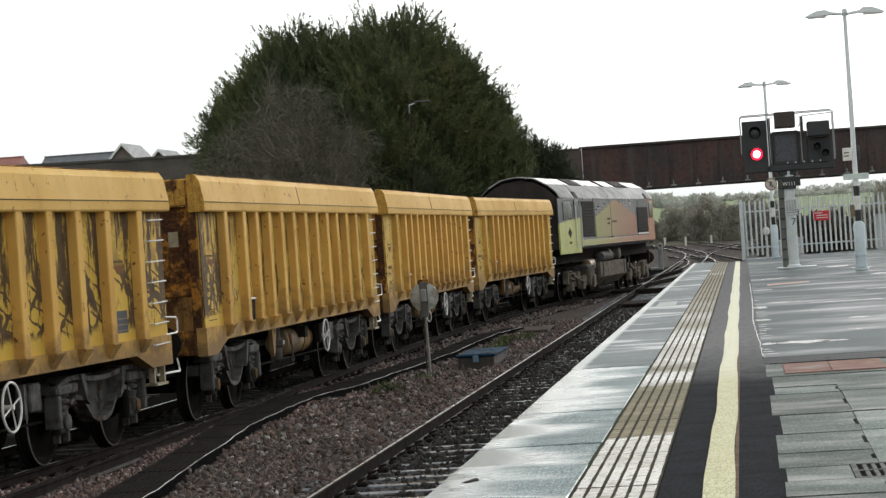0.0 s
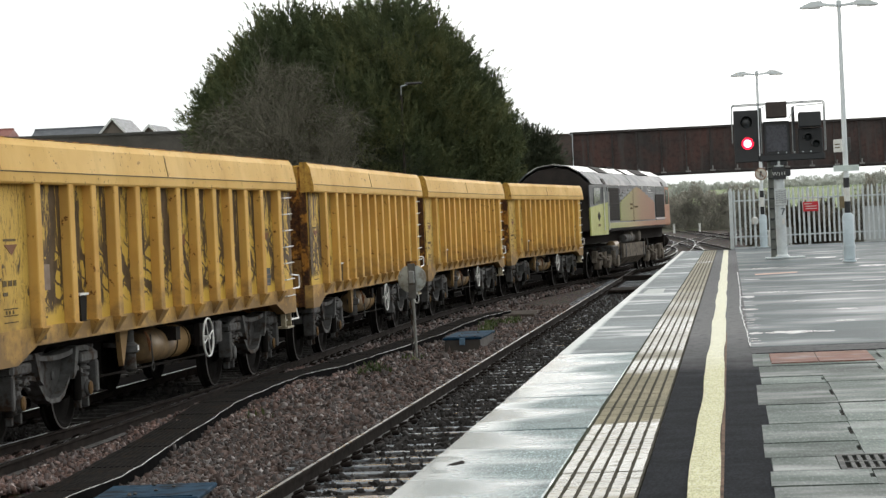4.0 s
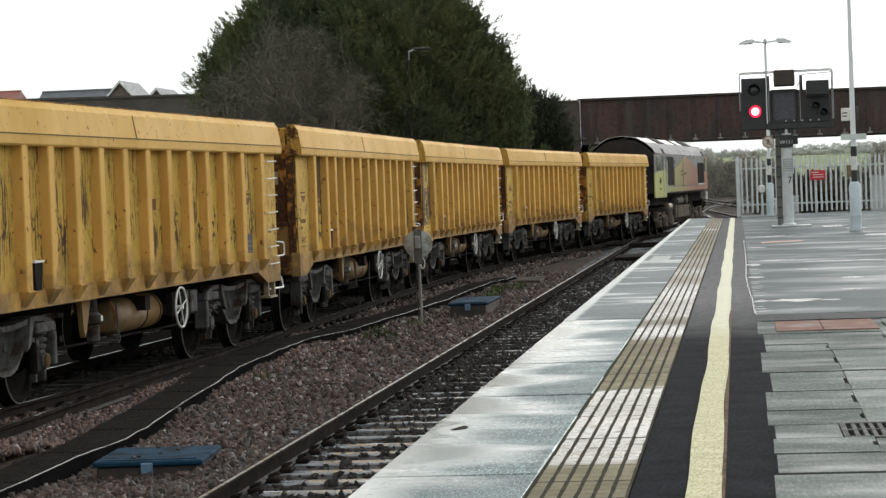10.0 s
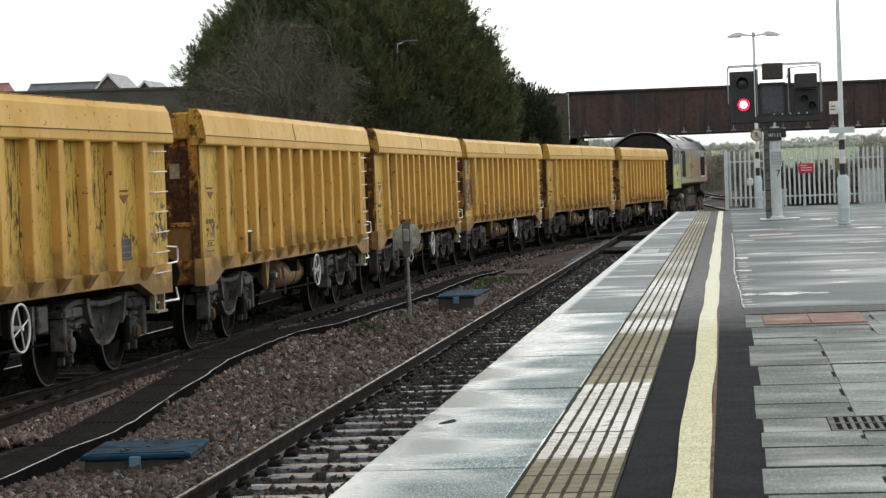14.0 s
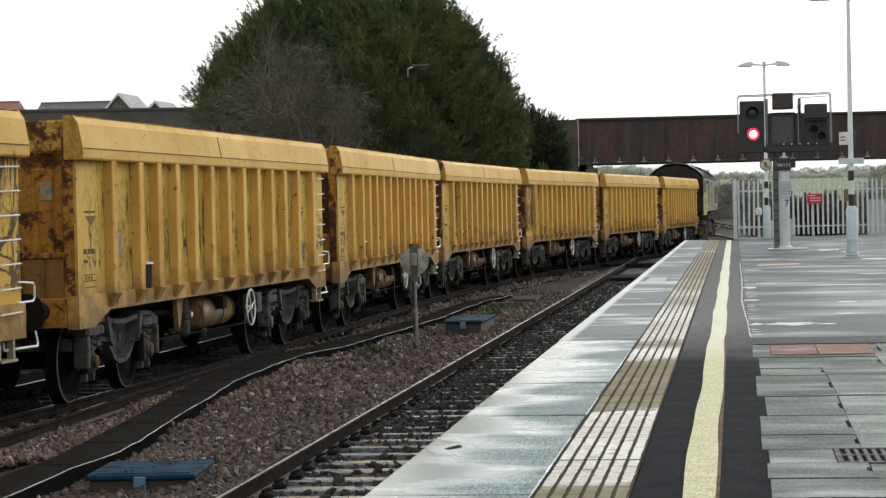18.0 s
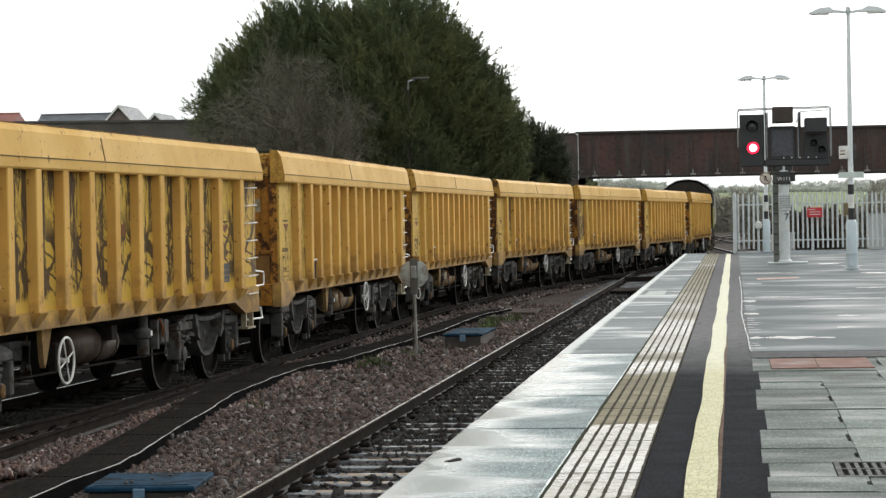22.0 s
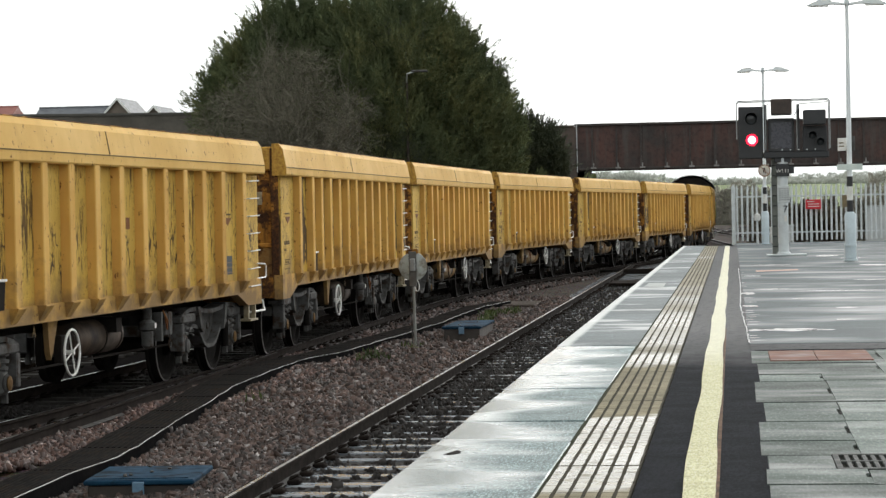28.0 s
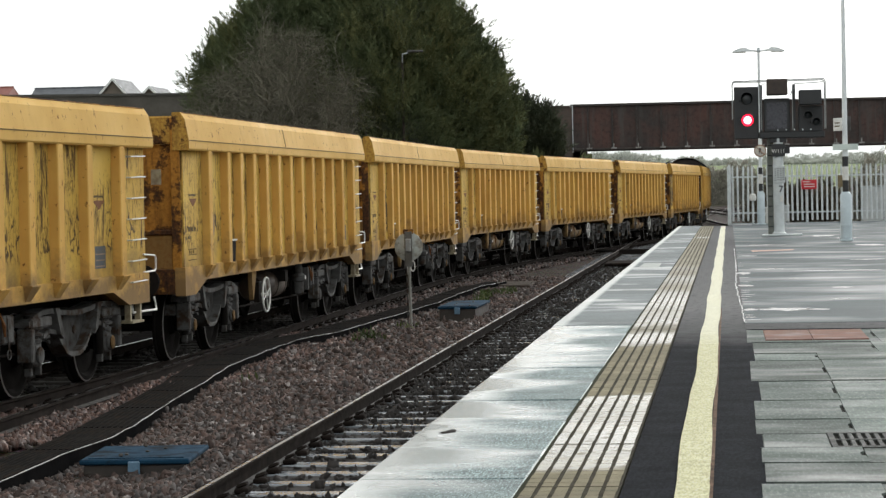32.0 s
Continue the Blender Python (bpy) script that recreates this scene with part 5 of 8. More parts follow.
    part("underframe_box", Geo().box(-1.2, 1.2, 5.3, 6.6, 0.55, 1.08, 0.06), BOGIE_WEB, w, "dusty equipment box")
    for yq in (7.0, 13.2, 13.9):
        part("sand_pipe", Geo().tube([(1.18, yq, 1.2), (1.2, yq + 0.1, 0.8), (1.12, yq + 0.3, 0.4)], 0.03, 6), BOGIE, w)
    part("fuel_tank", Geo().prism([(-1.25, 1.10), (-1.25, 0.6), (-0.95, 0.34), (0.95, 0.34), (1.25, 0.6), (1.25, 1.10)], "y", 7.4, 12.8), DUST, w, "dusty brown fuel tank")
    for yq in (7.9, 12.3):
        part("tank_band", Geo().box(1.24, 1.275, yq, yq + 0.14, 0.58, 1.11, 0.01), BOGIE, w)
    for yq in (9.6, 11.6):
        part("filter_drum", Geo().lathe([(0.05, 0.9), (0.21, 0.92), (0.21, 1.22), (0.17, 1.26), (0.04, 1.27)], "x", (0, yq, 1.33), 16), DRUM, w, "dusty grey drum", smooth=True)
    part("air_reservoir", Geo().lathe([(0.05, 6.0), (0.18, 6.05), (0.18, 7.2), (0.05, 7.25)], "y", (1.0, 0, 1.05), 14), TANKBRN, w, smooth=True)
    part("air_reservoir", Geo().lathe([(0.05, 8.0), (0.16, 8.05), (0.16, 10.2), (0.05, 10.25)], "y", (1.12, 0, 1.28), 14), BOGIE, w, smooth=True)
    part("underframe", Geo().box(-0.95, 0.95, 0.3, LOCO_LEN - 0.3, 0.95, 1.5, 0.02), DARK, w)
    for yc in (4.3, LOCO_LEN - 4.3):
        g = Geo()
        for sx in (-1, 1):
            a, b = sorted((sx * 1.0, sx * 1.16))
            g.prism([(-2.5, 0.55), (-2.4, 0.95), (-1.2, 0.9), (-0.9, 0.72), (0.9, 0.72), (1.2, 0.9), (2.4, 0.95), (2.5, 0.55), (2.1, 0.5), (1.0, 0.42), (-1.0, 0.42), (-2.1, 0.5)], "x", a, b)
            for k in (-2.05, 0.0, 2.05):
                a, b = sorted((sx * 1.02, sx * 1.24))
                g.box(a, b, k - 0.2, k + 0.2, 0.3, 0.72, 0.03)
            for k in (-1.0, 1.0):
                g.tube([(sx * 1.2, k, 0.4), (sx * 1.2, k, 0.9)], 0.09, 10)
            g.tube([(sx * 1.22, -2.0, 0.8), (sx * 1.25, -0.3, 0.55)], 0.05, 8)
        bg = part("bogie", g, DUST, w, "dusty three-axle bogie", pose(0, yc, 0))
        for k in (-2.05, 0.0, 2.05):
            part("wheelset", WHEELSET, None, bg, "", pose(0, k, WHEEL_R))
    for z in (0.62, 0.9, 1.2):
        part("cab_step", Geo().box(1.18, 1.32, 2.05, 2.45, z, z + 0.03), DARK, w)
    # proportions of the body over its running gear, set once for all its panels
    gear = ("fuel_tank", "air_reservoir", "sand_pipe", "underframe_box", "bogie", "cab_step", "tank_band", "filter_drum", "buffer", "buffer_beam")
    for ob in w.children_recursive:
        if ob.name.split(".")[0] in gear or ob.parent.name.split(".")[0] == "bogie":
            continue
        for v in ob.data.vertices:
            v.co.z = float(np.interp(v.co.z, [1.12, 1.28, 1.56, 1.80, 3.16, 3.95], [1.20, 1.50, 1.70, 1.94, 3.25, 4.02]))
            v.co.y = float(np.interp(v.co.y, [0, 2.62, 3.0, 6.0, 6.2, 14.6, 14.9, 18.0, LOCO_LEN], [0, 3.7, 4.05, 6.35, 6.5, 15.3, 15.6, 18.2, LOCO_LEN]))
    return w


loco = make_loco()


# ---- colour-light signal on the platform ----
def make_signal():
    y = 58.9
    s = thing("railway_signal", "dark two-head railway signal showing red on a grey post", "signal", pose(1.24, y, 0))
    part("base_plate", Geo().box(-0.42, 0.55, -0.3, 0.3, 0.0, 0.04, 0.01), GREYPAINT, s)
    post = part("post", Geo().tube([(0, 0, 0.04), (0, 0, 2.45)], 0.125, 18), GREYPAINT, s, "grey round steel post", smooth=True)
    part("post_collar", Geo().lathe([(0.17, 0.03), (0.17, 0.07), (0.13, 0.1)], "z", (0, 0, 0), 18), GREYPAINT, post)
    # ladder plate behind the post
    lad = part("ladder", Geo().box(-0.275, -0.255, 0.0, 0.06, 0.02, 2.4).box(-0.155, -0.135, 0.0, 0.06, 0.02, 2.4).box(-0.255, -0.155, 0.03, 0.045, 0.02, 2.4), plain("ladder_grey", (0.20, 0.21, 0.185), (0.13, 0.135, 0.12), 6, 0.7), s, "dull grey-green ladder plate beside the post")
    for i in range(9):
        part("rung", Geo().box(-0.262, -0.148, -0.035, 0.0, 0.22 + i * 0.25, 0.245 + i * 0.25, 0.004), SIGDARK, lad)
    part("platform_beam", Geo().box(-0.46, 1.14, -0.16, 0.16, 2.40, 2.56, 0.02).box(-0.2, 0.2, -0.12, 0.12, 2.3, 2.42, 0.01), SIGDARK, s, "black carrying beam")
    for i in range(5):
        part("bolt", Geo().lathe([(0.02, -0.165), (0.02, -0.185)], "y", (0.0 + 0.2 * i, 0, 2.60), 8), GREYPAINT, s)

    def head(x0, x1, z0, z1, name, lamps):
        h = part(name, Geo().box(x0, x1, -0.10, 0.05, z0, z1, 0.02).box(x0 + 0.06, x1 - 0.06, 0.05, 0.35, z0 + 0.06, z1 - 0.05, 0.02), SIGDARK, s, "black signal head")
        for lx, lz, r, lit in lamps:
            part("lens", Geo().lathe([(r, -0.10), (r * 0.9, -0.125), (r * 0.5, -0.135), (0.01, -0.14)], "y", (lx, 0, lz), 18), LAMPRED if lit else LENS, h, "bright red lens" if lit else "unlit dark lens", smooth=True)
            if lit:
                part("lamp_core", Geo().lathe([(r * 0.68, -0.131), (r * 0.6, -0.146), (0.01, -0.156)], "y", (lx, 0, lz), 16), LAMPCORE, h, "dazzling lamp core")
            n = 14
            outer = [(lx + (r + 0.03) * math.cos(a), lz + (r + 0.03) * math.sin(a)) for a in np.linspace(-0.35, math.pi + 0.35, n)]
            inner = [(lx + (r + 0.012) * math.cos(a), lz + (r + 0.012) * math.sin(a)) for a in np.linspace(-0.35, math.pi + 0.35, n)]
            part("hood", Geo().prism(outer + inner[::-1], "y", -0.36, -0.09), SIGDARK, h, "black hood over the lens")
        return h

    head(-1.06, -0.46, 2.40, 3.68, "main_head", ((-0.735, 2.86, 0.145, True), (-0.75, 3.38, 0.14, False)))
    rt = head(-0.34, 0.30, 2.55, 3.38, "route_indicator", ())
    part("indicator_face", Geo().box(-0.27, 0.23, -0.115, -0.10, 2.64, 3.28), plain("indicator_face", (0.05, 0.05, 0.062), (0.06, 0.06, 0.075), 20, 0.3), rt, "grey blank indicator face")
    part("indicator_hood", Geo().box(-0.26, 0.24, -0.5, 0.25, 3.46, 3.84, 0.015), plain("hood_brown", (0.06, 0.04, 0.032), (0.035, 0.028, 0.025), 4, 0.7), s, "brown box over the indicator")
    head(0.50, 1.10, 2.55, 3.18, "subsidiary_head", ((0.74, 2.95, 0.085, False), (0.93, 2.78, 0.085, False)))
    part("subsidiary_hood", Geo().box(0.52, 1.06, -0.45, 0.2, 3.20, 3.56, 0.02), SIGDARK, s, "black hood box")
    for x in (0.40, -0.40):
        part("stanchion", Geo().box(x - 0.035, x + 0.035, -0.05, 0.1, 2.5, 3.72), SIGDARK, s)
    # railing round the heads
    for yy in (-0.28, 0.42):
        part("guard_rail", Geo().tube([(-1.10, yy, 2.9), (-1.10, yy, 3.76), (-1.06, yy, 3.81), (1.12, yy, 3.83), (1.16, yy, 3.78), (1.16, yy, 2.62)], 0.014, 6), RAILGREY, s, "thin grey guard rail")
    for pts in ([(0.36, -0.28, 2.60), (0.36, -0.28, 3.66), (0.42, -0.28, 3.72), (1.10, -0.28, 3.75)], [(-0.40, -0.28, 2.60), (-0.40, -0.28, 3.70), (-0.30, -0.28, 3.74)], [(0.30, -0.28, 3.44), (0.42, -0.28, 3.66)]):
        part("guard_rail", Geo().tube(pts, 0.011, 6), RAILGREY, s)
    for x in (-1.08, 1.14):
        part("guard_rail", Geo().tube([(x, -0.28, 3.80), (x, 0.42, 3.80)], 0.014, 6), RAILGREY, s)
    # identity plate and lower plates on the post
    idp = part("identity_plate", Geo().box(-0.165, 0.165, -0.16, -0.135, 1.95, 2.26, 0.006), BLACK, s, "black identity plate with white characters")
    letters("characters", "W111", 0.13, WHITE, idp, pose(0, -0.1625, 2.08, 90, 0, 0))
    pp = part("patterned_plate", Geo().box(-0.13, 0.16, -0.15, -0.128, 1.30, 1.72, 0.006), plain("plate_pale", (0.6, 0.62, 0.62), (0.45, 0.47, 0.47), 6, 0.5), s, "pale plate with a speckled pattern")
    for i in range(6):
        for j in range(4):
            part("pattern_bar", Geo().box(-0.10 + j * 0.065, -0.06 + j * 0.065, -0.1525, -0.15, 1.36 + i * 0.055 + 0.014 * (j % 2), 1.38 + i * 0.055 + 0.014 * (j % 2)), SIGDARK, pp)
    letters("digit", "7", 0.24, BLACK, s, pose(0.05, -0.1285, 1.14, 90, 0, 0))
    part("junction_box", Geo().box(0.16, 0.28, -0.12, 0.08, 2.02, 2.20, 0.015), SIGDARK, s)
    part("small_tag", Geo().box(0.02, 0.09, -0.14, -0.126, 0.84, 0.98), WHITE, s)
    return s


RAILGREY = plain("weathered_rail_grey", (0.34, 0.35, 0.35), (0.24, 0.25, 0.25), 7, 0.6, spec=0.3)
LAMPRED = glow("red_signal_lamp", (1.0, 0.012, 0.04), 2.4)
LAMPCORE = glow("red_signal_core", (1.0, 0.32, 0.36), 4.0)
LENS = plain("unlit_lens", (0.03, 0.034, 0.036), (0.04, 0.045, 0.05), 6, 0.12)
make_signal()


# ---- platform lamp columns with twin arms ----
def make_column(x, y, seed):
    s = thing("platform_lamp", "slim grey lamp column with two flat lantern arms", "lamp post", pose(x, y, 0, 0, 0, 0), "platform lamps")
    part("base_sleeve", Geo().lathe([(0.15, 0.0), (0.15, 0.03), (0.10, 0.05), (0.125, 0.06), (0.125, 0.30), (0.135, 0.31), (0.135, 0.36), (0.125, 0.37), (0.125, 1.0), (0.08, 1.07)], "z", (0, 0, 0), 16), PALE, s, "pale grey base sleeve", smooth=True)
    part("column", Geo().tube([(0, 0, 1.0), (0, 0, 3.0), (0.0, 0, 5.6)], [0.062, 0.055, 0.04], 12), LAMPGREY, s, "grey tapering column", smooth=True)
    for z0, z1, m in ((1.07, 1.32, BLACK), (1.32, 1.62, WHITE), (1.62, 1.84, BLACK)):
        part("band", Geo().lathe([(0.066, z0), (0.066, z1)], "z", (0, 0, 0), 14), m, s)
    part("top_cap", Geo().lathe([(0.05, 5.56), (0.06, 5.62), (0.055, 5.70), (0.02, 5.72)], "z", (0, 0, 0), 12), GREYPAINT, s, smooth=True)
    for sx in (-1, 1):
        g = Geo()
        g.prism([(sx * 0.05, 5.62), (sx * 0.32, 5.66), (sx * 0.40, 5.72), (sx * 0.62, 5.70), (sx * 0.85, 5.60), (sx * 0.85, 5.57), (sx * 0.30, 5.60), (sx * 0.05, 5.58)], "y", -0.10, 0.10)
        ln = part("lantern_arm", g, LAMPGREY, s, "flat grey lantern")
        part("diffuser", Geo().box(*sorted((sx * 0.40, sx * 0.80)), -0.085, 0.085, 5.555, 5.585), WHITE, ln)
    return s


l1 = make_column(2.55, 52.4, 1)
part("sign_board", Geo().box(-0.15, 0.10, -0.12, -0.09, 2.40, 2.68, 0.005), WHITE, l1, "white notice board", m=pose(-0.06, 0, 0, 0, 0, -48))
part("sign_back", Geo().box(0.03, 0.13, 0.02, 0.10, 2.40, 2.72, 0.01), BOGIE, l1)
for i in range(2):
    part("lettering_bar", Geo().box(-0.10, 0.05, -0.1215, -0.12, 2.56 - i * 0.07, 2.585 - i * 0.07), INK, l1, m=pose(-0.06, 0, 0, 0, 0, -48))
part("pale_board", Geo().box(-0.27, 0.28, -0.09, -0.06, 1.98, 2.11, 0.004), plain("pale_board", (0.66, 0.72, 0.68), (0.55, 0.62, 0.58), 4, 0.5), l1, "pale blank board")
l2 = make_column(1.05, 77.3, 2)
SIGNPALE = plain("sign_pale", (0.62, 0.58, 0.48), (0.42, 0.37, 0.35), 6, 0.5)
SIGNRED = plain("sign_dull_red", (0.30, 0.17, 0.11), (0.24, 0.14, 0.09), 6, 0.5)
ring = part("round_sign", Geo().lathe([(0.20, -0.09), (0.20, -0.075)], "y", (0, 0, 2.38), 22), SIGNRED, l2, "round prohibition sign with a dull red ring")
part("ring_centre", Geo().prism([(0.165 * math.cos(a), 2.38 + 0.165 * math.sin(a)) for a in np.linspace(0, 2 * math.pi, 25)[:-1]], "y", -0.0935, -0.0905), SIGNPALE, ring)
part("sign_shape", Geo().prism([(-0.03, 2.28), (0.0, 2.36), (0.04, 2.27), (0.06, 2.29), (0.03, 2.40), (0.02, 2.47), (-0.03, 2.47), (-0.05, 2.36)], "y", -0.096, -0.0938), BLACK, ring)
part("sign_stroke", Geo().box(-0.17, 0.17, -0.1, -0.0965, -0.014, 0.014, m=pose(0, 0, 2.38, 0, 45, 0)), SIGNRED, ring)


# ---- palisade fence across the platform end ----
def make_fence():
    y0 = 79.4
    f = thing("palisade_fence", "galvanised steel palisade fence across the platform end", "fence", pose(0, 0, 0))
    pale = Geo()
    pale.prism([(-0.035, 0.012), (-0.02, -0.012), (0.02, -0.012), (0.035, 0.012), (0.03, 0.018), (0.017, -0.004), (-0.017, -0.004), (-0.03, 0.018)], "z", 0.08, 1.84)
    pale.prism([(-0.035, 1.84), (0.035, 1.84), (0.0, 1.95)], "y", -0.012, -0.006)
    pm = pale.mesh("pale", GREYPAINT)
    rnd = random.Random(3)

    def run(ax, ay, bx, by, n):
        a = math.degrees(math.atan2(by - ay, bx - ax))
        for i in range(n):
            t = (i + 0.5) / n
            part("pale", pm, None, f, "", pose(ax + (bx - ax) * t, ay + (by - ay) * t - 0.03, 0, rnd.uniform(-0.6, 0.6), rnd.uniform(-0.8, 0.8), a + rnd.uniform(-3, 3)))
        for z in (0.35, 1.55):
            m = pose((ax + bx) / 2, (ay + by) / 2, z, 0, 0, a)
            L = math.hypot(bx - ax, by - ay) / 2
            part("cross_rail", Geo().box(-L, L, -0.006, 0.03, -0.025, 0.025, 0.004), GREYPAINT, f, m=m)

    run(0.02, 76.4, 0.06, y0, 14)
    run(0.08, y0, 5.15, y0 + 0.6, 31)
    for x, y in ((0.02, 76.35), (0.06, y0), (2.6, y0 + 0.3), (5.2, y0 + 0.6)):
        part("fence_post", Geo().box(x - 0.045, x + 0.045, y + 0.01, y + 0.11, 0.0, 1.88, 0.005), GREYPAINT, f, "square steel fence post")
    sg = part("red_sign", Geo().box(2.42, 2.92, y0 + 0.10, y0 + 0.115, 1.10, 1.42, 0.004), REDSIGN, f, "small red warning sign")
    for i, (a, b) in enumerate(((2.46, 2.70), (2.50, 2.86), (2.50, 2.86))):
        part("lettering_bar", Geo().box(a, b, y0 + 0.0965, y0 + 0.0995, 1.34 - i * 0.08, 1.365 - i * 0.08), WHITE, sg)
    part("old_plate", Geo().box(3.62, 3.95, y0 + 0.15, y0 + 0.17, 1.15, 1.55, 0.004), plain("old_plate", (0.22, 0.16, 0.08), (0.13, 0.1, 0.06), 7, 0.7), f, "brown weathered plate")
    return f


make_fence()
# ---- white and grey lineside boxes behind the fence ----
CAB = plain("cabinet_grey", (0.5, 0.52, 0.52), (0.4, 0.42, 0.42), 3, 0.5)


def cabinet(name, x, y, w, d, h, z, mat, label):
    c = thing(name, label, "equipment cabinet", pose(x, y, z))
    part("body", Geo().box(-w / 2, w / 2, -d / 2, d / 2, 0.0, h - 0.05, 0.015), mat, c)
    part("roof", Geo().box(-w / 2 - 0.03, w / 2 + 0.03, -d / 2 - 0.03, d / 2 + 0.03, h - 0.05, h, 0.012), mat, c)
    part("door", Geo().box(-w / 2 + 0.04, w / 2 - 0.04, -d / 2 - 0.012, -d / 2, 0.08, h - 0.1, 0.004), mat, c)
    part("handle", Geo().box(w / 2 - 0.12, w / 2 - 0.09, -d / 2 - 0.04, -d / 2 - 0.012, h * 0.45, h * 0.6), BLACK, c)
    return c


cabinet("lineside_cabinet", 5.3, 88.0, 0.9, 0.7, 2.3, -1.12, CAB, "tall pale lineside equipment cabinet behind the fence")
cabinet("lineside_cabinet", 2.0, 95.0, 0.8, 0.6, 1.6, -1.12, CAB, "low pale lineside cabinet behind the fence")
cabinet("white_cabinet", 1.36, 78.6, 0.30, 0.25, 0.55, -0.0, WHITE, "small white cabinet at the foot of the fence")
g = Geo().lathe([(0.04, 0), (0.10, 0.02), (0.12, 0.12), (0.10, 0.22), (0.02, 0.25)], "z", (0, 0, 0.75), 14)
ml = thing("marker_light", "white bulbous marker light on a short stub", "light", pose(0.80, 78.2, 0))
part("stub", Geo().tube([(0, 0, 0), (0, 0, 0.76)], 0.04, 10), GREYPAINT, ml)
part("globe", g, WHITE, ml, smooth=True)


# ---- disc signal seen from behind, on its post between the tracks ----
d = thing("disc_signal", "round white-backed shunting disc on a thin grey post", "signal", pose(-5.42, 40.1, BED_Z))
part("post", Geo().tube([(0.0, 0, 0.0), (-0.02, 0, 1.3)], 0.024, 10), plain("disc_post", (0.30, 0.30, 0.28), (0.17, 0.155, 0.135), 5, 0.6), d, "thin weathered post", smooth=True)
part("stay", Geo().tube([(-0.06, 0.06, 0.0), (-0.07, 0.04, 1.2)], 0.012, 6), BOGIE, d)
dz = 0.31 - BED_Z
part("disc", Geo().lathe([(0.01, 0.03), (0.235, 0.03), (0.245, 0.02), (0.245, 0.0), (0.235, -0.006), (0.01, -0.006)], "y", (-0.02, 0, dz), 26), plain("disc_back", (0.44, 0.46, 0.43), (0.27, 0.27, 0.24), 5, 0.6, grime=(0.17, 0.14, 0.10)), d, "weathered pale disc back", smooth=True)
part("back_strap", Geo().box(-0.085, 0.045, -0.05, -0.008, dz - 0.34, dz + 0.26, 0.008), plain("strap_grey", (0.12, 0.118, 0.11), (0.08, 0.07, 0.06), 6, 0.7), d, "grey lamp housing strap")
part("lamp_case", Geo().box(-0.07, 0.03, -0.12, -0.05, dz - 0.08, dz + 0.14, 0.015), plain("case_grey", (0.3, 0.3, 0.29), (0.2, 0.2, 0.19), 6, 0.6), d)
part("top_bracket", Geo().box(-0.11, 0.07, -0.04, 0.03, dz + 0.22, dz + 0.30, 0.01), RUSTY, d, "rusty bracket")
part("hoop", Geo().tube([(0.05 + 0.035 * math.cos(a), -0.03, dz - 0.33 + 0.09 * math.sin(a)) for a in np.linspace(0, 2 * math.pi, 17)], 0.009, 5, False), WHITE, d, "pale wire hoop")


# ---- blue-lidded boxes beside the cable route ----
def track_box(x, y, w, l, label, turn=0.0, lift=0.0):
    b = thing("cable_box", label, "trackside box", pose(x, y, BED_Z + lift, 0, 0, turn), "blue-lidded boxes")
    part("body", Geo().box(-w / 2 + 0.03, w / 2 - 0.03, -l / 2 + 0.03, l / 2 - 0.03, -0.02 - lift, 0.12, 0.01), boxmat[0], b, "dark dirty box side")
    lid = part("lid", Geo().box(-w / 2, w / 2, -l / 2, l / 2, 0.12, 0.165, 0.012), BLUELID, b, "blue lid with dirt")
    part("latch", Geo().box(-0.05, 0.05, -l / 2 - 0.03, -l / 2 - 0.001, 0.03, 0.15, 0.008), boxmat[1], lid, "pale blue latch")
    part("lid_rib", Geo().box(-w / 2 + 0.06, w / 2 - 0.06, -l / 2 + 0.08, -l / 2 + 0.11, 0.165, 0.172), BLUELID, lid)
    rnd = random.Random(int(y))
    for i in range(6):
        px, py = rnd.uniform(-w / 2 + 0.1, w / 2 - 0.1), rnd.uniform(-l / 2 + 0.1, l / 2 - 0.1)
        part("dirt_lump", Geo().lathe([(0.012, 0), (0.022, 0.008), (0.01, 0.016)], "z", (px, py, 0.165), 7), boxmat[0], lid)
    return b


boxmat = [plain("box_brown", (0.05, 0.04, 0.034), (0.032, 0.028, 0.026), 4, 0.7), plain("latch_blue", (0.12, 0.22, 0.32), (0.08, 0.15, 0.23), 8, 0.5)]
track_box(-4.95, 19.6, 0.92, 1.10, "wide blue-lidded box lying in the ballast", 4)
track_box(-4.80, 42.8, 0.70, 2.4, "long blue-lidded box standing beside the cable route", 0, 0.135)


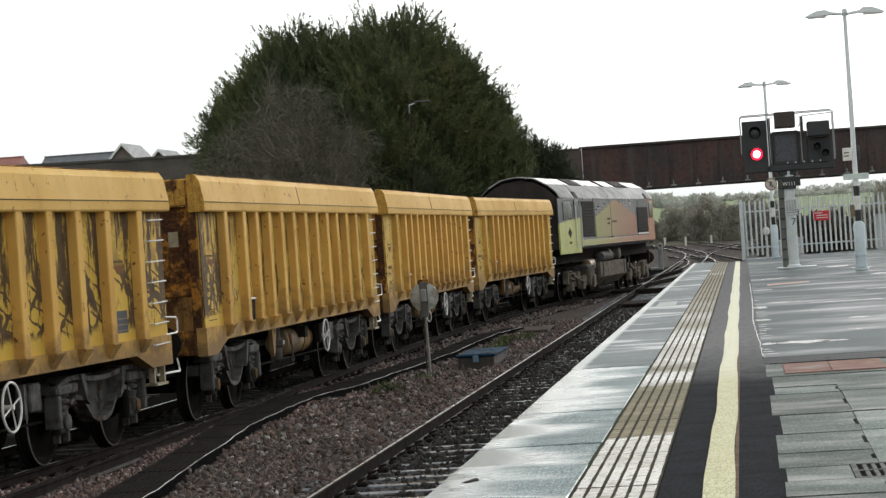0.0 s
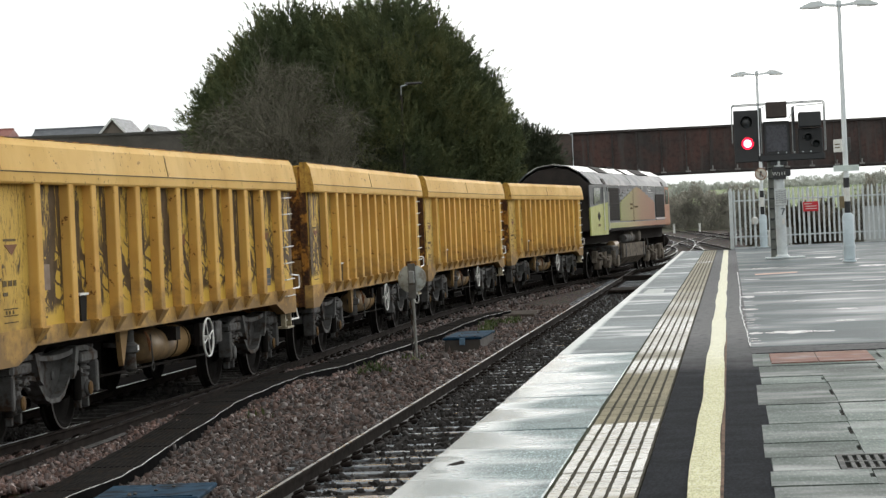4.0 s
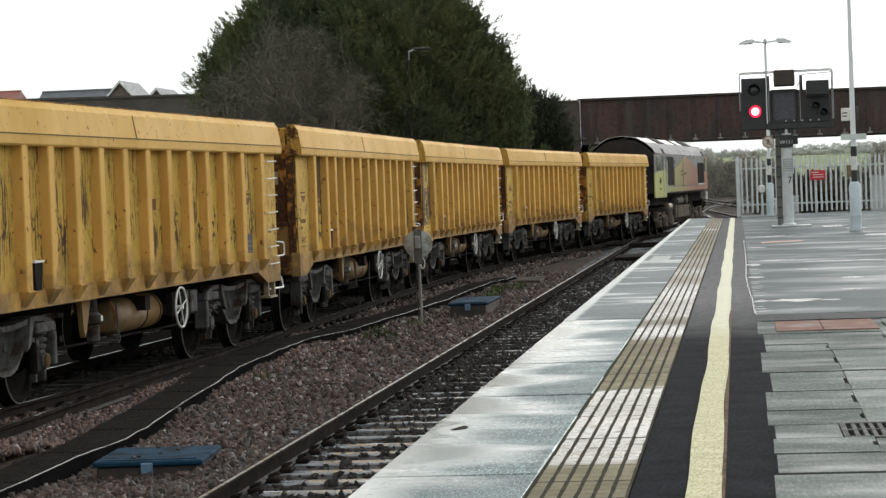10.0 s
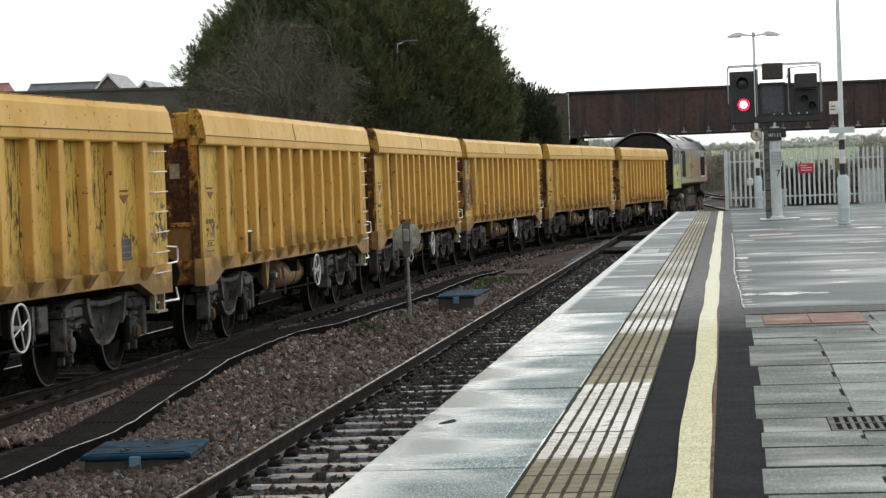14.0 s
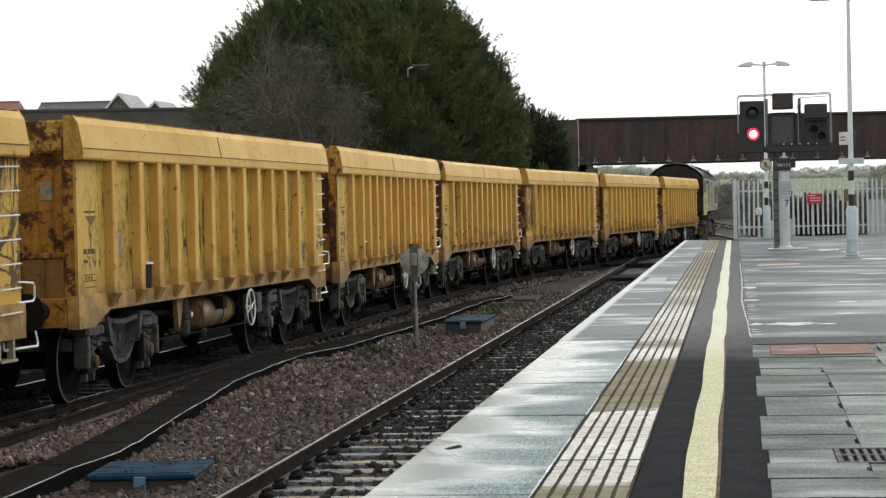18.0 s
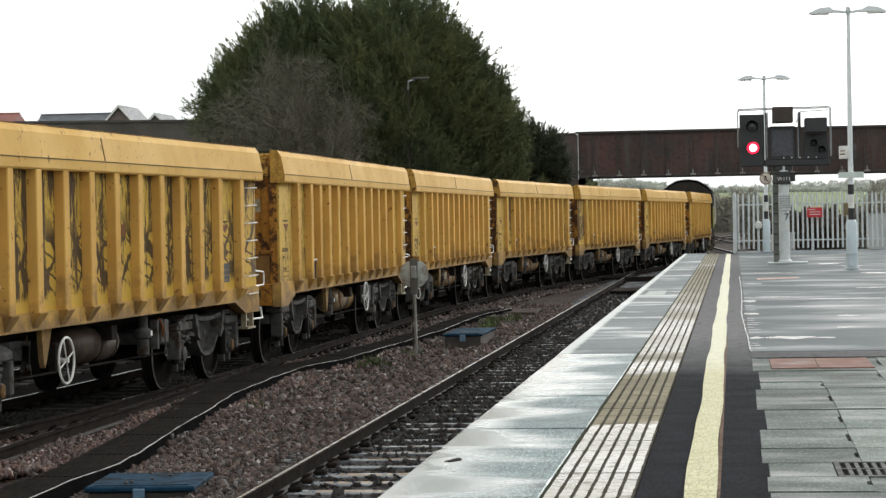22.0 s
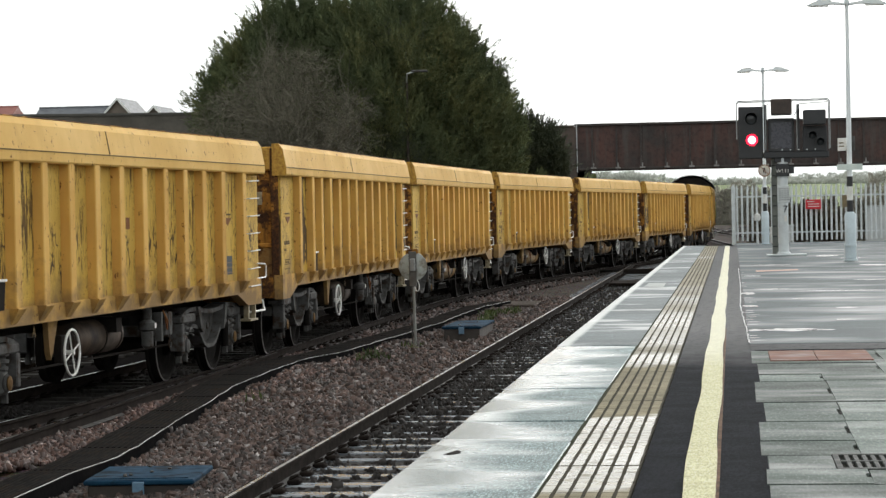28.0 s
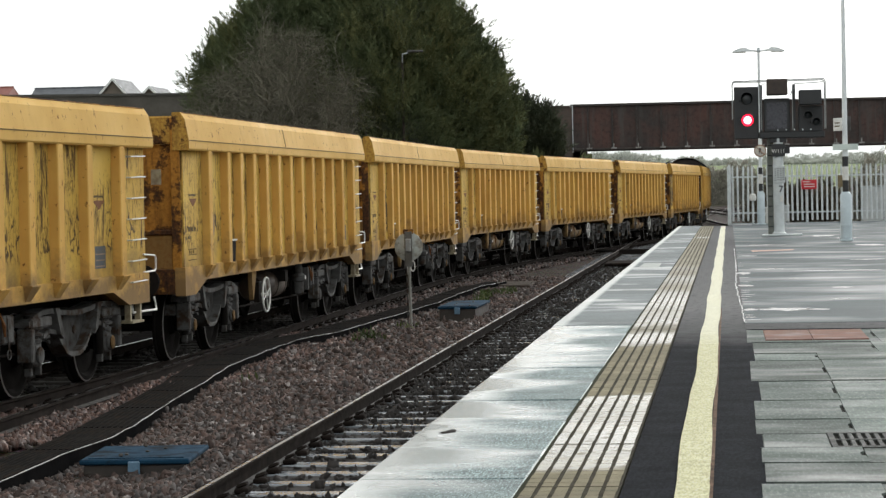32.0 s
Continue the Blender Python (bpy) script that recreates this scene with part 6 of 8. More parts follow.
# ---- rubber-topped cable route that winds between the tracks ----
def make_route():
    r = thing("cable_route", "dark ribbed rubber-topped cable route winding along the ballast", "cable route", kind="structure")
    ys = [10, 14, 18.5, 20.1, 21.1, 22.0, 25.3, 26.0, 29.6, 30.4, 32.8, 34.9, 36.6, 40.3, 43.1, 46.5, 50.1, 54.2, 57.1]
    rx = [-5.5, -5.58, -5.63, -5.64, -5.59, -5.66, -5.98, -6.02, -6.36, -6.38, -6.45, -6.44, -6.16, -5.98, -5.86, -5.72, -5.75, -5.68, -5.35]
    wd = [0.5, 0.5, 0.48, 0.5, 0.55, 0.56, 0.5, 0.52, 0.56, 0.56, 0.6, 0.6, 0.65, 0.6, 0.55, 0.5, 0.5, 0.5, 0.5]
    n = 0
    top, side, edge = Geo(), Geo(), Geo()
    yy = np.arange(10, 57.2, 0.5)
    X, Wd = np.interp(yy, ys, rx), np.interp(yy, ys, wd)
    rnd = random.Random(8)
    zz = [-0.955 + rnd.uniform(-0.008, 0.008) for _ in yy]
    left = [(x - w, y, z) for x, w, y, z in zip(X, Wd, yy, zz)]
    right = [(x, y, z + 0.004) for x, y, z in zip(X, yy, zz)]
    top.ribbon(left, right)
    low = [(x + 0.03, y, -1.16) for x, y in zip(X, yy)]
    side.ribbon(right, low)
    side.ribbon([(x - 0.02, y, -1.16) for (x, y, z) in left], left)
    part("top_mat", top, RUBBER, r, "black rubber walking mat")
    part("side_wall", side, RUBBER_SHADE_JOINT, r, "black side wall, shade in its rubber colour")
    for k in range(9):
        f = (k + 0.6) / 9.6
        a = [(x - w * f - 0.008, y, z + 0.006) for x, w, y, z in zip(X, Wd, yy, zz)]
        b = [(x - w * f + 0.008, y, z + 0.006) for x, w, y, z in zip(X, Wd, yy, zz)]
        c = [(x - w * f, y, z + 0.012) for x, w, y, z in zip(X, Wd, yy, zz)]
        part("mat_rib", Geo().ribbon(a, c).ribbon(c, b), RUBBER, r)
    a = [(x - 0.003, y, z + 0.014) for x, y, z in right]
    b = [(x + 0.004, y, z + 0.011) for x, y, z in right]
    part("white_edge", Geo().ribbon(a, b), EDGEWHITE, r, "thin worn white edge line")
    for i in range(0, len(yy) - 1, 4):
        x, w, y = X[i], Wd[i], yy[i]
        part("mat_joint", Geo().box(x - w, x, y - 0.006, y + 0.006, zz[i] + 0.004, zz[i] + 0.009), RUBBER_SHADE_JOINT, r)


make_route()
# concrete cable trough lid and a dark step near the junction
slab_step = thing("trough_lid", "dark concrete trough lid lying across the cess", "trough lid", pose(-5.1, 57.2, BED_Z))
part("lid_slab", Geo().box(-0.5, 0.4, -1.2, 1.2, 0.0, 0.1, 0.03), plain("earthy_lid", (0.075, 0.06, 0.05), (0.05, 0.042, 0.036), 4, 0.9, spec=0.05), slab_step)
cross = thing("board_crossing", "dark timber board crossing beside the rail", "crossing", pose(-3.0, 70.5, BED_Z))
for i in range(4):
    part("board", Geo().box(-0.62, 0.62, -1.4 + i * 0.7, -0.75 + i * 0.7, 0.1, 0.17, 0.008), RAILSIDE, cross)


# ---- road bridge and its brick wings ----
def brick_material():
    nd = Nodes("dark_brick")
    pos = nd.n("NewGeometry").outputs["Position"]
    sep = nd.n("SeparateXYZ", Vector=pos)
    flat = nd.n("CombineXYZ", X=sep.outputs["X"], Y=sep.outputs["Z"])
    b = nd.n("TexBrick", Vector=flat.outputs[0], Scale=1.0, Color1=(0.115, 0.08, 0.066, 1), Color2=(0.085, 0.066, 0.058, 1), Mortar=(0.10, 0.095, 0.088, 1))
    nd.set(b, "Brick Width", 0.225)
    nd.set(b, "Row Height", 0.075)
    nd.set(b, "Mortar Size", 0.008)
    col = nd.mix(nd.ramp(nd.noise(0.5, pos, 6), (0.4, 0.0), (0.65, 0.8)), b.outputs["Color"], (0.05, 0.05, 0.045))
    return nd.out(col, 0.9, 0.0, 0.2)


def girder_material():
    """Old red-brown paint: sooty clouds, pale bloom and rust runs below the top flange."""
    nd = Nodes("girder_rust")
    pos = nd.n("NewGeometry").outputs["Position"]
    cloud, grain = nd.noise(0.55, pos, 6, 0.62), nd.noise(5.0, pos, 6, 0.65)
    col = nd.mix(nd.ramp(cloud, (0.36, 0.0), (0.62, 1.0)), (0.108, 0.062, 0.054), (0.058, 0.052, 0.050))
    col = nd.mix(nd.ramp(grain, (0.48, 0.0), (0.70, 0.7)), col, (0.040, 0.030, 0.027))
    runs = nd.noise(1.0, nd.coord((3.2, 3.2, 0.28)), 6, 0.65)
    col = nd.mix(nd.ramp(runs, (0.50, 0.0), (0.66, 0.75)), col, (0.088, 0.082, 0.078))
    col = nd.mix(nd.ramp(nd.noise(1.4, pos, 7, 0.7), (0.58, 0.0), (0.72, 0.5)), col, (0.105, 0.050, 0.036))
    nd.bump(grain, 0.3, 0.01)
    return nd.out(col, 0.85, 0.0, 0.08)


GIRDER = girder_material()
GIRDTOP = plain("girder_flange", (0.055, 0.042, 0.038), (0.035, 0.03, 0.028), 1.2, 0.7)
BRICKS = brick_material()
BY = 125.0
br = thing("road_bridge", "dark red-brown riveted plate-girder road bridge over the tracks", "bridge", kind="structure")
part("girder_web", Geo().box(-8.14, 26, BY, BY + 0.06, 3.42, 5.66), GIRDER, br, "rust-red girder web")
part("top_flange", Geo().box(-8.2, 26, BY - 0.12, BY + 0.3, 5.64, 5.76, 0.01), GIRDTOP, br)
part("bottom_flange", Geo().box(-8.14, 26, BY - 0.24, BY + 0.3, 3.32, 3.43, 0.01), GIRDTOP, br)
stiff = Geo().prism([(-0.24, 3.43), (-0.20, 3.43), (-0.07, 3.9), (-0.07, 5.64), (0.0, 5.64), (0.0, 3.43)], "x", -0.04, 0.04).mesh("stiffener", GIRDTOP)
lug = Geo().box(-0.14, 0.14, -0.36, -0.24, 3.36, 3.45, 0.01).box(-0.03, 0.03, -0.33, -0.27, 3.45, 3.66).mesh("drip_lug", plain("lug_grey", (0.30, 0.30, 0.29), (0.16, 0.15, 0.14), 4, 0.7))
for i in range(25):
    x = -7.28 + i * 1.285
    part("stiffener", stiff, None, br, "", pose(x, BY, 0))
    part("drip_lug", lug, None, br, "", pose(x + 0.08, BY, 0))
part("deck", Geo().box(-8.14, 26, BY + 0.1, BY + 9.0, 3.5, 4.2), GIRDTOP, br, "bridge deck")
part("far_girder", Geo().box(-8.14, 26, BY + 9.0, BY + 9.1, 3.4, 5.6), GIRDER, br)
part("bearing_block", Geo().box(-8.1, -7.35, BY - 0.1, BY + 0.5, 2.9, 3.318, 0.02), GIRDTOP, br, "dark bearing block")
part("drain_pipe", Geo().tube([(-8.06, BY - 0.32, 3.2), (-8.06, BY - 0.32, 5.70)], 0.020, 8), GREYPAINT, br, "pale drain pipe")
ab = thing("bridge_abutment", "dark sooty brick abutment beside the bridge", "abutment", kind="structure")
part("pier", Geo().box(-9.9, -7.6, BY - 0.1, BY + 9.2, -1.5, 3.25), BRICKS, ab)
part("pilaster", Geo().box(-9.9, -8.145, BY - 0.12, BY + 0.6, -1.5, 5.60), BRICKS, ab)
part("pilaster_cap", Geo().box(-10.0, -8.21, BY - 0.2, BY + 0.7, 5.60, 5.70, 0.02), BRICKS, ab)
part("right_pier", Geo().box(13.5, 16, BY - 0.1, BY + 9.2, -1.5, 3.25), BRICKS, ab)
wl_ = thing("parapet_wall", "long dark stone parapet wall along the road embankment", "wall", kind="structure")
WALL_LINE = [(-9.9, BY, 5.6), (-18.0, BY - 2, 6.2), (-27.5, 119.0, 6.60), (-36.0, 116.0, 6.58), (-75.0, 104.0, 6.6)]


def wall_run(off0, off1, z_low, dz):
    """A band that follows the wall's top line, between two offsets from its face."""
    n = len(WALL_LINE)
    vs = [(x, y + o, z_low if low else z + dz) for o in (off0, off1) for low in (True, False) for x, y, z in WALL_LINE]
    if z_low is None:
        vs = [(x, y + o, z + (dz - 0.12 if low else dz)) for o in (off0, off1) for low in (True, False) for x, y, z in WALL_LINE]
    fs = []
    for i in range(n - 1):
        for a, c in ((0, 1), (1, 3), (3, 2), (2, 0)):
            fs.append((a * n + i, a * n + i + 1, c * n + i + 1, c * n + i))
    fs += [(0, n, 3 * n, 2 * n), (n - 1, 2 * n - 1, 4 * n - 1, 3 * n - 1)]
    return Geo().add(vs, fs)


part("wall_face", wall_run(0.0, 0.45, -1.5, -0.10), plain("soot_stone", (0.125, 0.113, 0.098), (0.085, 0.078, 0.068), 0.8, 0.9, spec=0.1), wl_)
part("coping_course", wall_run(-0.08, 0.53, None, 0.02), plain("soot_coping", (0.11, 0.104, 0.094), (0.075, 0.072, 0.066), 2, 0.9, spec=0.1), wl_)


# ---- foliage ----
def leaf_material(name, c1, c2, c3):
    nd = Nodes(name)
    r = nd.n("NewGeometry").outputs["Random Per Island"]
    pos = nd.n("NewGeometry").outputs["Position"]
    col = nd.ramp(r, (0.0, c1), (0.55, c2), (1.0, c3))
    col = nd.mix(nd.ramp(nd.noise(0.35, pos, 4), (0.42, 0.0), (0.62, 0.85)), col, tuple(0.6 * a for a in c1))
    return nd.out(col, 0.65, 0.0, 0.25)


YEW = leaf_material("yew_leaves", (0.112, 0.134, 0.062), (0.150, 0.174, 0.076), (0.205, 0.215, 0.095))


def plume_material():
    """Yew needles: dark green that shifts to olive from branch to branch."""
    nd = Nodes("yew_plumes")
    pos = nd.n("NewGeometry").outputs["Position"]
    r = nd.n("NewGeometry").outputs["Random Per Island"]
    mp = nd.n("Mapping", Vector=pos)
    mp.inputs["Scale"].default_value = (1.5, 1.5, 0.8)
    branch, bough = nd.noise(1.0, mp.outputs["Vector"], 3), nd.noise(0.28, pos, 3)
    col = nd.mix(nd.ramp(branch, (0.38, 0.0), (0.64, 1.0)), (0.106, 0.131, 0.064), (0.190, 0.192, 0.084))
    col = nd.mix(nd.ramp(bough, (0.42, 0.0), (0.60, 0.8)), col, (0.088, 0.112, 0.060))
    tone = nd.math("ADD", nd.math("MULTIPLY", r, 0.14), 0.93)
    col = nd.mix(1.0, col, nd.n("CombineColor", Red=tone, Green=tone, Blue=tone).outputs[0], "MULTIPLY")
    return nd.out(col, 0.75, 0.0, 0.12)


PLUME = plume_material()
# Deeper green: shade inside the crowns put into colour; also one dark bush.
YEW_DEEP = leaf_material("yew_deep", (0.066, 0.078, 0.050), (0.086, 0.100, 0.060), (0.108, 0.118, 0.070))
# Hedge tones are raised to put some distance haze into the bushes.
HEDGE = leaf_material("hedge_leaves", (0.29, 0.275, 0.235), (0.35, 0.33, 0.28), (0.42, 0.39, 0.325))
# Haze of distance is put into this pale, nearly even wood colour.
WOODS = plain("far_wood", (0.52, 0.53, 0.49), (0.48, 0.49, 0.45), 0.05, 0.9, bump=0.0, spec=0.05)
SCRUB = leaf_material("fence_scrub", (0.10, 0.088, 0.068), (0.15, 0.128, 0.094), (0.21, 0.175, 0.125))
TWIG = plain("bare_twigs", (0.212, 0.194, 0.150), (0.118, 0.108, 0.083), 2, 0.9, spec=0.1)
BARK = plain("dark_bark", (0.05, 0.036, 0.028), (0.03, 0.024, 0.02), 3, 0.9)


def backlit(mat, share):
    """Lets light through thin leaves and twigs: part of the shading is translucent."""
    t = mat.node_tree
    out = [q for q in t.nodes if q.type == "OUTPUT_MATERIAL"][0]
    link = out.inputs["Surface"].links[0]
    bs = link.from_node
    tr, mx = t.nodes.new("ShaderNodeBsdfTranslucent"), t.nodes.new("ShaderNodeMixShader")
    t.links.new(bs.inputs["Base Color"].links[0].from_socket, tr.inputs["Color"])
    mx.inputs["Fac"].default_value = share
    t.links.new(bs.outputs[0], mx.inputs[1])
    t.links.new(tr.outputs[0], mx.inputs[2])
    t.links.new(mx.outputs[0], out.inputs["Surface"])


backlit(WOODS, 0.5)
backlit(HEDGE, 0.4)


def needles(points, dirs, size, rng, narrow):
    """Thin pointed needles, one flat blade at each point along dirs."""
    n = len(points)
    d = dirs + rng.normal(0, 0.34, (n, 3))
    d /= np.linalg.norm(d, axis=1)[:, None] + 1e-9
    s = np.cross(d, rng.normal(0, 1, (n, 3)))
    s /= np.linalg.norm(s, axis=1)[:, None] + 1e-9
    L = (size * rng.uniform(0.6, 1.4, n))[:, None]
    q = np.stack([points - d * L * 0.4 + s * L * narrow, points + d * L * 0.8, points - d * L * 0.4 - s * L * narrow], 1)
    return q.reshape(-1, 3), np.arange(3 * n).reshape(n, 3)


def sprays(points, dirs, size, rng, per=3, narrow=0.28):
    """Pointed leafy sprays: narrow crossing blades at each point, along dirs."""
    n = len(points)
    V, F = [], []
    for k in range(per):
        d = dirs + rng.normal(0, 0.38, (n, 3))
        d /= np.linalg.norm(d, axis=1)[:, None] + 1e-9
        s = np.cross(d, rng.normal(0, 1, (n, 3)))
        s /= np.linalg.norm(s, axis=1)[:, None] + 1e-9
        L = (size * rng.uniform(0.6, 1.3, n))[:, None]
        base = points + rng.normal(0, size * 0.25, (n, 3))
        q = np.stack([base - d * L * 0.35, base + s * L * narrow, base + d * L * 0.75, base - s * L * narrow], 1)
        off = len(V) * 4 * n
        V.append(q.reshape(-1, 3))
        F.append(np.arange(4 * n).reshape(n, 4) + off)
    return np.concatenate(V), np.concatenate(F)


def lumpy(c, r, rng, n=2, rough=0.25):
    """A rough dark inner mass."""
    bm = bmesh.new()
    bmesh.ops.create_icosphere(bm, subdivisions=n, radius=1)
    for v in bm.verts:
        k = 1 + rough * noise.noise(v.co * 2.3 + Vector(c))
        v.co = Vector((v.co.x * r[0] * k + c[0], v.co.y * r[1] * k + c[1], v.co.z * r[2] * k + c[2]))
    me = bpy.data.meshes.new("inner")
    bm.to_mesh(me)
    bm.free()
    vs = [tuple(v.co) for v in me.vertices]
    fs = [tuple(p.vertices) for p in me.polygons]
    bpy.data.meshes.remove(me)
    return vs, fs


def make_yew():
    rng = np.random.default_rng(5)
    t = thing("yew_tree", "large dense dark green yew tree with a feathery outline", "tree")
    zb = 0.4
    g = Geo()
    for x, y, lean in ((-15.0, 98, 0.3), (-14.1, 98.5, -0.2), (-13.2, 97.5, 0.4)):
        g.tube([(x, y, zb - 1.5), (x + lean * 0.5, y, zb + 2), (x + lean * 1.5, y, zb + 6), (x + lean * 2, y, zb + 8.5)], [0.5, 0.42, 0.25, 0.08], 8)
    part("trunk", g, BARK, t, "several dark stems")
    # lobes: centre x, height, half widths
    lobes = [(-14.6, 4.2, 5.6, 5.0), (-13.6, 7.0, 3.4, 3.7), (-18.2, 5.8, 3.0, 3.5), (-19.6, 4.6, 2.3, 3.3), (-11.1, 4.9, 2.2, 3.1), (-18.0, 8.2, 1.7, 2.2), (-15.6, 8.0, 1.2, 1.7), (-12.1, 7.0, 1.8, 2.1), (-10.2, 3.6, 1.2, 2.6), (-20.9, 5.4, 1.1, 1.9), (-19.6, 7.0, 1.3, 1.8), (-16.3, 8.2, 1.0, 1.6)]
    limb, inner = Geo(), Geo()
    roots, ways, lengths = [], [], []
    for cx, cz, rx, rz in lobes:
        limb.tube([(-14.2, 98, zb + 1.5), ((cx - 14.2) / 2, 98, (zb + cz) / 2 + 0.6), (cx, 98, cz)], [0.22, 0.14, 0.05], 6)
        n = int(760 * rx * rz / 9) + 260
        u = rng.normal(0, 1, (n, 3))
        u /= np.linalg.norm(u, axis=1)[:, None]
        u[:, 1] = -np.abs(u[:, 1]) * np.where(rng.random(n) < 0.85, 1, -1)
        rad = rng.uniform(0.60, 0.82, n) + 0.15 * np.sin(u[:, 0] * 9 + u[:, 2] * 7 + cx)
        at = u * rad[:, None] * np.array([rx, min(rx, 4.0), rz]) + np.array([cx, 98, cz])
        ok = at[:, 2] > -0.4
        roots.append(at[ok])
        ways.append((u * np.array([0.9, 0.9, 0.5]) + np.array([0, 0, 0.75]) + rng.normal(0, 0.22, (n, 3)))[ok])
        lengths.append(rng.uniform(0.7, 1.6, ok.sum()))
        inner.add(*lumpy((cx, 98, cz), (rx * 0.7, min(rx, 4.0) * 0.7, rz * 0.72), rng, 3))
    # leading shoots that break the outline
    tips = [(-22.0, 6.1), (-21.7, 6.9), (-21.5, 7.7), (-21.0, 8.5), (-20.5, 8.9), (-19.9, 9.4), (-19.4, 9.9), (-18.9, 10.3), (-18.2, 10.6), (-17.5, 10.85), (-16.8, 10.6), (-15.8, 10.2), (-15.3, 10.7), (-14.6, 11.0), (-14.0, 11.1), (-13.4, 11.2), (-12.8, 11.0), (-12.5, 10.3), (-12.0, 9.9), (-11.4, 9.5), (-10.9, 8.9), (-10.4, 8.4), (-9.9, 7.7), (-9.5, 7.2), (-9.2, 6.4), (-8.9, 5.9), (-8.7, 5.1)]
    for sx, sz in tips:
        lean = 0.055 * (sx + 14.8)
        for dx in (-0.25, 0.0, 0.22):
            top = sz - abs(dx) * 1.6 + rng.uniform(-0.3, 0.05)
            n = 13
            h = np.linspace(0, 1, n)
            roots.append(np.stack([sx + dx - lean * 1.4 * (1 - h), 97.6 + rng.normal(0, 0.3, n), top - 2.2 + 1.85 * h], 1))
            ways.append(np.stack([rng.normal(0, 0.55, n) * (1.1 - h) + lean, rng.normal(0, 0.4, n), np.ones(n)], 1))
            lengths.append(0.95 - 0.40 * h)
    roots, ways, lengths = np.concatenate(roots), np.concatenate(ways), np.concatenate(lengths)
    ways /= np.linalg.norm(ways, axis=1)[:, None]
    part("limbs", limb, BARK, t)
    part("inner_crown", inner, YEW_DEEP, t, "inner foliage, crown shade in its darker green")
    part("crown", plumes(roots, ways, lengths, 72, 0.128, rng, PLUME), None, t, "feathery dark green sprays")


def plumes(roots, ways, lengths, k, size, rng, mat):
    """Plumes: needles on side shoots that fan out from leaning stalks."""
    P, Dd = [], []
    for _ in range(k):
        h = rng.uniform(0.0, 1.0, len(roots))
        side = rng.normal(0, 1, (len(roots), 3)) * (0.15 * lengths * (1.08 - h))[:, None]
        P.append(roots + ways * (lengths * h)[:, None] + side)
        Dd.append(ways + side * 2.2 / lengths[:, None])
    V, F = needles(np.concatenate(P), np.concatenate(Dd), size, rng, 0.14)
    return raw_mesh("crown", V, F, mat)


make_yew()


def conifer_bush(label, lobes, y, seed):
    """A low dark conifer on rounded lobes: centre x, height, half width, half height."""
    rng = np.random.default_rng(seed)
    t = thing("conifer_bush", label, "bush")
    roots, ways, lengths, inner, stem = [], [], [], Geo(), Geo()
    for cx, cz, rx, rz in lobes:
        stem.tube([(cx, y, -1.4), (cx, y, cz)], [0.10, 0.04], 6)
        inner.add(*lumpy((cx, y, cz), (rx * 0.66, rx * 0.6, rz * 0.7), rng, 3))
        n = int(190 * rx * rz) + 120
        u = rng.normal(0, 1, (n, 3))
        u /= np.linalg.norm(u, axis=1)[:, None]
        u[:, 1] = -np.abs(u[:, 1])
        rad = rng.uniform(0.55, 0.82, n) + 0.12 * np.sin(u[:, 0] * 9 + cx * 5)
        roots.append(u * rad[:, None] * np.array([rx, rx, rz]) + np.array([cx, y, cz]))
        ways.append(u * 0.7 + np.array([0, 0, 0.7]) + rng.normal(0, 0.3, (n, 3)))
        lengths.append(rng.uniform(0.4, 0.95, n))
    roots, ways, lengths = np.concatenate(roots), np.concatenate(ways), np.concatenate(lengths)
    ways /= np.linalg.norm(ways, axis=1)[:, None]
    part("stems", stem, BARK, t)
    part("inner_crown", inner, YEW_DEEP, t, "inner foliage, crown shade in its darker green")
    part("crown", plumes(roots, ways, lengths, 40, 0.13, rng, YEW_DEEP), None, t, "dark feathery sprays")


conifer_bush("dark green conifer bush between the yew and the bridge", [(-9.5, 3.5, 1.2, 1.9), (-8.75, 3.6, 0.8, 1.8), (-9.3, 1.2, 1.5, 2.0), (-8.25, 3.4, 0.7, 1.7), (-7.8, 3.0, 0.55, 1.75), (-8.1, 0.9, 0.8, 1.8)], 104.0, 91)


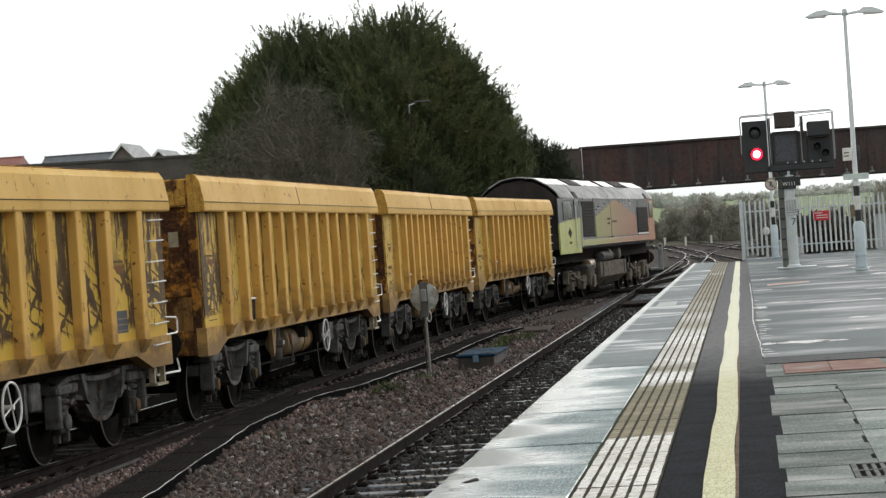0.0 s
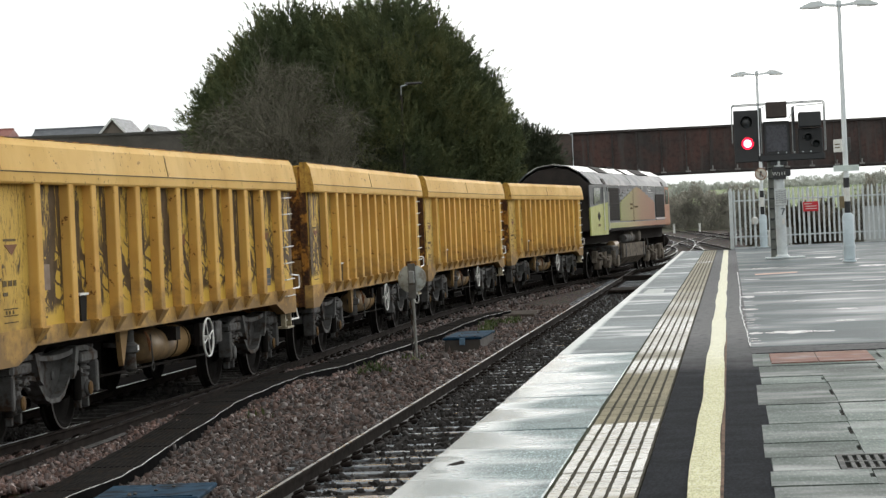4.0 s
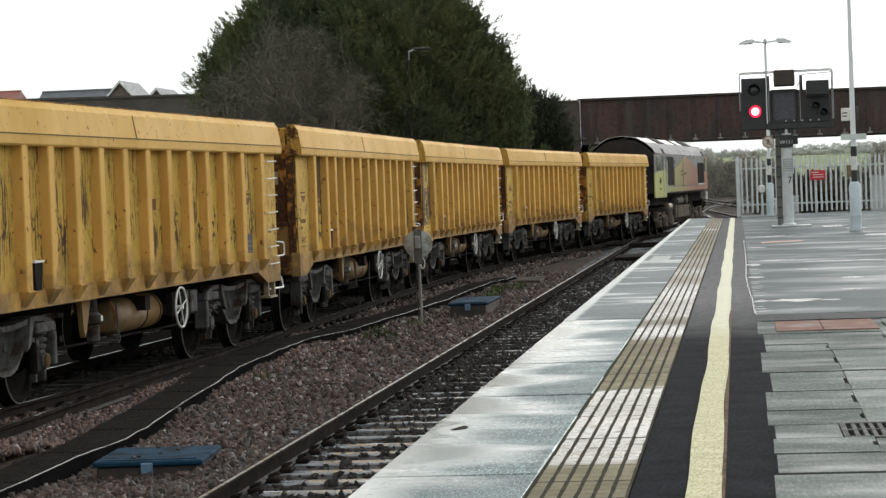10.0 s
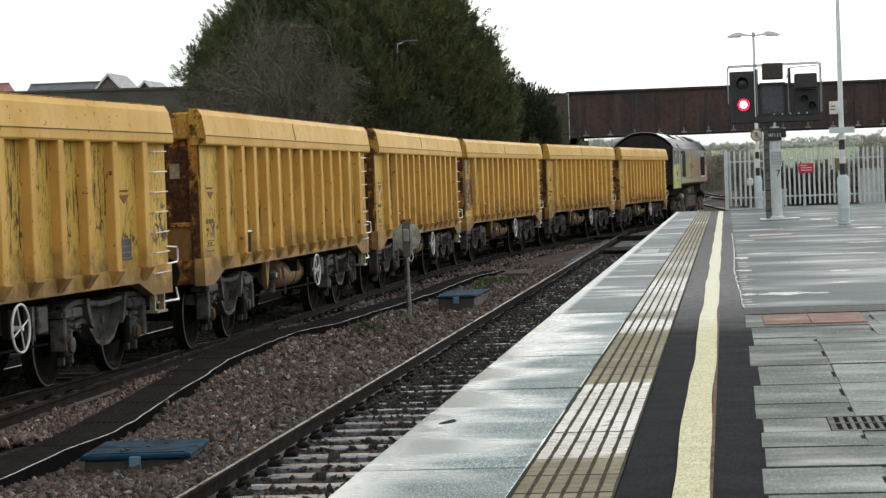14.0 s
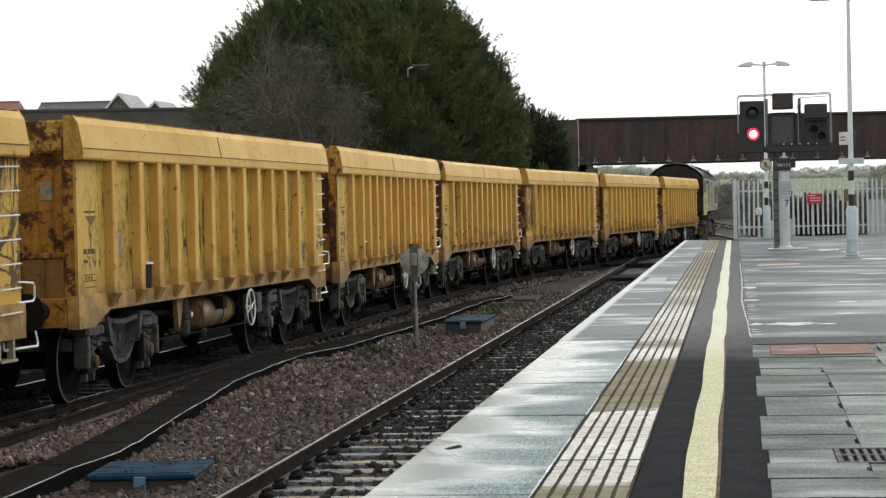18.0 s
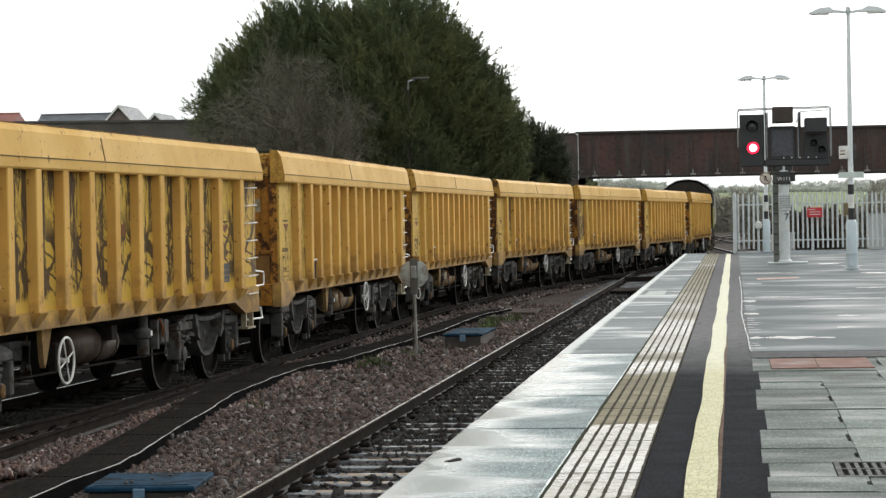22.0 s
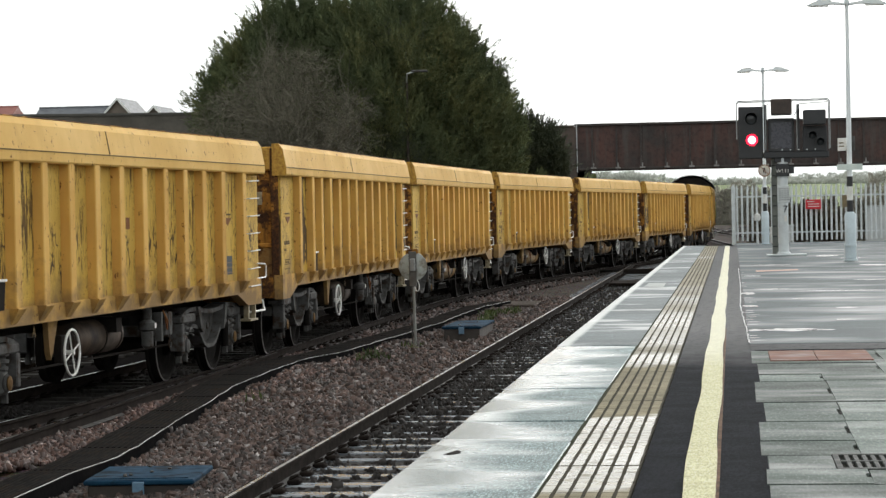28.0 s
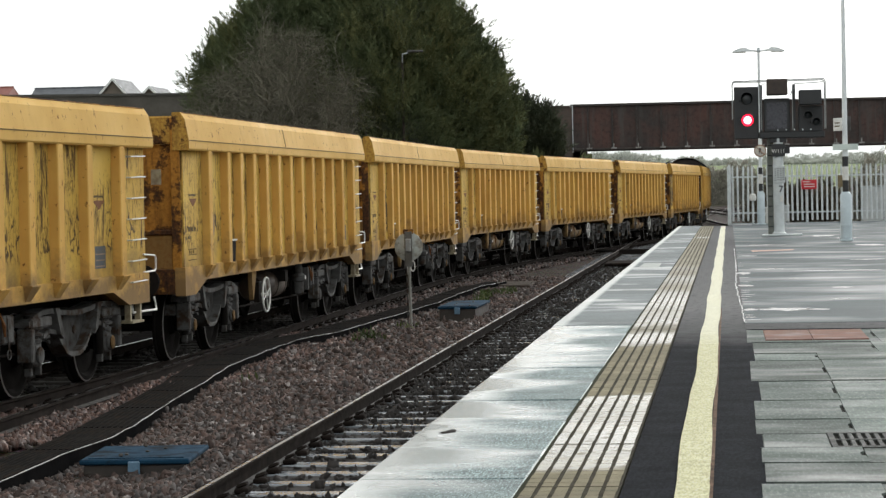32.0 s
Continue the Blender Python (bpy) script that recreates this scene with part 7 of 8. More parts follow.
def bare_bush(name, label, x, y, z, h, spread, n, seed, mat, r0=0.05, fuzz=0, reach=5.0):
    """A leafless bush: forked limbs that thin out to twigs."""
    rng = random.Random(seed)
    g = Geo()
    count = [0]

    def grow(p, d, L, r, depth):
        if count[0] > n or r < 0.004:
            return
        count[0] += 1
        q = p + d * L * 0.5 + Vector((rng.gauss(0, 0.06), rng.gauss(0, 0.06), rng.gauss(0, 0.06))) * L
        e = p + d * L
        if abs(e.x - x) > reach:
            return
        g.tube([p, q, e], [r, r * 0.8, r * 0.6], 3 if r < 0.02 else 5, False)
        for i in range(rng.choice((2, 2, 3)) if depth else 0):
            a = Vector((rng.gauss(0, 1) * spread, rng.gauss(0, 1), rng.gauss(0, 0.8)))
            nd_ = (d + a * 0.42 + Vector((0, 0, 0.06))).normalized()
            grow(e if i else q, nd_, L * rng.uniform(0.66, 0.88), r * rng.uniform(0.6, 0.74), depth - 1)

    while count[0] < n:
        p = Vector((x + rng.uniform(-1, 1) * spread * h * 0.28, y + rng.uniform(-1, 1), z))
        d = Vector((rng.gauss(0, 0.45) * spread, rng.gauss(0, 0.25), 1)).normalized()
        grow(p, d, h * rng.uniform(0.2, 0.3), r0 * rng.uniform(0.7, 1.2), 8)
    t = thing(name, label, "bare tree" if h > 5 else "bush")
    part("bare_crown", g, mat, t, "tangled bare grey-brown branches")
    if fuzz:
        nr = np.random.default_rng(seed)
        u = nr.normal(0, 1, (fuzz, 3))
        u /= np.linalg.norm(u, axis=1)[:, None]
        rad = nr.uniform(0.25, 1.0, fuzz) ** 0.6 + 0.1 * np.sin(u[:, 0] * 7 + u[:, 2] * 5)
        lump = nr.integers(0, 13, fuzz)
        lx, lz, lr = nr.uniform(-0.45, 0.45, 13) * h * spread / 1.2, nr.uniform(0.22, 0.74, 13) * h, nr.uniform(0.12, 0.27, 13) * h
        P = u * (rad * lr[lump])[:, None] * np.array([1, 0.6, 1]) + np.stack([x + lx[lump], np.full(fuzz, y), z + lz[lump]], 1)
        V, F = sprays(P, u + np.array([0, 0, 0.25]), 0.55, nr, 2, 0.022)
        part("twig_haze", raw_mesh("twig_haze", V, F, mat), None, t, "mass of fine bare twigs")
    return t


bare = bare_bush("bare_tree", "leafless grey-brown tree in front of the yew", -17.6, 92.0, 0.4, 7.4, 1.0, 8500, 21, TWIG, 0.075, 0, 3.1)


def twig_dome(parent, x, y, lobes, n, seed, mat):
    """Fine drooping twigs on several rounded lobes (x, z, radius)."""
    nr = np.random.default_rng(seed)
    P, D = [], []
    for lx, lz, lr in lobes:
        k = int(n * lr * lr / sum(q[2] ** 2 for q in lobes))
        u = nr.normal(0, 1, (k, 3))
        u /= np.linalg.norm(u, axis=1)[:, None]
        u[:, 1] = -np.abs(u[:, 1])
        rad = nr.uniform(0.2, 1.18, k) ** 0.7 + 0.16 * np.sin(u[:, 0] * 9 + u[:, 2] * 11 + lx)
        P.append(u * (rad * lr)[:, None] * np.array([1, 0.7, 0.9]) + np.array([lx, y, lz]))
        D.append(u * np.array([1.2, 1, 0.5]) + np.array([0, 0, -0.1]))
    V, F = sprays(np.concatenate(P), np.concatenate(D) + nr.normal(0, 0.45, (len(np.concatenate(D)), 3)), 0.50, nr, 2, 0.017)
    part("twig_mass", raw_mesh("twig_mass", V, F, mat), None, parent, "mass of fine bare twigs")


twig_dome(bare, -17.6, 92.0, [(-17.0, 6.2, 1.5), (-18.7, 5.2, 1.5), (-15.9, 5.5, 1.1), (-17.4, 4.4, 2.2), (-20.0, 4.0, 1.2), (-15.3, 3.9, 1.4), (-18.2, 6.7, 0.9), (-16.4, 7.1, 0.8), (-19.6, 5.6, 0.9), (-14.7, 5.4, 0.8), (-17.6, 7.4, 0.6), (-20.6, 4.9, 0.6)], 6000, 61, TWIG)
bare_bush("bare_tree", "leafless brown bush beside the yew", -20.2, 92.5, 0.8, 3.4, 0.6, 3000, 22, TWIG, 0.045, 4000, 1.2)
bare_bush("bare_tree", "thin leafless bush beside the bridge end", -8.8, 106.0, -0.8, 6.3, 0.5, 1500, 23, TWIG, 0.04, 0, 1.0)
bare_bush("bare_tree", "leafless tree beyond the fence", 13.6, 170.0, -0.2, 6.2, 1.2, 1400, 24, TWIG, 0.08)
bare_bush("bare_tree", "leafless tree beyond the fence", 10.4, 190.0, 0.3, 5.2, 1.2, 1200, 25, TWIG, 0.08)


def bushes(name, label, rows, mat, size, seed, per=3, dens=60):
    """Banks of bushes: (x, y, z, half width, half height) each."""
    rng = np.random.default_rng(seed)
    P, D, inner = [], [], Geo()
    for x, y, z, rx, rz in rows:
        n = int(dens * rx * rz) + 40
        u = rng.normal(0, 1, (n, 3))
        u /= np.linalg.norm(u, axis=1)[:, None]
        u[:, 2] = np.abs(u[:, 2])
        p = u * (rng.uniform(0.8, 1.1, n) + 0.14 * np.sin(u[:, 0] * 8 + x))[:, None] * np.array([rx, rx * 0.6, rz]) + np.array([x, y, z])
        P.append(p)
        D.append(u + np.array([0, 0, 0.6]))
        inner.add(*lumpy((x, y, z), (rx * 0.7, rx * 0.4, rz * 0.7), rng, 2, 0.35))
    t = thing(name, label, "bushes", kind="stuff")
    part("inner_mass", inner, mat, t)
    V, F = sprays(np.concatenate(P), np.concatenate(D), size, rng, per, 0.3)
    part("leaf_sprays", raw_mesh("leaf_sprays", V, F, mat), None, t)


rb = random.Random(12)
bushes("yew_scrub", "dark scrub below the yew and beside the bridge", [(-9.4 - 1.9 * i + rb.uniform(-0.4, 0.4), 101 + rb.uniform(-1, 3), -0.6 + 0.2 * i * 0.5, 1.9, rb.uniform(2.6, 4.2)) for i in range(9)] + [(-8.8, 108, -0.9, 1.4, 5.0), (-10.4, 110, 0, 2.0, 5.2), (-7.6, 118, -1.0, 1.4, 3.6)], YEW, 0.34, 31)
bushes("lineside_bushes", "dull green and brown bushes beyond the junction", [(-26 + 3.2 * i + rb.uniform(-1.2, 1.2), 316 + rb.uniform(-8, 12), -1.1, rb.uniform(2.6, 4.2), rb.uniform(4.3, 5.5)) for i in range(10)], HEDGE, 0.30, 32, dens=95)
bushes("lineside_bushes", "brown scrub behind the fence", [(2.4 + 1.15 * i + rb.uniform(-0.5, 0.5), 150 + rb.uniform(-4, 8), -1.0, rb.uniform(1.2, 1.9), rb.uniform(2.1, 2.8)) for i in range(12)], SCRUB, 0.24, 33, dens=150)
bushes("lineside_bushes", "pale brown bushes at the end of the fence", [(8.6 + 1.5 * i, 142 + rb.uniform(-3, 3), -1.0, rb.uniform(1.5, 2.2), rb.uniform(2.6, 3.5)) for i in range(7)], HEDGE, 0.2, 38, dens=170)
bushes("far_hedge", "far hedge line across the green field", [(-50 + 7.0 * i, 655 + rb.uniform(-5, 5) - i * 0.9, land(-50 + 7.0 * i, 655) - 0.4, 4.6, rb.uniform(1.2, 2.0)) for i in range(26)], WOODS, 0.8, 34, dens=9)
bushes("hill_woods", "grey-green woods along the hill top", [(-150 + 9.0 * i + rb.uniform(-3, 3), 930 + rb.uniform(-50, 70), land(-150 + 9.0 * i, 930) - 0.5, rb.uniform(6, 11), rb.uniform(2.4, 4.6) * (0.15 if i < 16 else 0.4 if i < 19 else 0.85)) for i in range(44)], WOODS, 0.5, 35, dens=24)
bushes("hill_woods", "woods on the slope beyond the field, mist in their pale colour", [(-72 + 4.6 * i + rb.uniform(-2, 2), 560 + rb.uniform(-30, 40), land(-72 + 4.6 * i, 570) - 0.7, rb.uniform(3, 5), rb.uniform(2.0, 3.3) * (1 if i < 15 else 0.5)) for i in range(17)], WOODS, 0.5, 36, dens=40)
bushes("embankment_ivy", "dark ivy and scrub against the embankment wall", [(-22 - 2.6 * i, 104 - 0.4 * i, 1.4, 2.0, rb.uniform(2.2, 3.2)) for i in range(7)], YEW, 0.34, 37)


for px, py in ((-9.4, 292), (-6.7, 285), (-3.6, 282)):
    mp_ = thing("marker_post", "short white marker post beside the far junction", "post", pose(px, py, BED_Z), "marker posts")
    part("post", Geo().box(-0.12, 0.12, -0.12, 0.12, 0, 0.95, 0.02), WHITE, mp_)
    part("cap", Geo().box(-0.16, 0.16, -0.16, 0.16, 0.95, 1.05, 0.02), WHITE, mp_)

# ---- houses above the embankment ----
SLATE = plain("grey_slate", (0.125, 0.132, 0.145), (0.09, 0.095, 0.105), 1.5, 0.6, stretch=(1, 1, 4))
TILE = plain("red_tiles", (0.30, 0.11, 0.085), (0.24, 0.09, 0.075), 1.5, 0.7)
RENDER_ = plain("buff_brick", (0.17, 0.14, 0.115), (0.13, 0.108, 0.09), 1.2, 0.85)
BARGE = plain("white_bargeboard", (0.78, 0.78, 0.76), (0.7, 0.7, 0.68), 3, 0.5)


def house(x0, x1, y, z_eave, z_ridge, roofmat, label, gables=(), depth=9.0):
    h = thing("house", label, "house", pose(0, 0, 0))
    part("wall", Geo().box(x0, x1, y, y + depth, 0.5, z_eave), RENDER_, h)
    part("roof", Geo().prism([(y - 0.4, z_eave - 0.1), (y + depth / 2, z_ridge), (y + depth + 0.4, z_eave - 0.1)], "x", x0 - 0.3, x1 + 0.3), roofmat, h, "pitched roof")
    part("ridge", Geo().box(x0 - 0.3, x1 + 0.3, y + depth / 2 - 0.12, y + depth / 2 + 0.12, z_ridge - 0.05, z_ridge + 0.07), roofmat, h)
    for gx0, gx1, gz, ge in gables:
        gm = (gx0 + gx1) / 2
        part("gable_wall", Geo().prism([(gx0, ge), (gm, gz - 0.12), (gx1, ge), (gx1, 0.5), (gx0, 0.5)], "y", y - 1.6, y + 1), RENDER_, h, "buff gable wall")
        part("gable_roof", Geo().prism([(gx0 - 0.3, ge - 0.15), (gm, gz), (gx1 + 0.3, ge - 0.15), (gx1 + 0.3, ge - 0.30), (gm, gz - 0.14), (gx0 - 0.3, ge - 0.30)], "y", y - 1.85, y + 4.5), roofmat, h)
        for sx, e in ((gx0 - 0.32, -1), (gx1 + 0.32, 1)):
            part("bargeboard", Geo().prism([(sx, ge - 0.38), (gm, gz - 0.20), (gm, gz + 0.03), (sx, ge - 0.14)], "y", y - 1.92, y - 1.86), BARGE, h, "white bargeboard")
        part("gable_window", Geo().box(gm - 0.4, gm + 0.4, y - 1.62, y - 1.58, ge - 1.6, ge - 0.5), GLASS, h)
    return h


house(-57.0, -50.2, 190, 9.2, 10.62, SLATE, "house with a grey slate roof", (), 5.0)
house(-50.4, -48.6, 191, 8.6, 9.4, SLATE, "house with a white-edged gable", ((-50.9, -48.7, 11.15, 9.75), ), 7.0)
house(-47.3, -46.2, 191, 8.5, 9.3, SLATE, "house with a small white-edged gable", ((-47.5, -46.0, 10.45, 9.55), ), 6.0)
house(-68.0, -58.2, 186, 9.5, 10.6, TILE, "house with a red tiled roof", (), 5.0)

# ---- street lamp before the yew ----
st = thing("street_lamp", "grey street lamp with a short arm in front of the yew", "street lamp", pose(-12.95, 94.75, -0.6))
part("column", Geo().tube([(0, 0, 0), (0, 0, 4.0), (0, 0, 7.15)], [0.07, 0.055, 0.04], 8), BARK, st, "dark stained column")
part("arm", Geo().tube([(0, 0, 7.1), (0.08, -0.5, 7.42), (0.5, -0.8, 7.5)], 0.03, 6), GREYPAINT, st)
part("lantern", Geo().box(0.3, 0.95, -0.94, -0.66, 7.46, 7.55, 0.03), BOGIE, st)


# ---- small things on the far tracks ----
gs = thing("ground_signal", "small white ground signal with a round face", "signal", pose(-4.63, 131, BED_Z))
part("base", Geo().box(-0.45, 0.25, -0.3, 0.3, 0.0, 0.16, 0.03), CAB, gs)
part("body", Geo().box(-0.02, 0.26, -0.12, 0.2, 0.16, 1.18, 0.04), CAB, gs)
part("face", Geo().lathe([(0.01, -0.16), (0.17, -0.16), (0.18, -0.14), (0.17, -0.12)], "y", (0.14, 0, 1.34), 20), WHITE, gs, "round white face", smooth=True)
part("lens", Geo().lathe([(0.06, -0.175), (0.06, -0.16)], "y", (0.14, 0, 1.34), 12), BOGIE, gs)
cb = thing("crossing_cable", "dark cable guard lying across the platform track", "cable guard", pose(-3.4, 83.4, BED_Z))
part("board", Geo().box(-0.55, 0.95, -0.22, 0.22, 0.02, 0.22, 0.02), DARK, cb)
part("cable", Geo().tube([(-0.5, 0.0, 0.16), (-1.3, 1.0, 0.14), (-2.2, 0.4, 0.05), (-3.2, -1.5, 0.04)], 0.04, 6), RUBBER, cb)
lc = thing("loose_cable", "thin dark cable lying loose on the ballast", "cable", pose(0, 0, BED_Z))
part("cable", Geo().tube([(-7.0, 18.9, 0.05), (-6.55, 19.05, 0.07), (-6.3, 19.3, 0.05), (-6.0, 19.7, 0.07), (-5.75, 20.2, 0.10)], 0.016, 6), RUBBER, lc, smooth=True)


# ---- paving: coping stones, tactile tiles, slabs ----
cop_far = Geo().box(0.0, 0.716, 0.0005, 1.2595, -0.14, 0.0).mesh("coping_slab", COPING_FAR)
cop = Geo().box(0.0, 0.716, 0.003, 1.254, -0.14, 0.0, 0.006).mesh("coping_slab", COPING)
rnd = random.Random(11)
y = 9.93 - 1.26 * 18
i = 0
while y < PLAT_END - 0.3:
    if y < 20.5:
        part("coping_slab", cop, None, plat, "", pose(EDGE, y, rnd.uniform(-0.002, 0.002), rnd.uniform(-0.12, 0.12), rnd.uniform(-0.2, 0.2), 0))
    else:
        part("coping_slab", cop_far, None, plat, "", pose(EDGE, y, 0.0))
    y += 1.26
part("chipped_hole", Geo().prism([(-1.475, 11.83), (-1.44, 11.80), (-1.395, 11.88), (-1.40, 11.97), (-1.425, 12.03), (-1.45, 11.93)], "z", 0.0005, 0.0035), DARK, plat, "dark chipped hole in a coping slab")


part("joint_filler", Geo().box(-0.880, -0.854, -30, PLAT_END - 0.06, -0.06, -0.003), plain("mossy_joint", (0.03, 0.034, 0.02), (0.05, 0.05, 0.034), 14, 0.95, spec=0.02), plat, "dark mossy joint beside the tactile tiles")
GROOVE = plain("dirty_groove", (0.070, 0.062, 0.044), (0.038, 0.034, 0.025), 22, 0.9, spec=0.03)


def tile_mesh():
    """A buff tile with six wide flat ribs and narrow grooves."""
    g = Geo().box(0.002, 0.400, 0.003, 0.537, -0.06, 0.0, 0.003)
    w = 0.40 / 6
    bite = random.Random(9)
    for c in range(6):
        for j in range(4):
            x0, x1 = c * w + 0.008 + bite.uniform(-0.0015, 0.0015), c * w + w - 0.006 + bite.uniform(-0.0015, 0.0015)
            y0, y1 = 0.006 + j * 0.132, 0.1365 + j * 0.132
            g.add([(x0, y0, 0.0), (x1, y0, 0.0), (x1, y1, 0.0), (x0, y1, 0.0),
                   (x0 + 0.002, y0 + 0.002, 0.004), (x1 - 0.002, y0 + 0.002, 0.004), (x1 - 0.002, y1 - 0.002, 0.004), (x0 + 0.002, y1 - 0.002, 0.004)],
                  [(4, 5, 6, 7), (0, 1, 5, 4), (1, 2, 6, 5), (2, 3, 7, 6), (3, 0, 4, 7)])
    me = g.mesh("tactile_tile", GROOVE)
    me.materials.append(TACTILE)
    for p in me.polygons:
        if p.center.z > 0.003:
            p.material_index = 1
    return me


tile_me = tile_mesh()
y = 10.17 - 0.54 * 44
while y < PLAT_END - 0.4:
    part("tactile_tile", tile_me, None, plat, "", pose(-0.860, y, rnd.uniform(-0.001, 0.001), rnd.uniform(-0.08, 0.08), rnd.uniform(-0.1, 0.1), 0))
    y += 0.54

ROWS = [-13.0 + 0.955 * k for k in range(18)] + [4.2, 5.2, 6.1, 7.1, 8.05, 8.98, 9.79, 10.48, 11.08, 11.71, 12.48, 13.61, 14.94, 16.72, 17.43, 18.65, 20.30]
CROSS = {8.98: 0.59, 9.79: 0.78, 10.48: 0.59, 11.71: 0.60, 12.48: 0.60, 13.61: 0.605, 14.94: 0.62, 16.72: 0.62, 17.43: 1.07, 18.65: 0.55}
for k in range(len(ROWS) - 1):
    y0, y1 = ROWS[k], ROWS[k + 1]
    x = 0.125 + rnd.uniform(-0.018, 0.014)
    cuts = [x, CROSS.get(y0, 0.60 + rnd.uniform(-0.03, 0.03) + 0.3 * (k % 2)) + rnd.uniform(-0.01, 0.01)]
    while cuts[-1] < 2.4:
        cuts.append(cuts[-1] + rnd.choice((0.6, 0.9, 0.9, 1.2)))
    cuts = [c for c in cuts if c < 3.0] + [3.395]
    for a, b in zip(cuts[:-1], cuts[1:]):
        if 10.9 < y0 < 11.6 and a < 0.83 and b > 0.455:
            continue
        ya, yb = y0 + 0.006, y1 - rnd.choice((0.02, 0.035, 0.05, 0.065))
        na, nb, xb = ya + (yb - ya) * rnd.uniform(0.25, 0.4), ya + (yb - ya) * rnd.uniform(0.6, 0.75), b - 0.0006
        sl = Geo().prism([(a + 0.0006, ya), (xb, ya), (xb, na), (xb - 0.020, na + 0.02), (xb - 0.020, nb - 0.03), (xb, nb), (xb, yb), (a + 0.0015 + rnd.uniform(0, 0.006), yb)], "z", -0.06, 0.0)
        part("paving_slab", sl, SLAB, plat, "", pose(0, 0, rnd.uniform(-0.005, 0.002), 0, 0, 0))
part("joint_bed", Geo().box(0.168, 3.4, -13.0, 20.3, -0.06, -0.011), JOINT_SHADE, plat, "near-black fill in the paving joints, their shade in its colour")
part("paving_rest", Geo().box(3.4, 5.48, -30, 20.32, -0.06, 0.0).box(0.13, 3.4, -30, -13.02, -0.06, 0.0), SLAB, plat, "grey paving")
for a, b in ((0.27, 0.64), (0.645, 1.08)):
    part("pink_slab", Geo().box(a, b, 18.86, 20.1, -0.01, 0.006, 0.004), PINK, plat, "dull pink paving slab")
IRON = plain("cast_iron", (0.055, 0.057, 0.053), (0.03, 0.031, 0.03), 8, 0.7, spec=0.15)
mh = thing("drain_cover", "cast-iron drain cover set in the paving", "drain cover", pose(0.645, 11.40, 0.0))
part("frame", Geo().box(-0.17, 0.17, -0.34, -0.29, -0.05, 0.003, 0.003).box(-0.17, 0.17, 0.29, 0.34, -0.05, 0.003, 0.003).box(-0.19, -0.16, -0.34, 0.34, -0.05, 0.003, 0.003).box(0.16, 0.19, -0.34, 0.34, -0.05, 0.003, 0.003), IRON, mh, "worn iron frame")
part("pit", Geo().box(-0.18, 0.18, -0.32, 0.32, -0.055, -0.012), GROOVE, mh, "silt between the bars")
for i in range(7):
    for q in (-1, 1):
        part("bar", Geo().box(-0.135 + i * 0.042, -0.112 + i * 0.042, min(q * 0.02, q * 0.28), max(q * 0.02, q * 0.28), -0.035, 0.002, 0.003), IRON, mh)
part("middle_bar", Geo().box(-0.16, 0.16, -0.02, 0.02, -0.035, 0.003, 0.003), IRON, mh)
part("infill_slab", Geo().box(0.14, 0.455, 11.09, 11.70, -0.06, -0.001, 0.006), SLAB, plat)
part("infill_slab", Geo().box(0.83, 1.6, 11.09, 11.70, -0.06, -0.001, 0.006), SLAB, plat)


# ---- sleepers and rail fastenings ----
def sleepers(track_ob, way, s0, s1, gap, mat, top):
    g = Geo()
    g.prism([(-0.13, 0.0), (0.13, 0.0), (0.10, 0.14), (-0.10, 0.14)], "x", -1.25, 1.25)
    me = g.mesh("sleeper", mat)
    c = Geo()
    for sx in (-1, 1):
        for e in (-1, 1):
            cx = sx * 0.7525 + e * 0.115
            c.box(cx - 0.055, cx + 0.055, -0.075, 0.075, 0.0, 0.045, 0.012)
            c.tube([(cx - 0.04 * e, -0.05, 0.05), (cx + 0.03 * e, -0.03, 0.075), (cx + 0.03 * e, 0.04, 0.075), (cx - 0.05 * e, 0.05, 0.05)], 0.012, 5)
    cm = c.mesh("rail_clips", RAILSIDE)
    s = s0
    r2 = random.Random(int(s0 * 10) + 5)
    while s < s1:
        x, yy, a = way(s)
        m = pose(x + r2.uniform(-0.02, 0.02), yy, top - 0.14, 0, 0, -math.degrees(a) + r2.uniform(-0.6, 0.6))
        sl = part("sleeper", me, None, track_ob, "", m)
        part("rail_clips", cm, None, sl, "", pose(0, 0, 0.14))
        s += gap


sleepers(track_near, straight(NEAR_X), 8.0 - 0.65 * 36, 21.2, 0.65, SLEEPER, -1.052)
sleepers(track_near, straight(NEAR_X), 21.65, 120, 0.65, SLEEPER_DULL, -1.052)
sleepers(track_train, line, 14 - 0.65 * 36, 120, 0.65, SLEEPER_DARK, -1.052)
sleepers(track_beyond, beyond, 14, 62, 0.65, SLEEPER_DARK, -1.052)


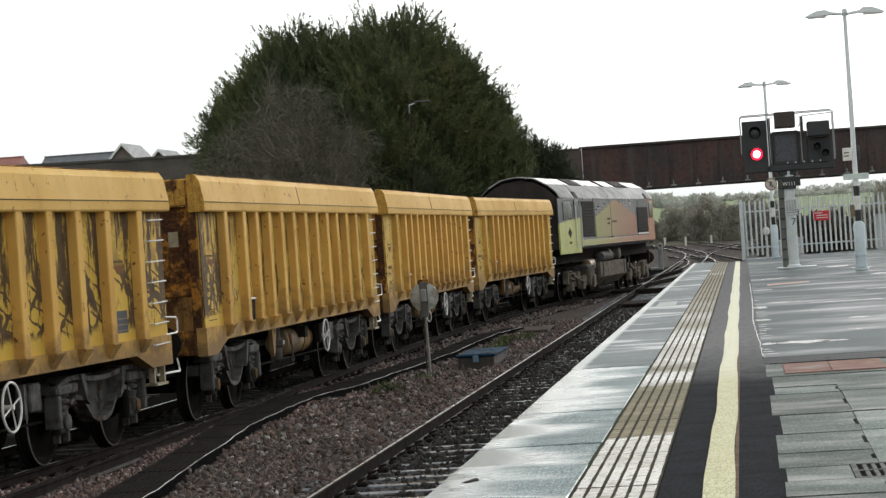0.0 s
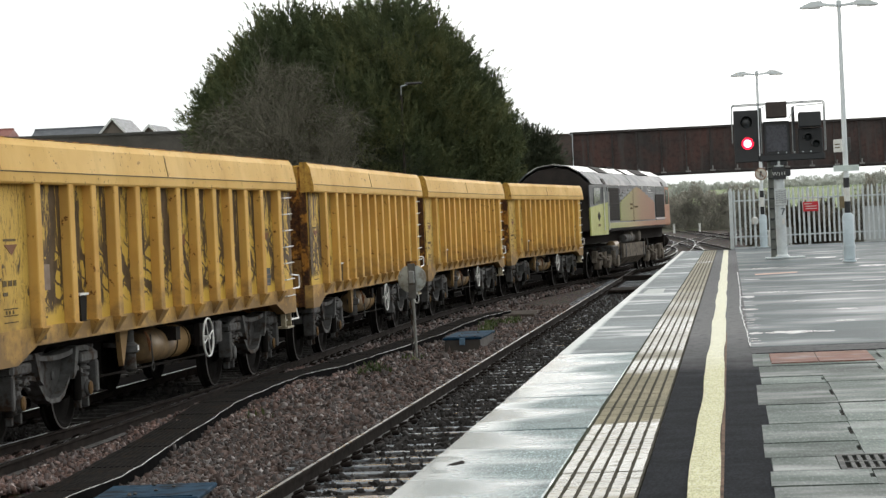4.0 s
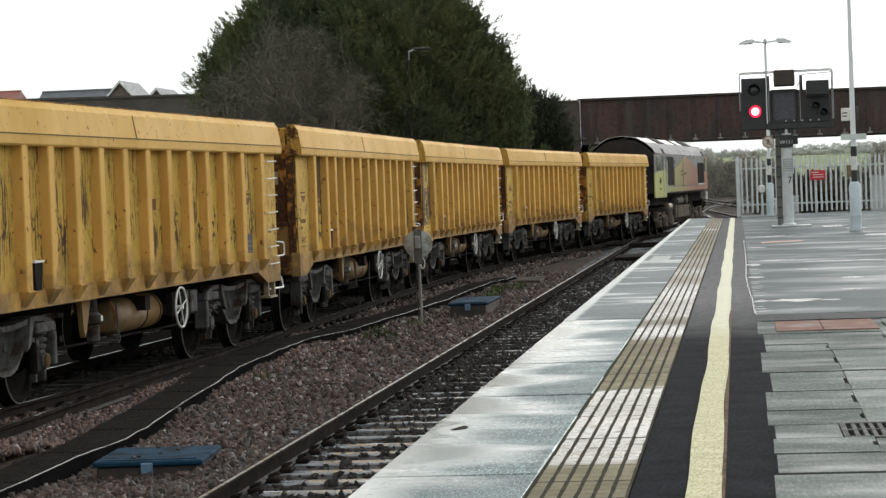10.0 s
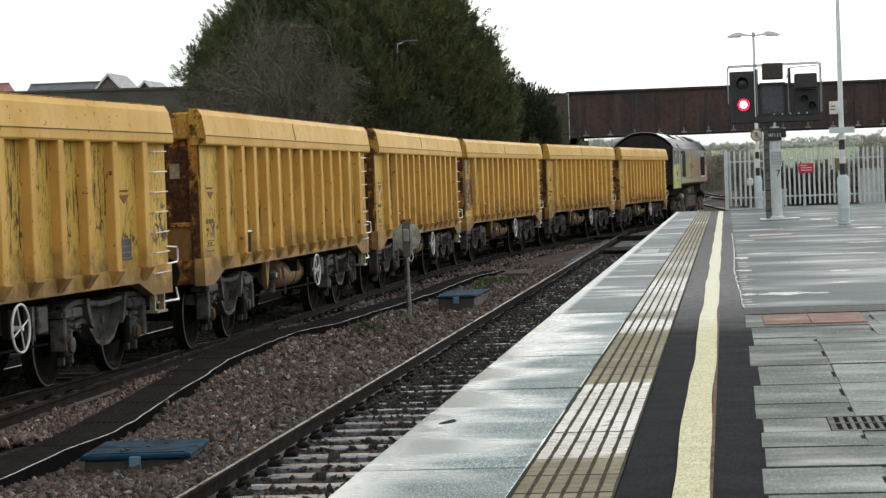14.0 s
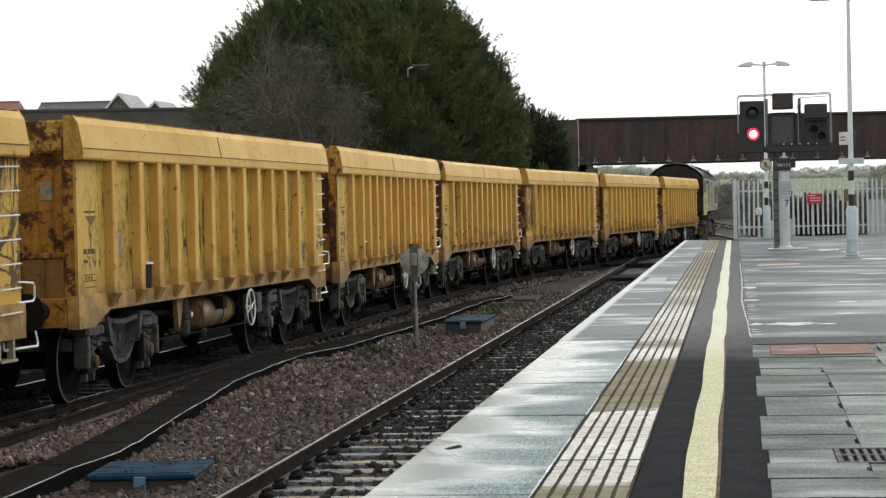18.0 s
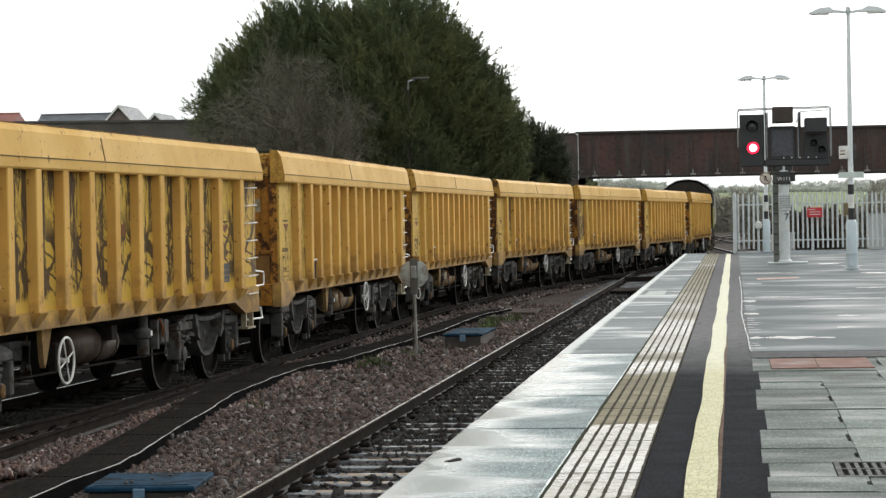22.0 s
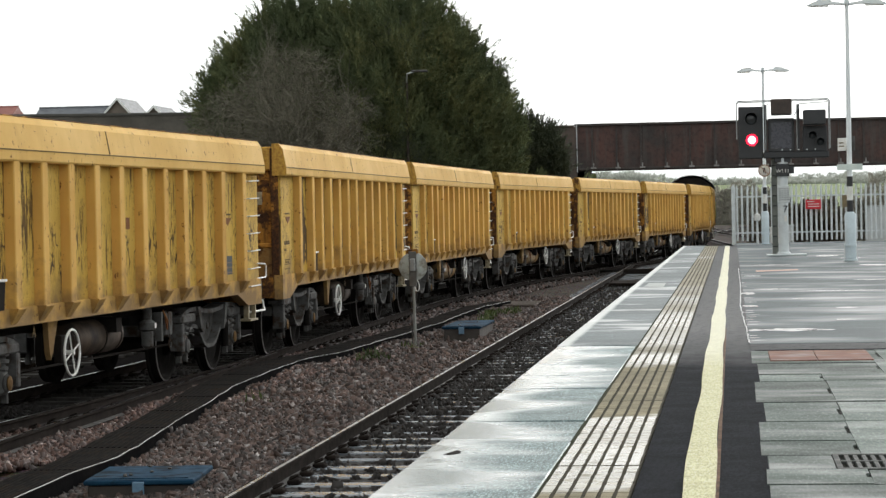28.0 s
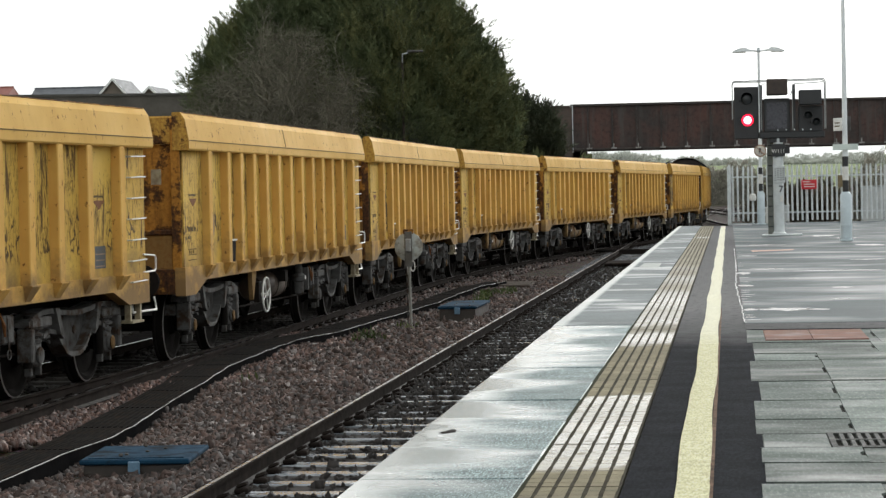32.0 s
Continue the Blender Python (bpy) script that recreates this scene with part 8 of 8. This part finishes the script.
# ---- loose ballast ----
def stones(name, label, boxes, seed, mat, pitch=0.0):
    """Crushed stone, scattered over (way, offset range, length range, height, number, size)."""
    rng = np.random.default_rng(seed)
    base = 0.68 * np.array([(-1, -1, -1), (1, -1, -1), (1, 1, -1), (-1, 1, -1), (-1, -1, 1), (1, -1, 1), (1, 1, 1), (-1, 1, 1)], float)
    quad = np.array([(0, 3, 2, 1), (4, 5, 6, 7), (0, 1, 5, 4), (1, 2, 6, 5), (2, 3, 7, 6), (3, 0, 4, 7)])
    V, F, off = [], [], 0
    for way, o0, o1, s0, s1, z, n, size in boxes:
        # more of them close by
        u = rng.random(n)
        s = s0 * (s1 / s0) ** u
        if pitch:
            # most of them lie between the sleepers
            ph = np.mod(s - 8.0 + pitch / 2, pitch) - pitch / 2
            s = np.where((np.abs(ph) < 0.12) & (rng.random(n) < 0.97), s - ph + np.sign(ph) * rng.uniform(0.12, pitch / 2, n), s)
        o = rng.uniform(o0, o1, n)
        pl = [way(float(q)) for q in np.linspace(s0, s1, 60)]
        qs = np.linspace(s0, s1, 60)
        X = np.interp(s, qs, [p[0] for p in pl]) + o
        Y = np.interp(s, qs, [p[1] for p in pl])
        sc = size * rng.uniform(0.35, 1.35, (n, 1)) * np.array([[1.45, 0.85, 0.62]]) * rng.uniform(0.65, 1.35, (n, 3))
        v = base[None] * sc[:, None, :] + rng.normal(0, 0.24, (n, 8, 3)) * sc[:, None, :]
        a = rng.uniform(0, 6.28, n)
        b = rng.uniform(-1.4, 1.4, n)
        ca, sa, cb, sb = np.cos(a), np.sin(a), np.cos(b), np.sin(b)
        x, yv, zv = v[..., 0], v[..., 1], v[..., 2]
        x2, z2 = x * cb[:, None] + zv * sb[:, None], -x * sb[:, None] + zv * cb[:, None]
        x3, y3 = x2 * ca[:, None] - yv * sa[:, None], x2 * sa[:, None] + yv * ca[:, None]
        heap = (0.02 * np.sin(X * 3.1 + Y * 0.8) + 0.02 * np.sin(Y * 1.9)) * (0.25 if pitch else 1.0)
        zc = z + heap + rng.uniform(-0.012, 0.03, n)
        V.append(np.stack([x3 + X[:, None], y3 + Y[:, None], z2 + zc[:, None]], -1).reshape(-1, 3))
        F.append((quad[None] + (np.arange(n) * 8)[:, None, None]).reshape(-1, 4) + off)
        off += 8 * n
    solo(name, raw_mesh(name, np.concatenate(V), np.concatenate(F), mat), None, label, "ballast", "stuff")


stones("ballast_stones", "loose brown crushed stone between the tracks", [
    (straight(0), -5.62, -3.95, 13, 30, -1.085, 34000, 0.033),
    (straight(0), -6.35, -3.95, 28, 62, -1.085, 22000, 0.042),
    (straight(0), -4.6, -3.9, 13, 62, -1.06, 6000, 0.035),
    (straight(0), -6.3, -5.5, 20, 31, -1.09, 5000, 0.034),
    (line, 0.95, 1.5, 40, 80, -1.085, 4000, 0.05)], 41, STONE_DULL)
stones("ballast_stones", "pale pinkish crushed stone beside the goods line", [
    (line, 0.84, 2.1, 17, 40, -1.07, 19000, 0.031)], 44, STONE)
stones("ballast_stones", "dark wet crushed stone between the sleepers", [
    (straight(NEAR_X), -0.72, 0.70, 12, 24, -1.092, 2900, 0.034),
    (straight(NEAR_X), -0.72, 0.70, 24, 72, -1.079, 10500, 0.034),
    (straight(NEAR_X), 0.82, 1.5, 12, 40, -1.08, 6000, 0.036)], 42, BLACK_STONE, 0.65)
stones("ballast_stones", "black crushed stone under the goods train, shade in its colour", [
    (line, -0.66, 0.66, 18, 70, -1.10, 7000, 0.036)], 43, BLACK_STONE)
rng = np.random.default_rng(77)
wv = []
for cx, cy, n in ((-5.62, 36.6, 40), (-5.3, 39.2, 8), (-5.2, 50.5, 70), (-4.9, 52.0, 50), (-5.0, 47.8, 40), (-5.9, 28.5, 5)):
    wv.append(np.stack([cx + rng.normal(0, 0.10, n), cy + rng.normal(0, 0.3, n), -1.06 + rng.random(n) * 0.14], 1))
wv = np.concatenate(wv)
WEED = leaf_material("weed_green", (0.045, 0.07, 0.022), (0.075, 0.11, 0.03), (0.12, 0.13, 0.05))
V, F = sprays(wv, np.tile([0, 0, 1.0], (len(wv), 1)), 0.09, rng, 3, 0.16)
solo("weeds", raw_mesh("weeds", V, F, WEED), None, "small green weeds growing through the ballast", "weeds", "stuff")


# ---- motion of the train ----
KNOTS = [73.39, 77.21, 81.02, 85.05, 89.49, 93.92, 98.50, 103.10, 107.65, 112.21, 116.99, 121.73, 126.56, 131.46, 136.39, 141.15, 145.42]


def travelled(t):
    """Metres along the line of the train's head joint, from values two seconds apart."""
    i = min(int(t / 2), len(KNOTS) - 2)
    k = lambda j: KNOTS[min(max(j, 0), len(KNOTS) - 1)] + (KNOTS[0] - KNOTS[1] if j < 0 else KNOTS[-1] - KNOTS[-2] if j >= len(KNOTS) else 0)
    u = t / 2 - i
    p0, p1, p2, p3 = k(i - 1), k(i), k(i + 1), k(i + 2)
    return 0.5 * (2 * p1 + (p2 - p0) * u + (2 * p0 - 5 * p1 + 4 * p2 - p3) * u * u + (3 * p1 - p0 - 3 * p2 + p3) * u ** 3)


def on_line(s, a, b):
    """Pose of a vehicle whose rear end is at s and whose bogies sit a and b metres ahead of it."""
    xa, ya, _ = line(s + a)
    xb, yb, _ = line(s + b)
    h = math.atan2(xb - xa, yb - ya)
    return pose(xa - math.sin(h) * a, ya - math.cos(h) * a, RAIL_Z, 0, 0, -math.degrees(h))


def motions():
    times = [i * 0.5 for i in range(65)]
    spins = [i * 0.25 for i in range(129)]
    for i, w in enumerate(wagons):
        walk(w, [(t, on_line(travelled(t) - (i + 1) * PITCH, 2.05, 11.3)) for t in times])
    walk(loco, [(t, on_line(travelled(t) - 0.45, 4.3, LOCO_LEN - 4.3)) for t in times])
    for ob in (*wagons, loco):
        for w in ob.children_recursive:
            if w.name.startswith("wheelset"):
                at = w.matrix_basis.translation.copy()
                walk(w, [(t, pose(*at, -math.degrees((travelled(t) - KNOTS[0]) / WHEEL_R) % 360, 0, 0)) for t in spins])


motions()
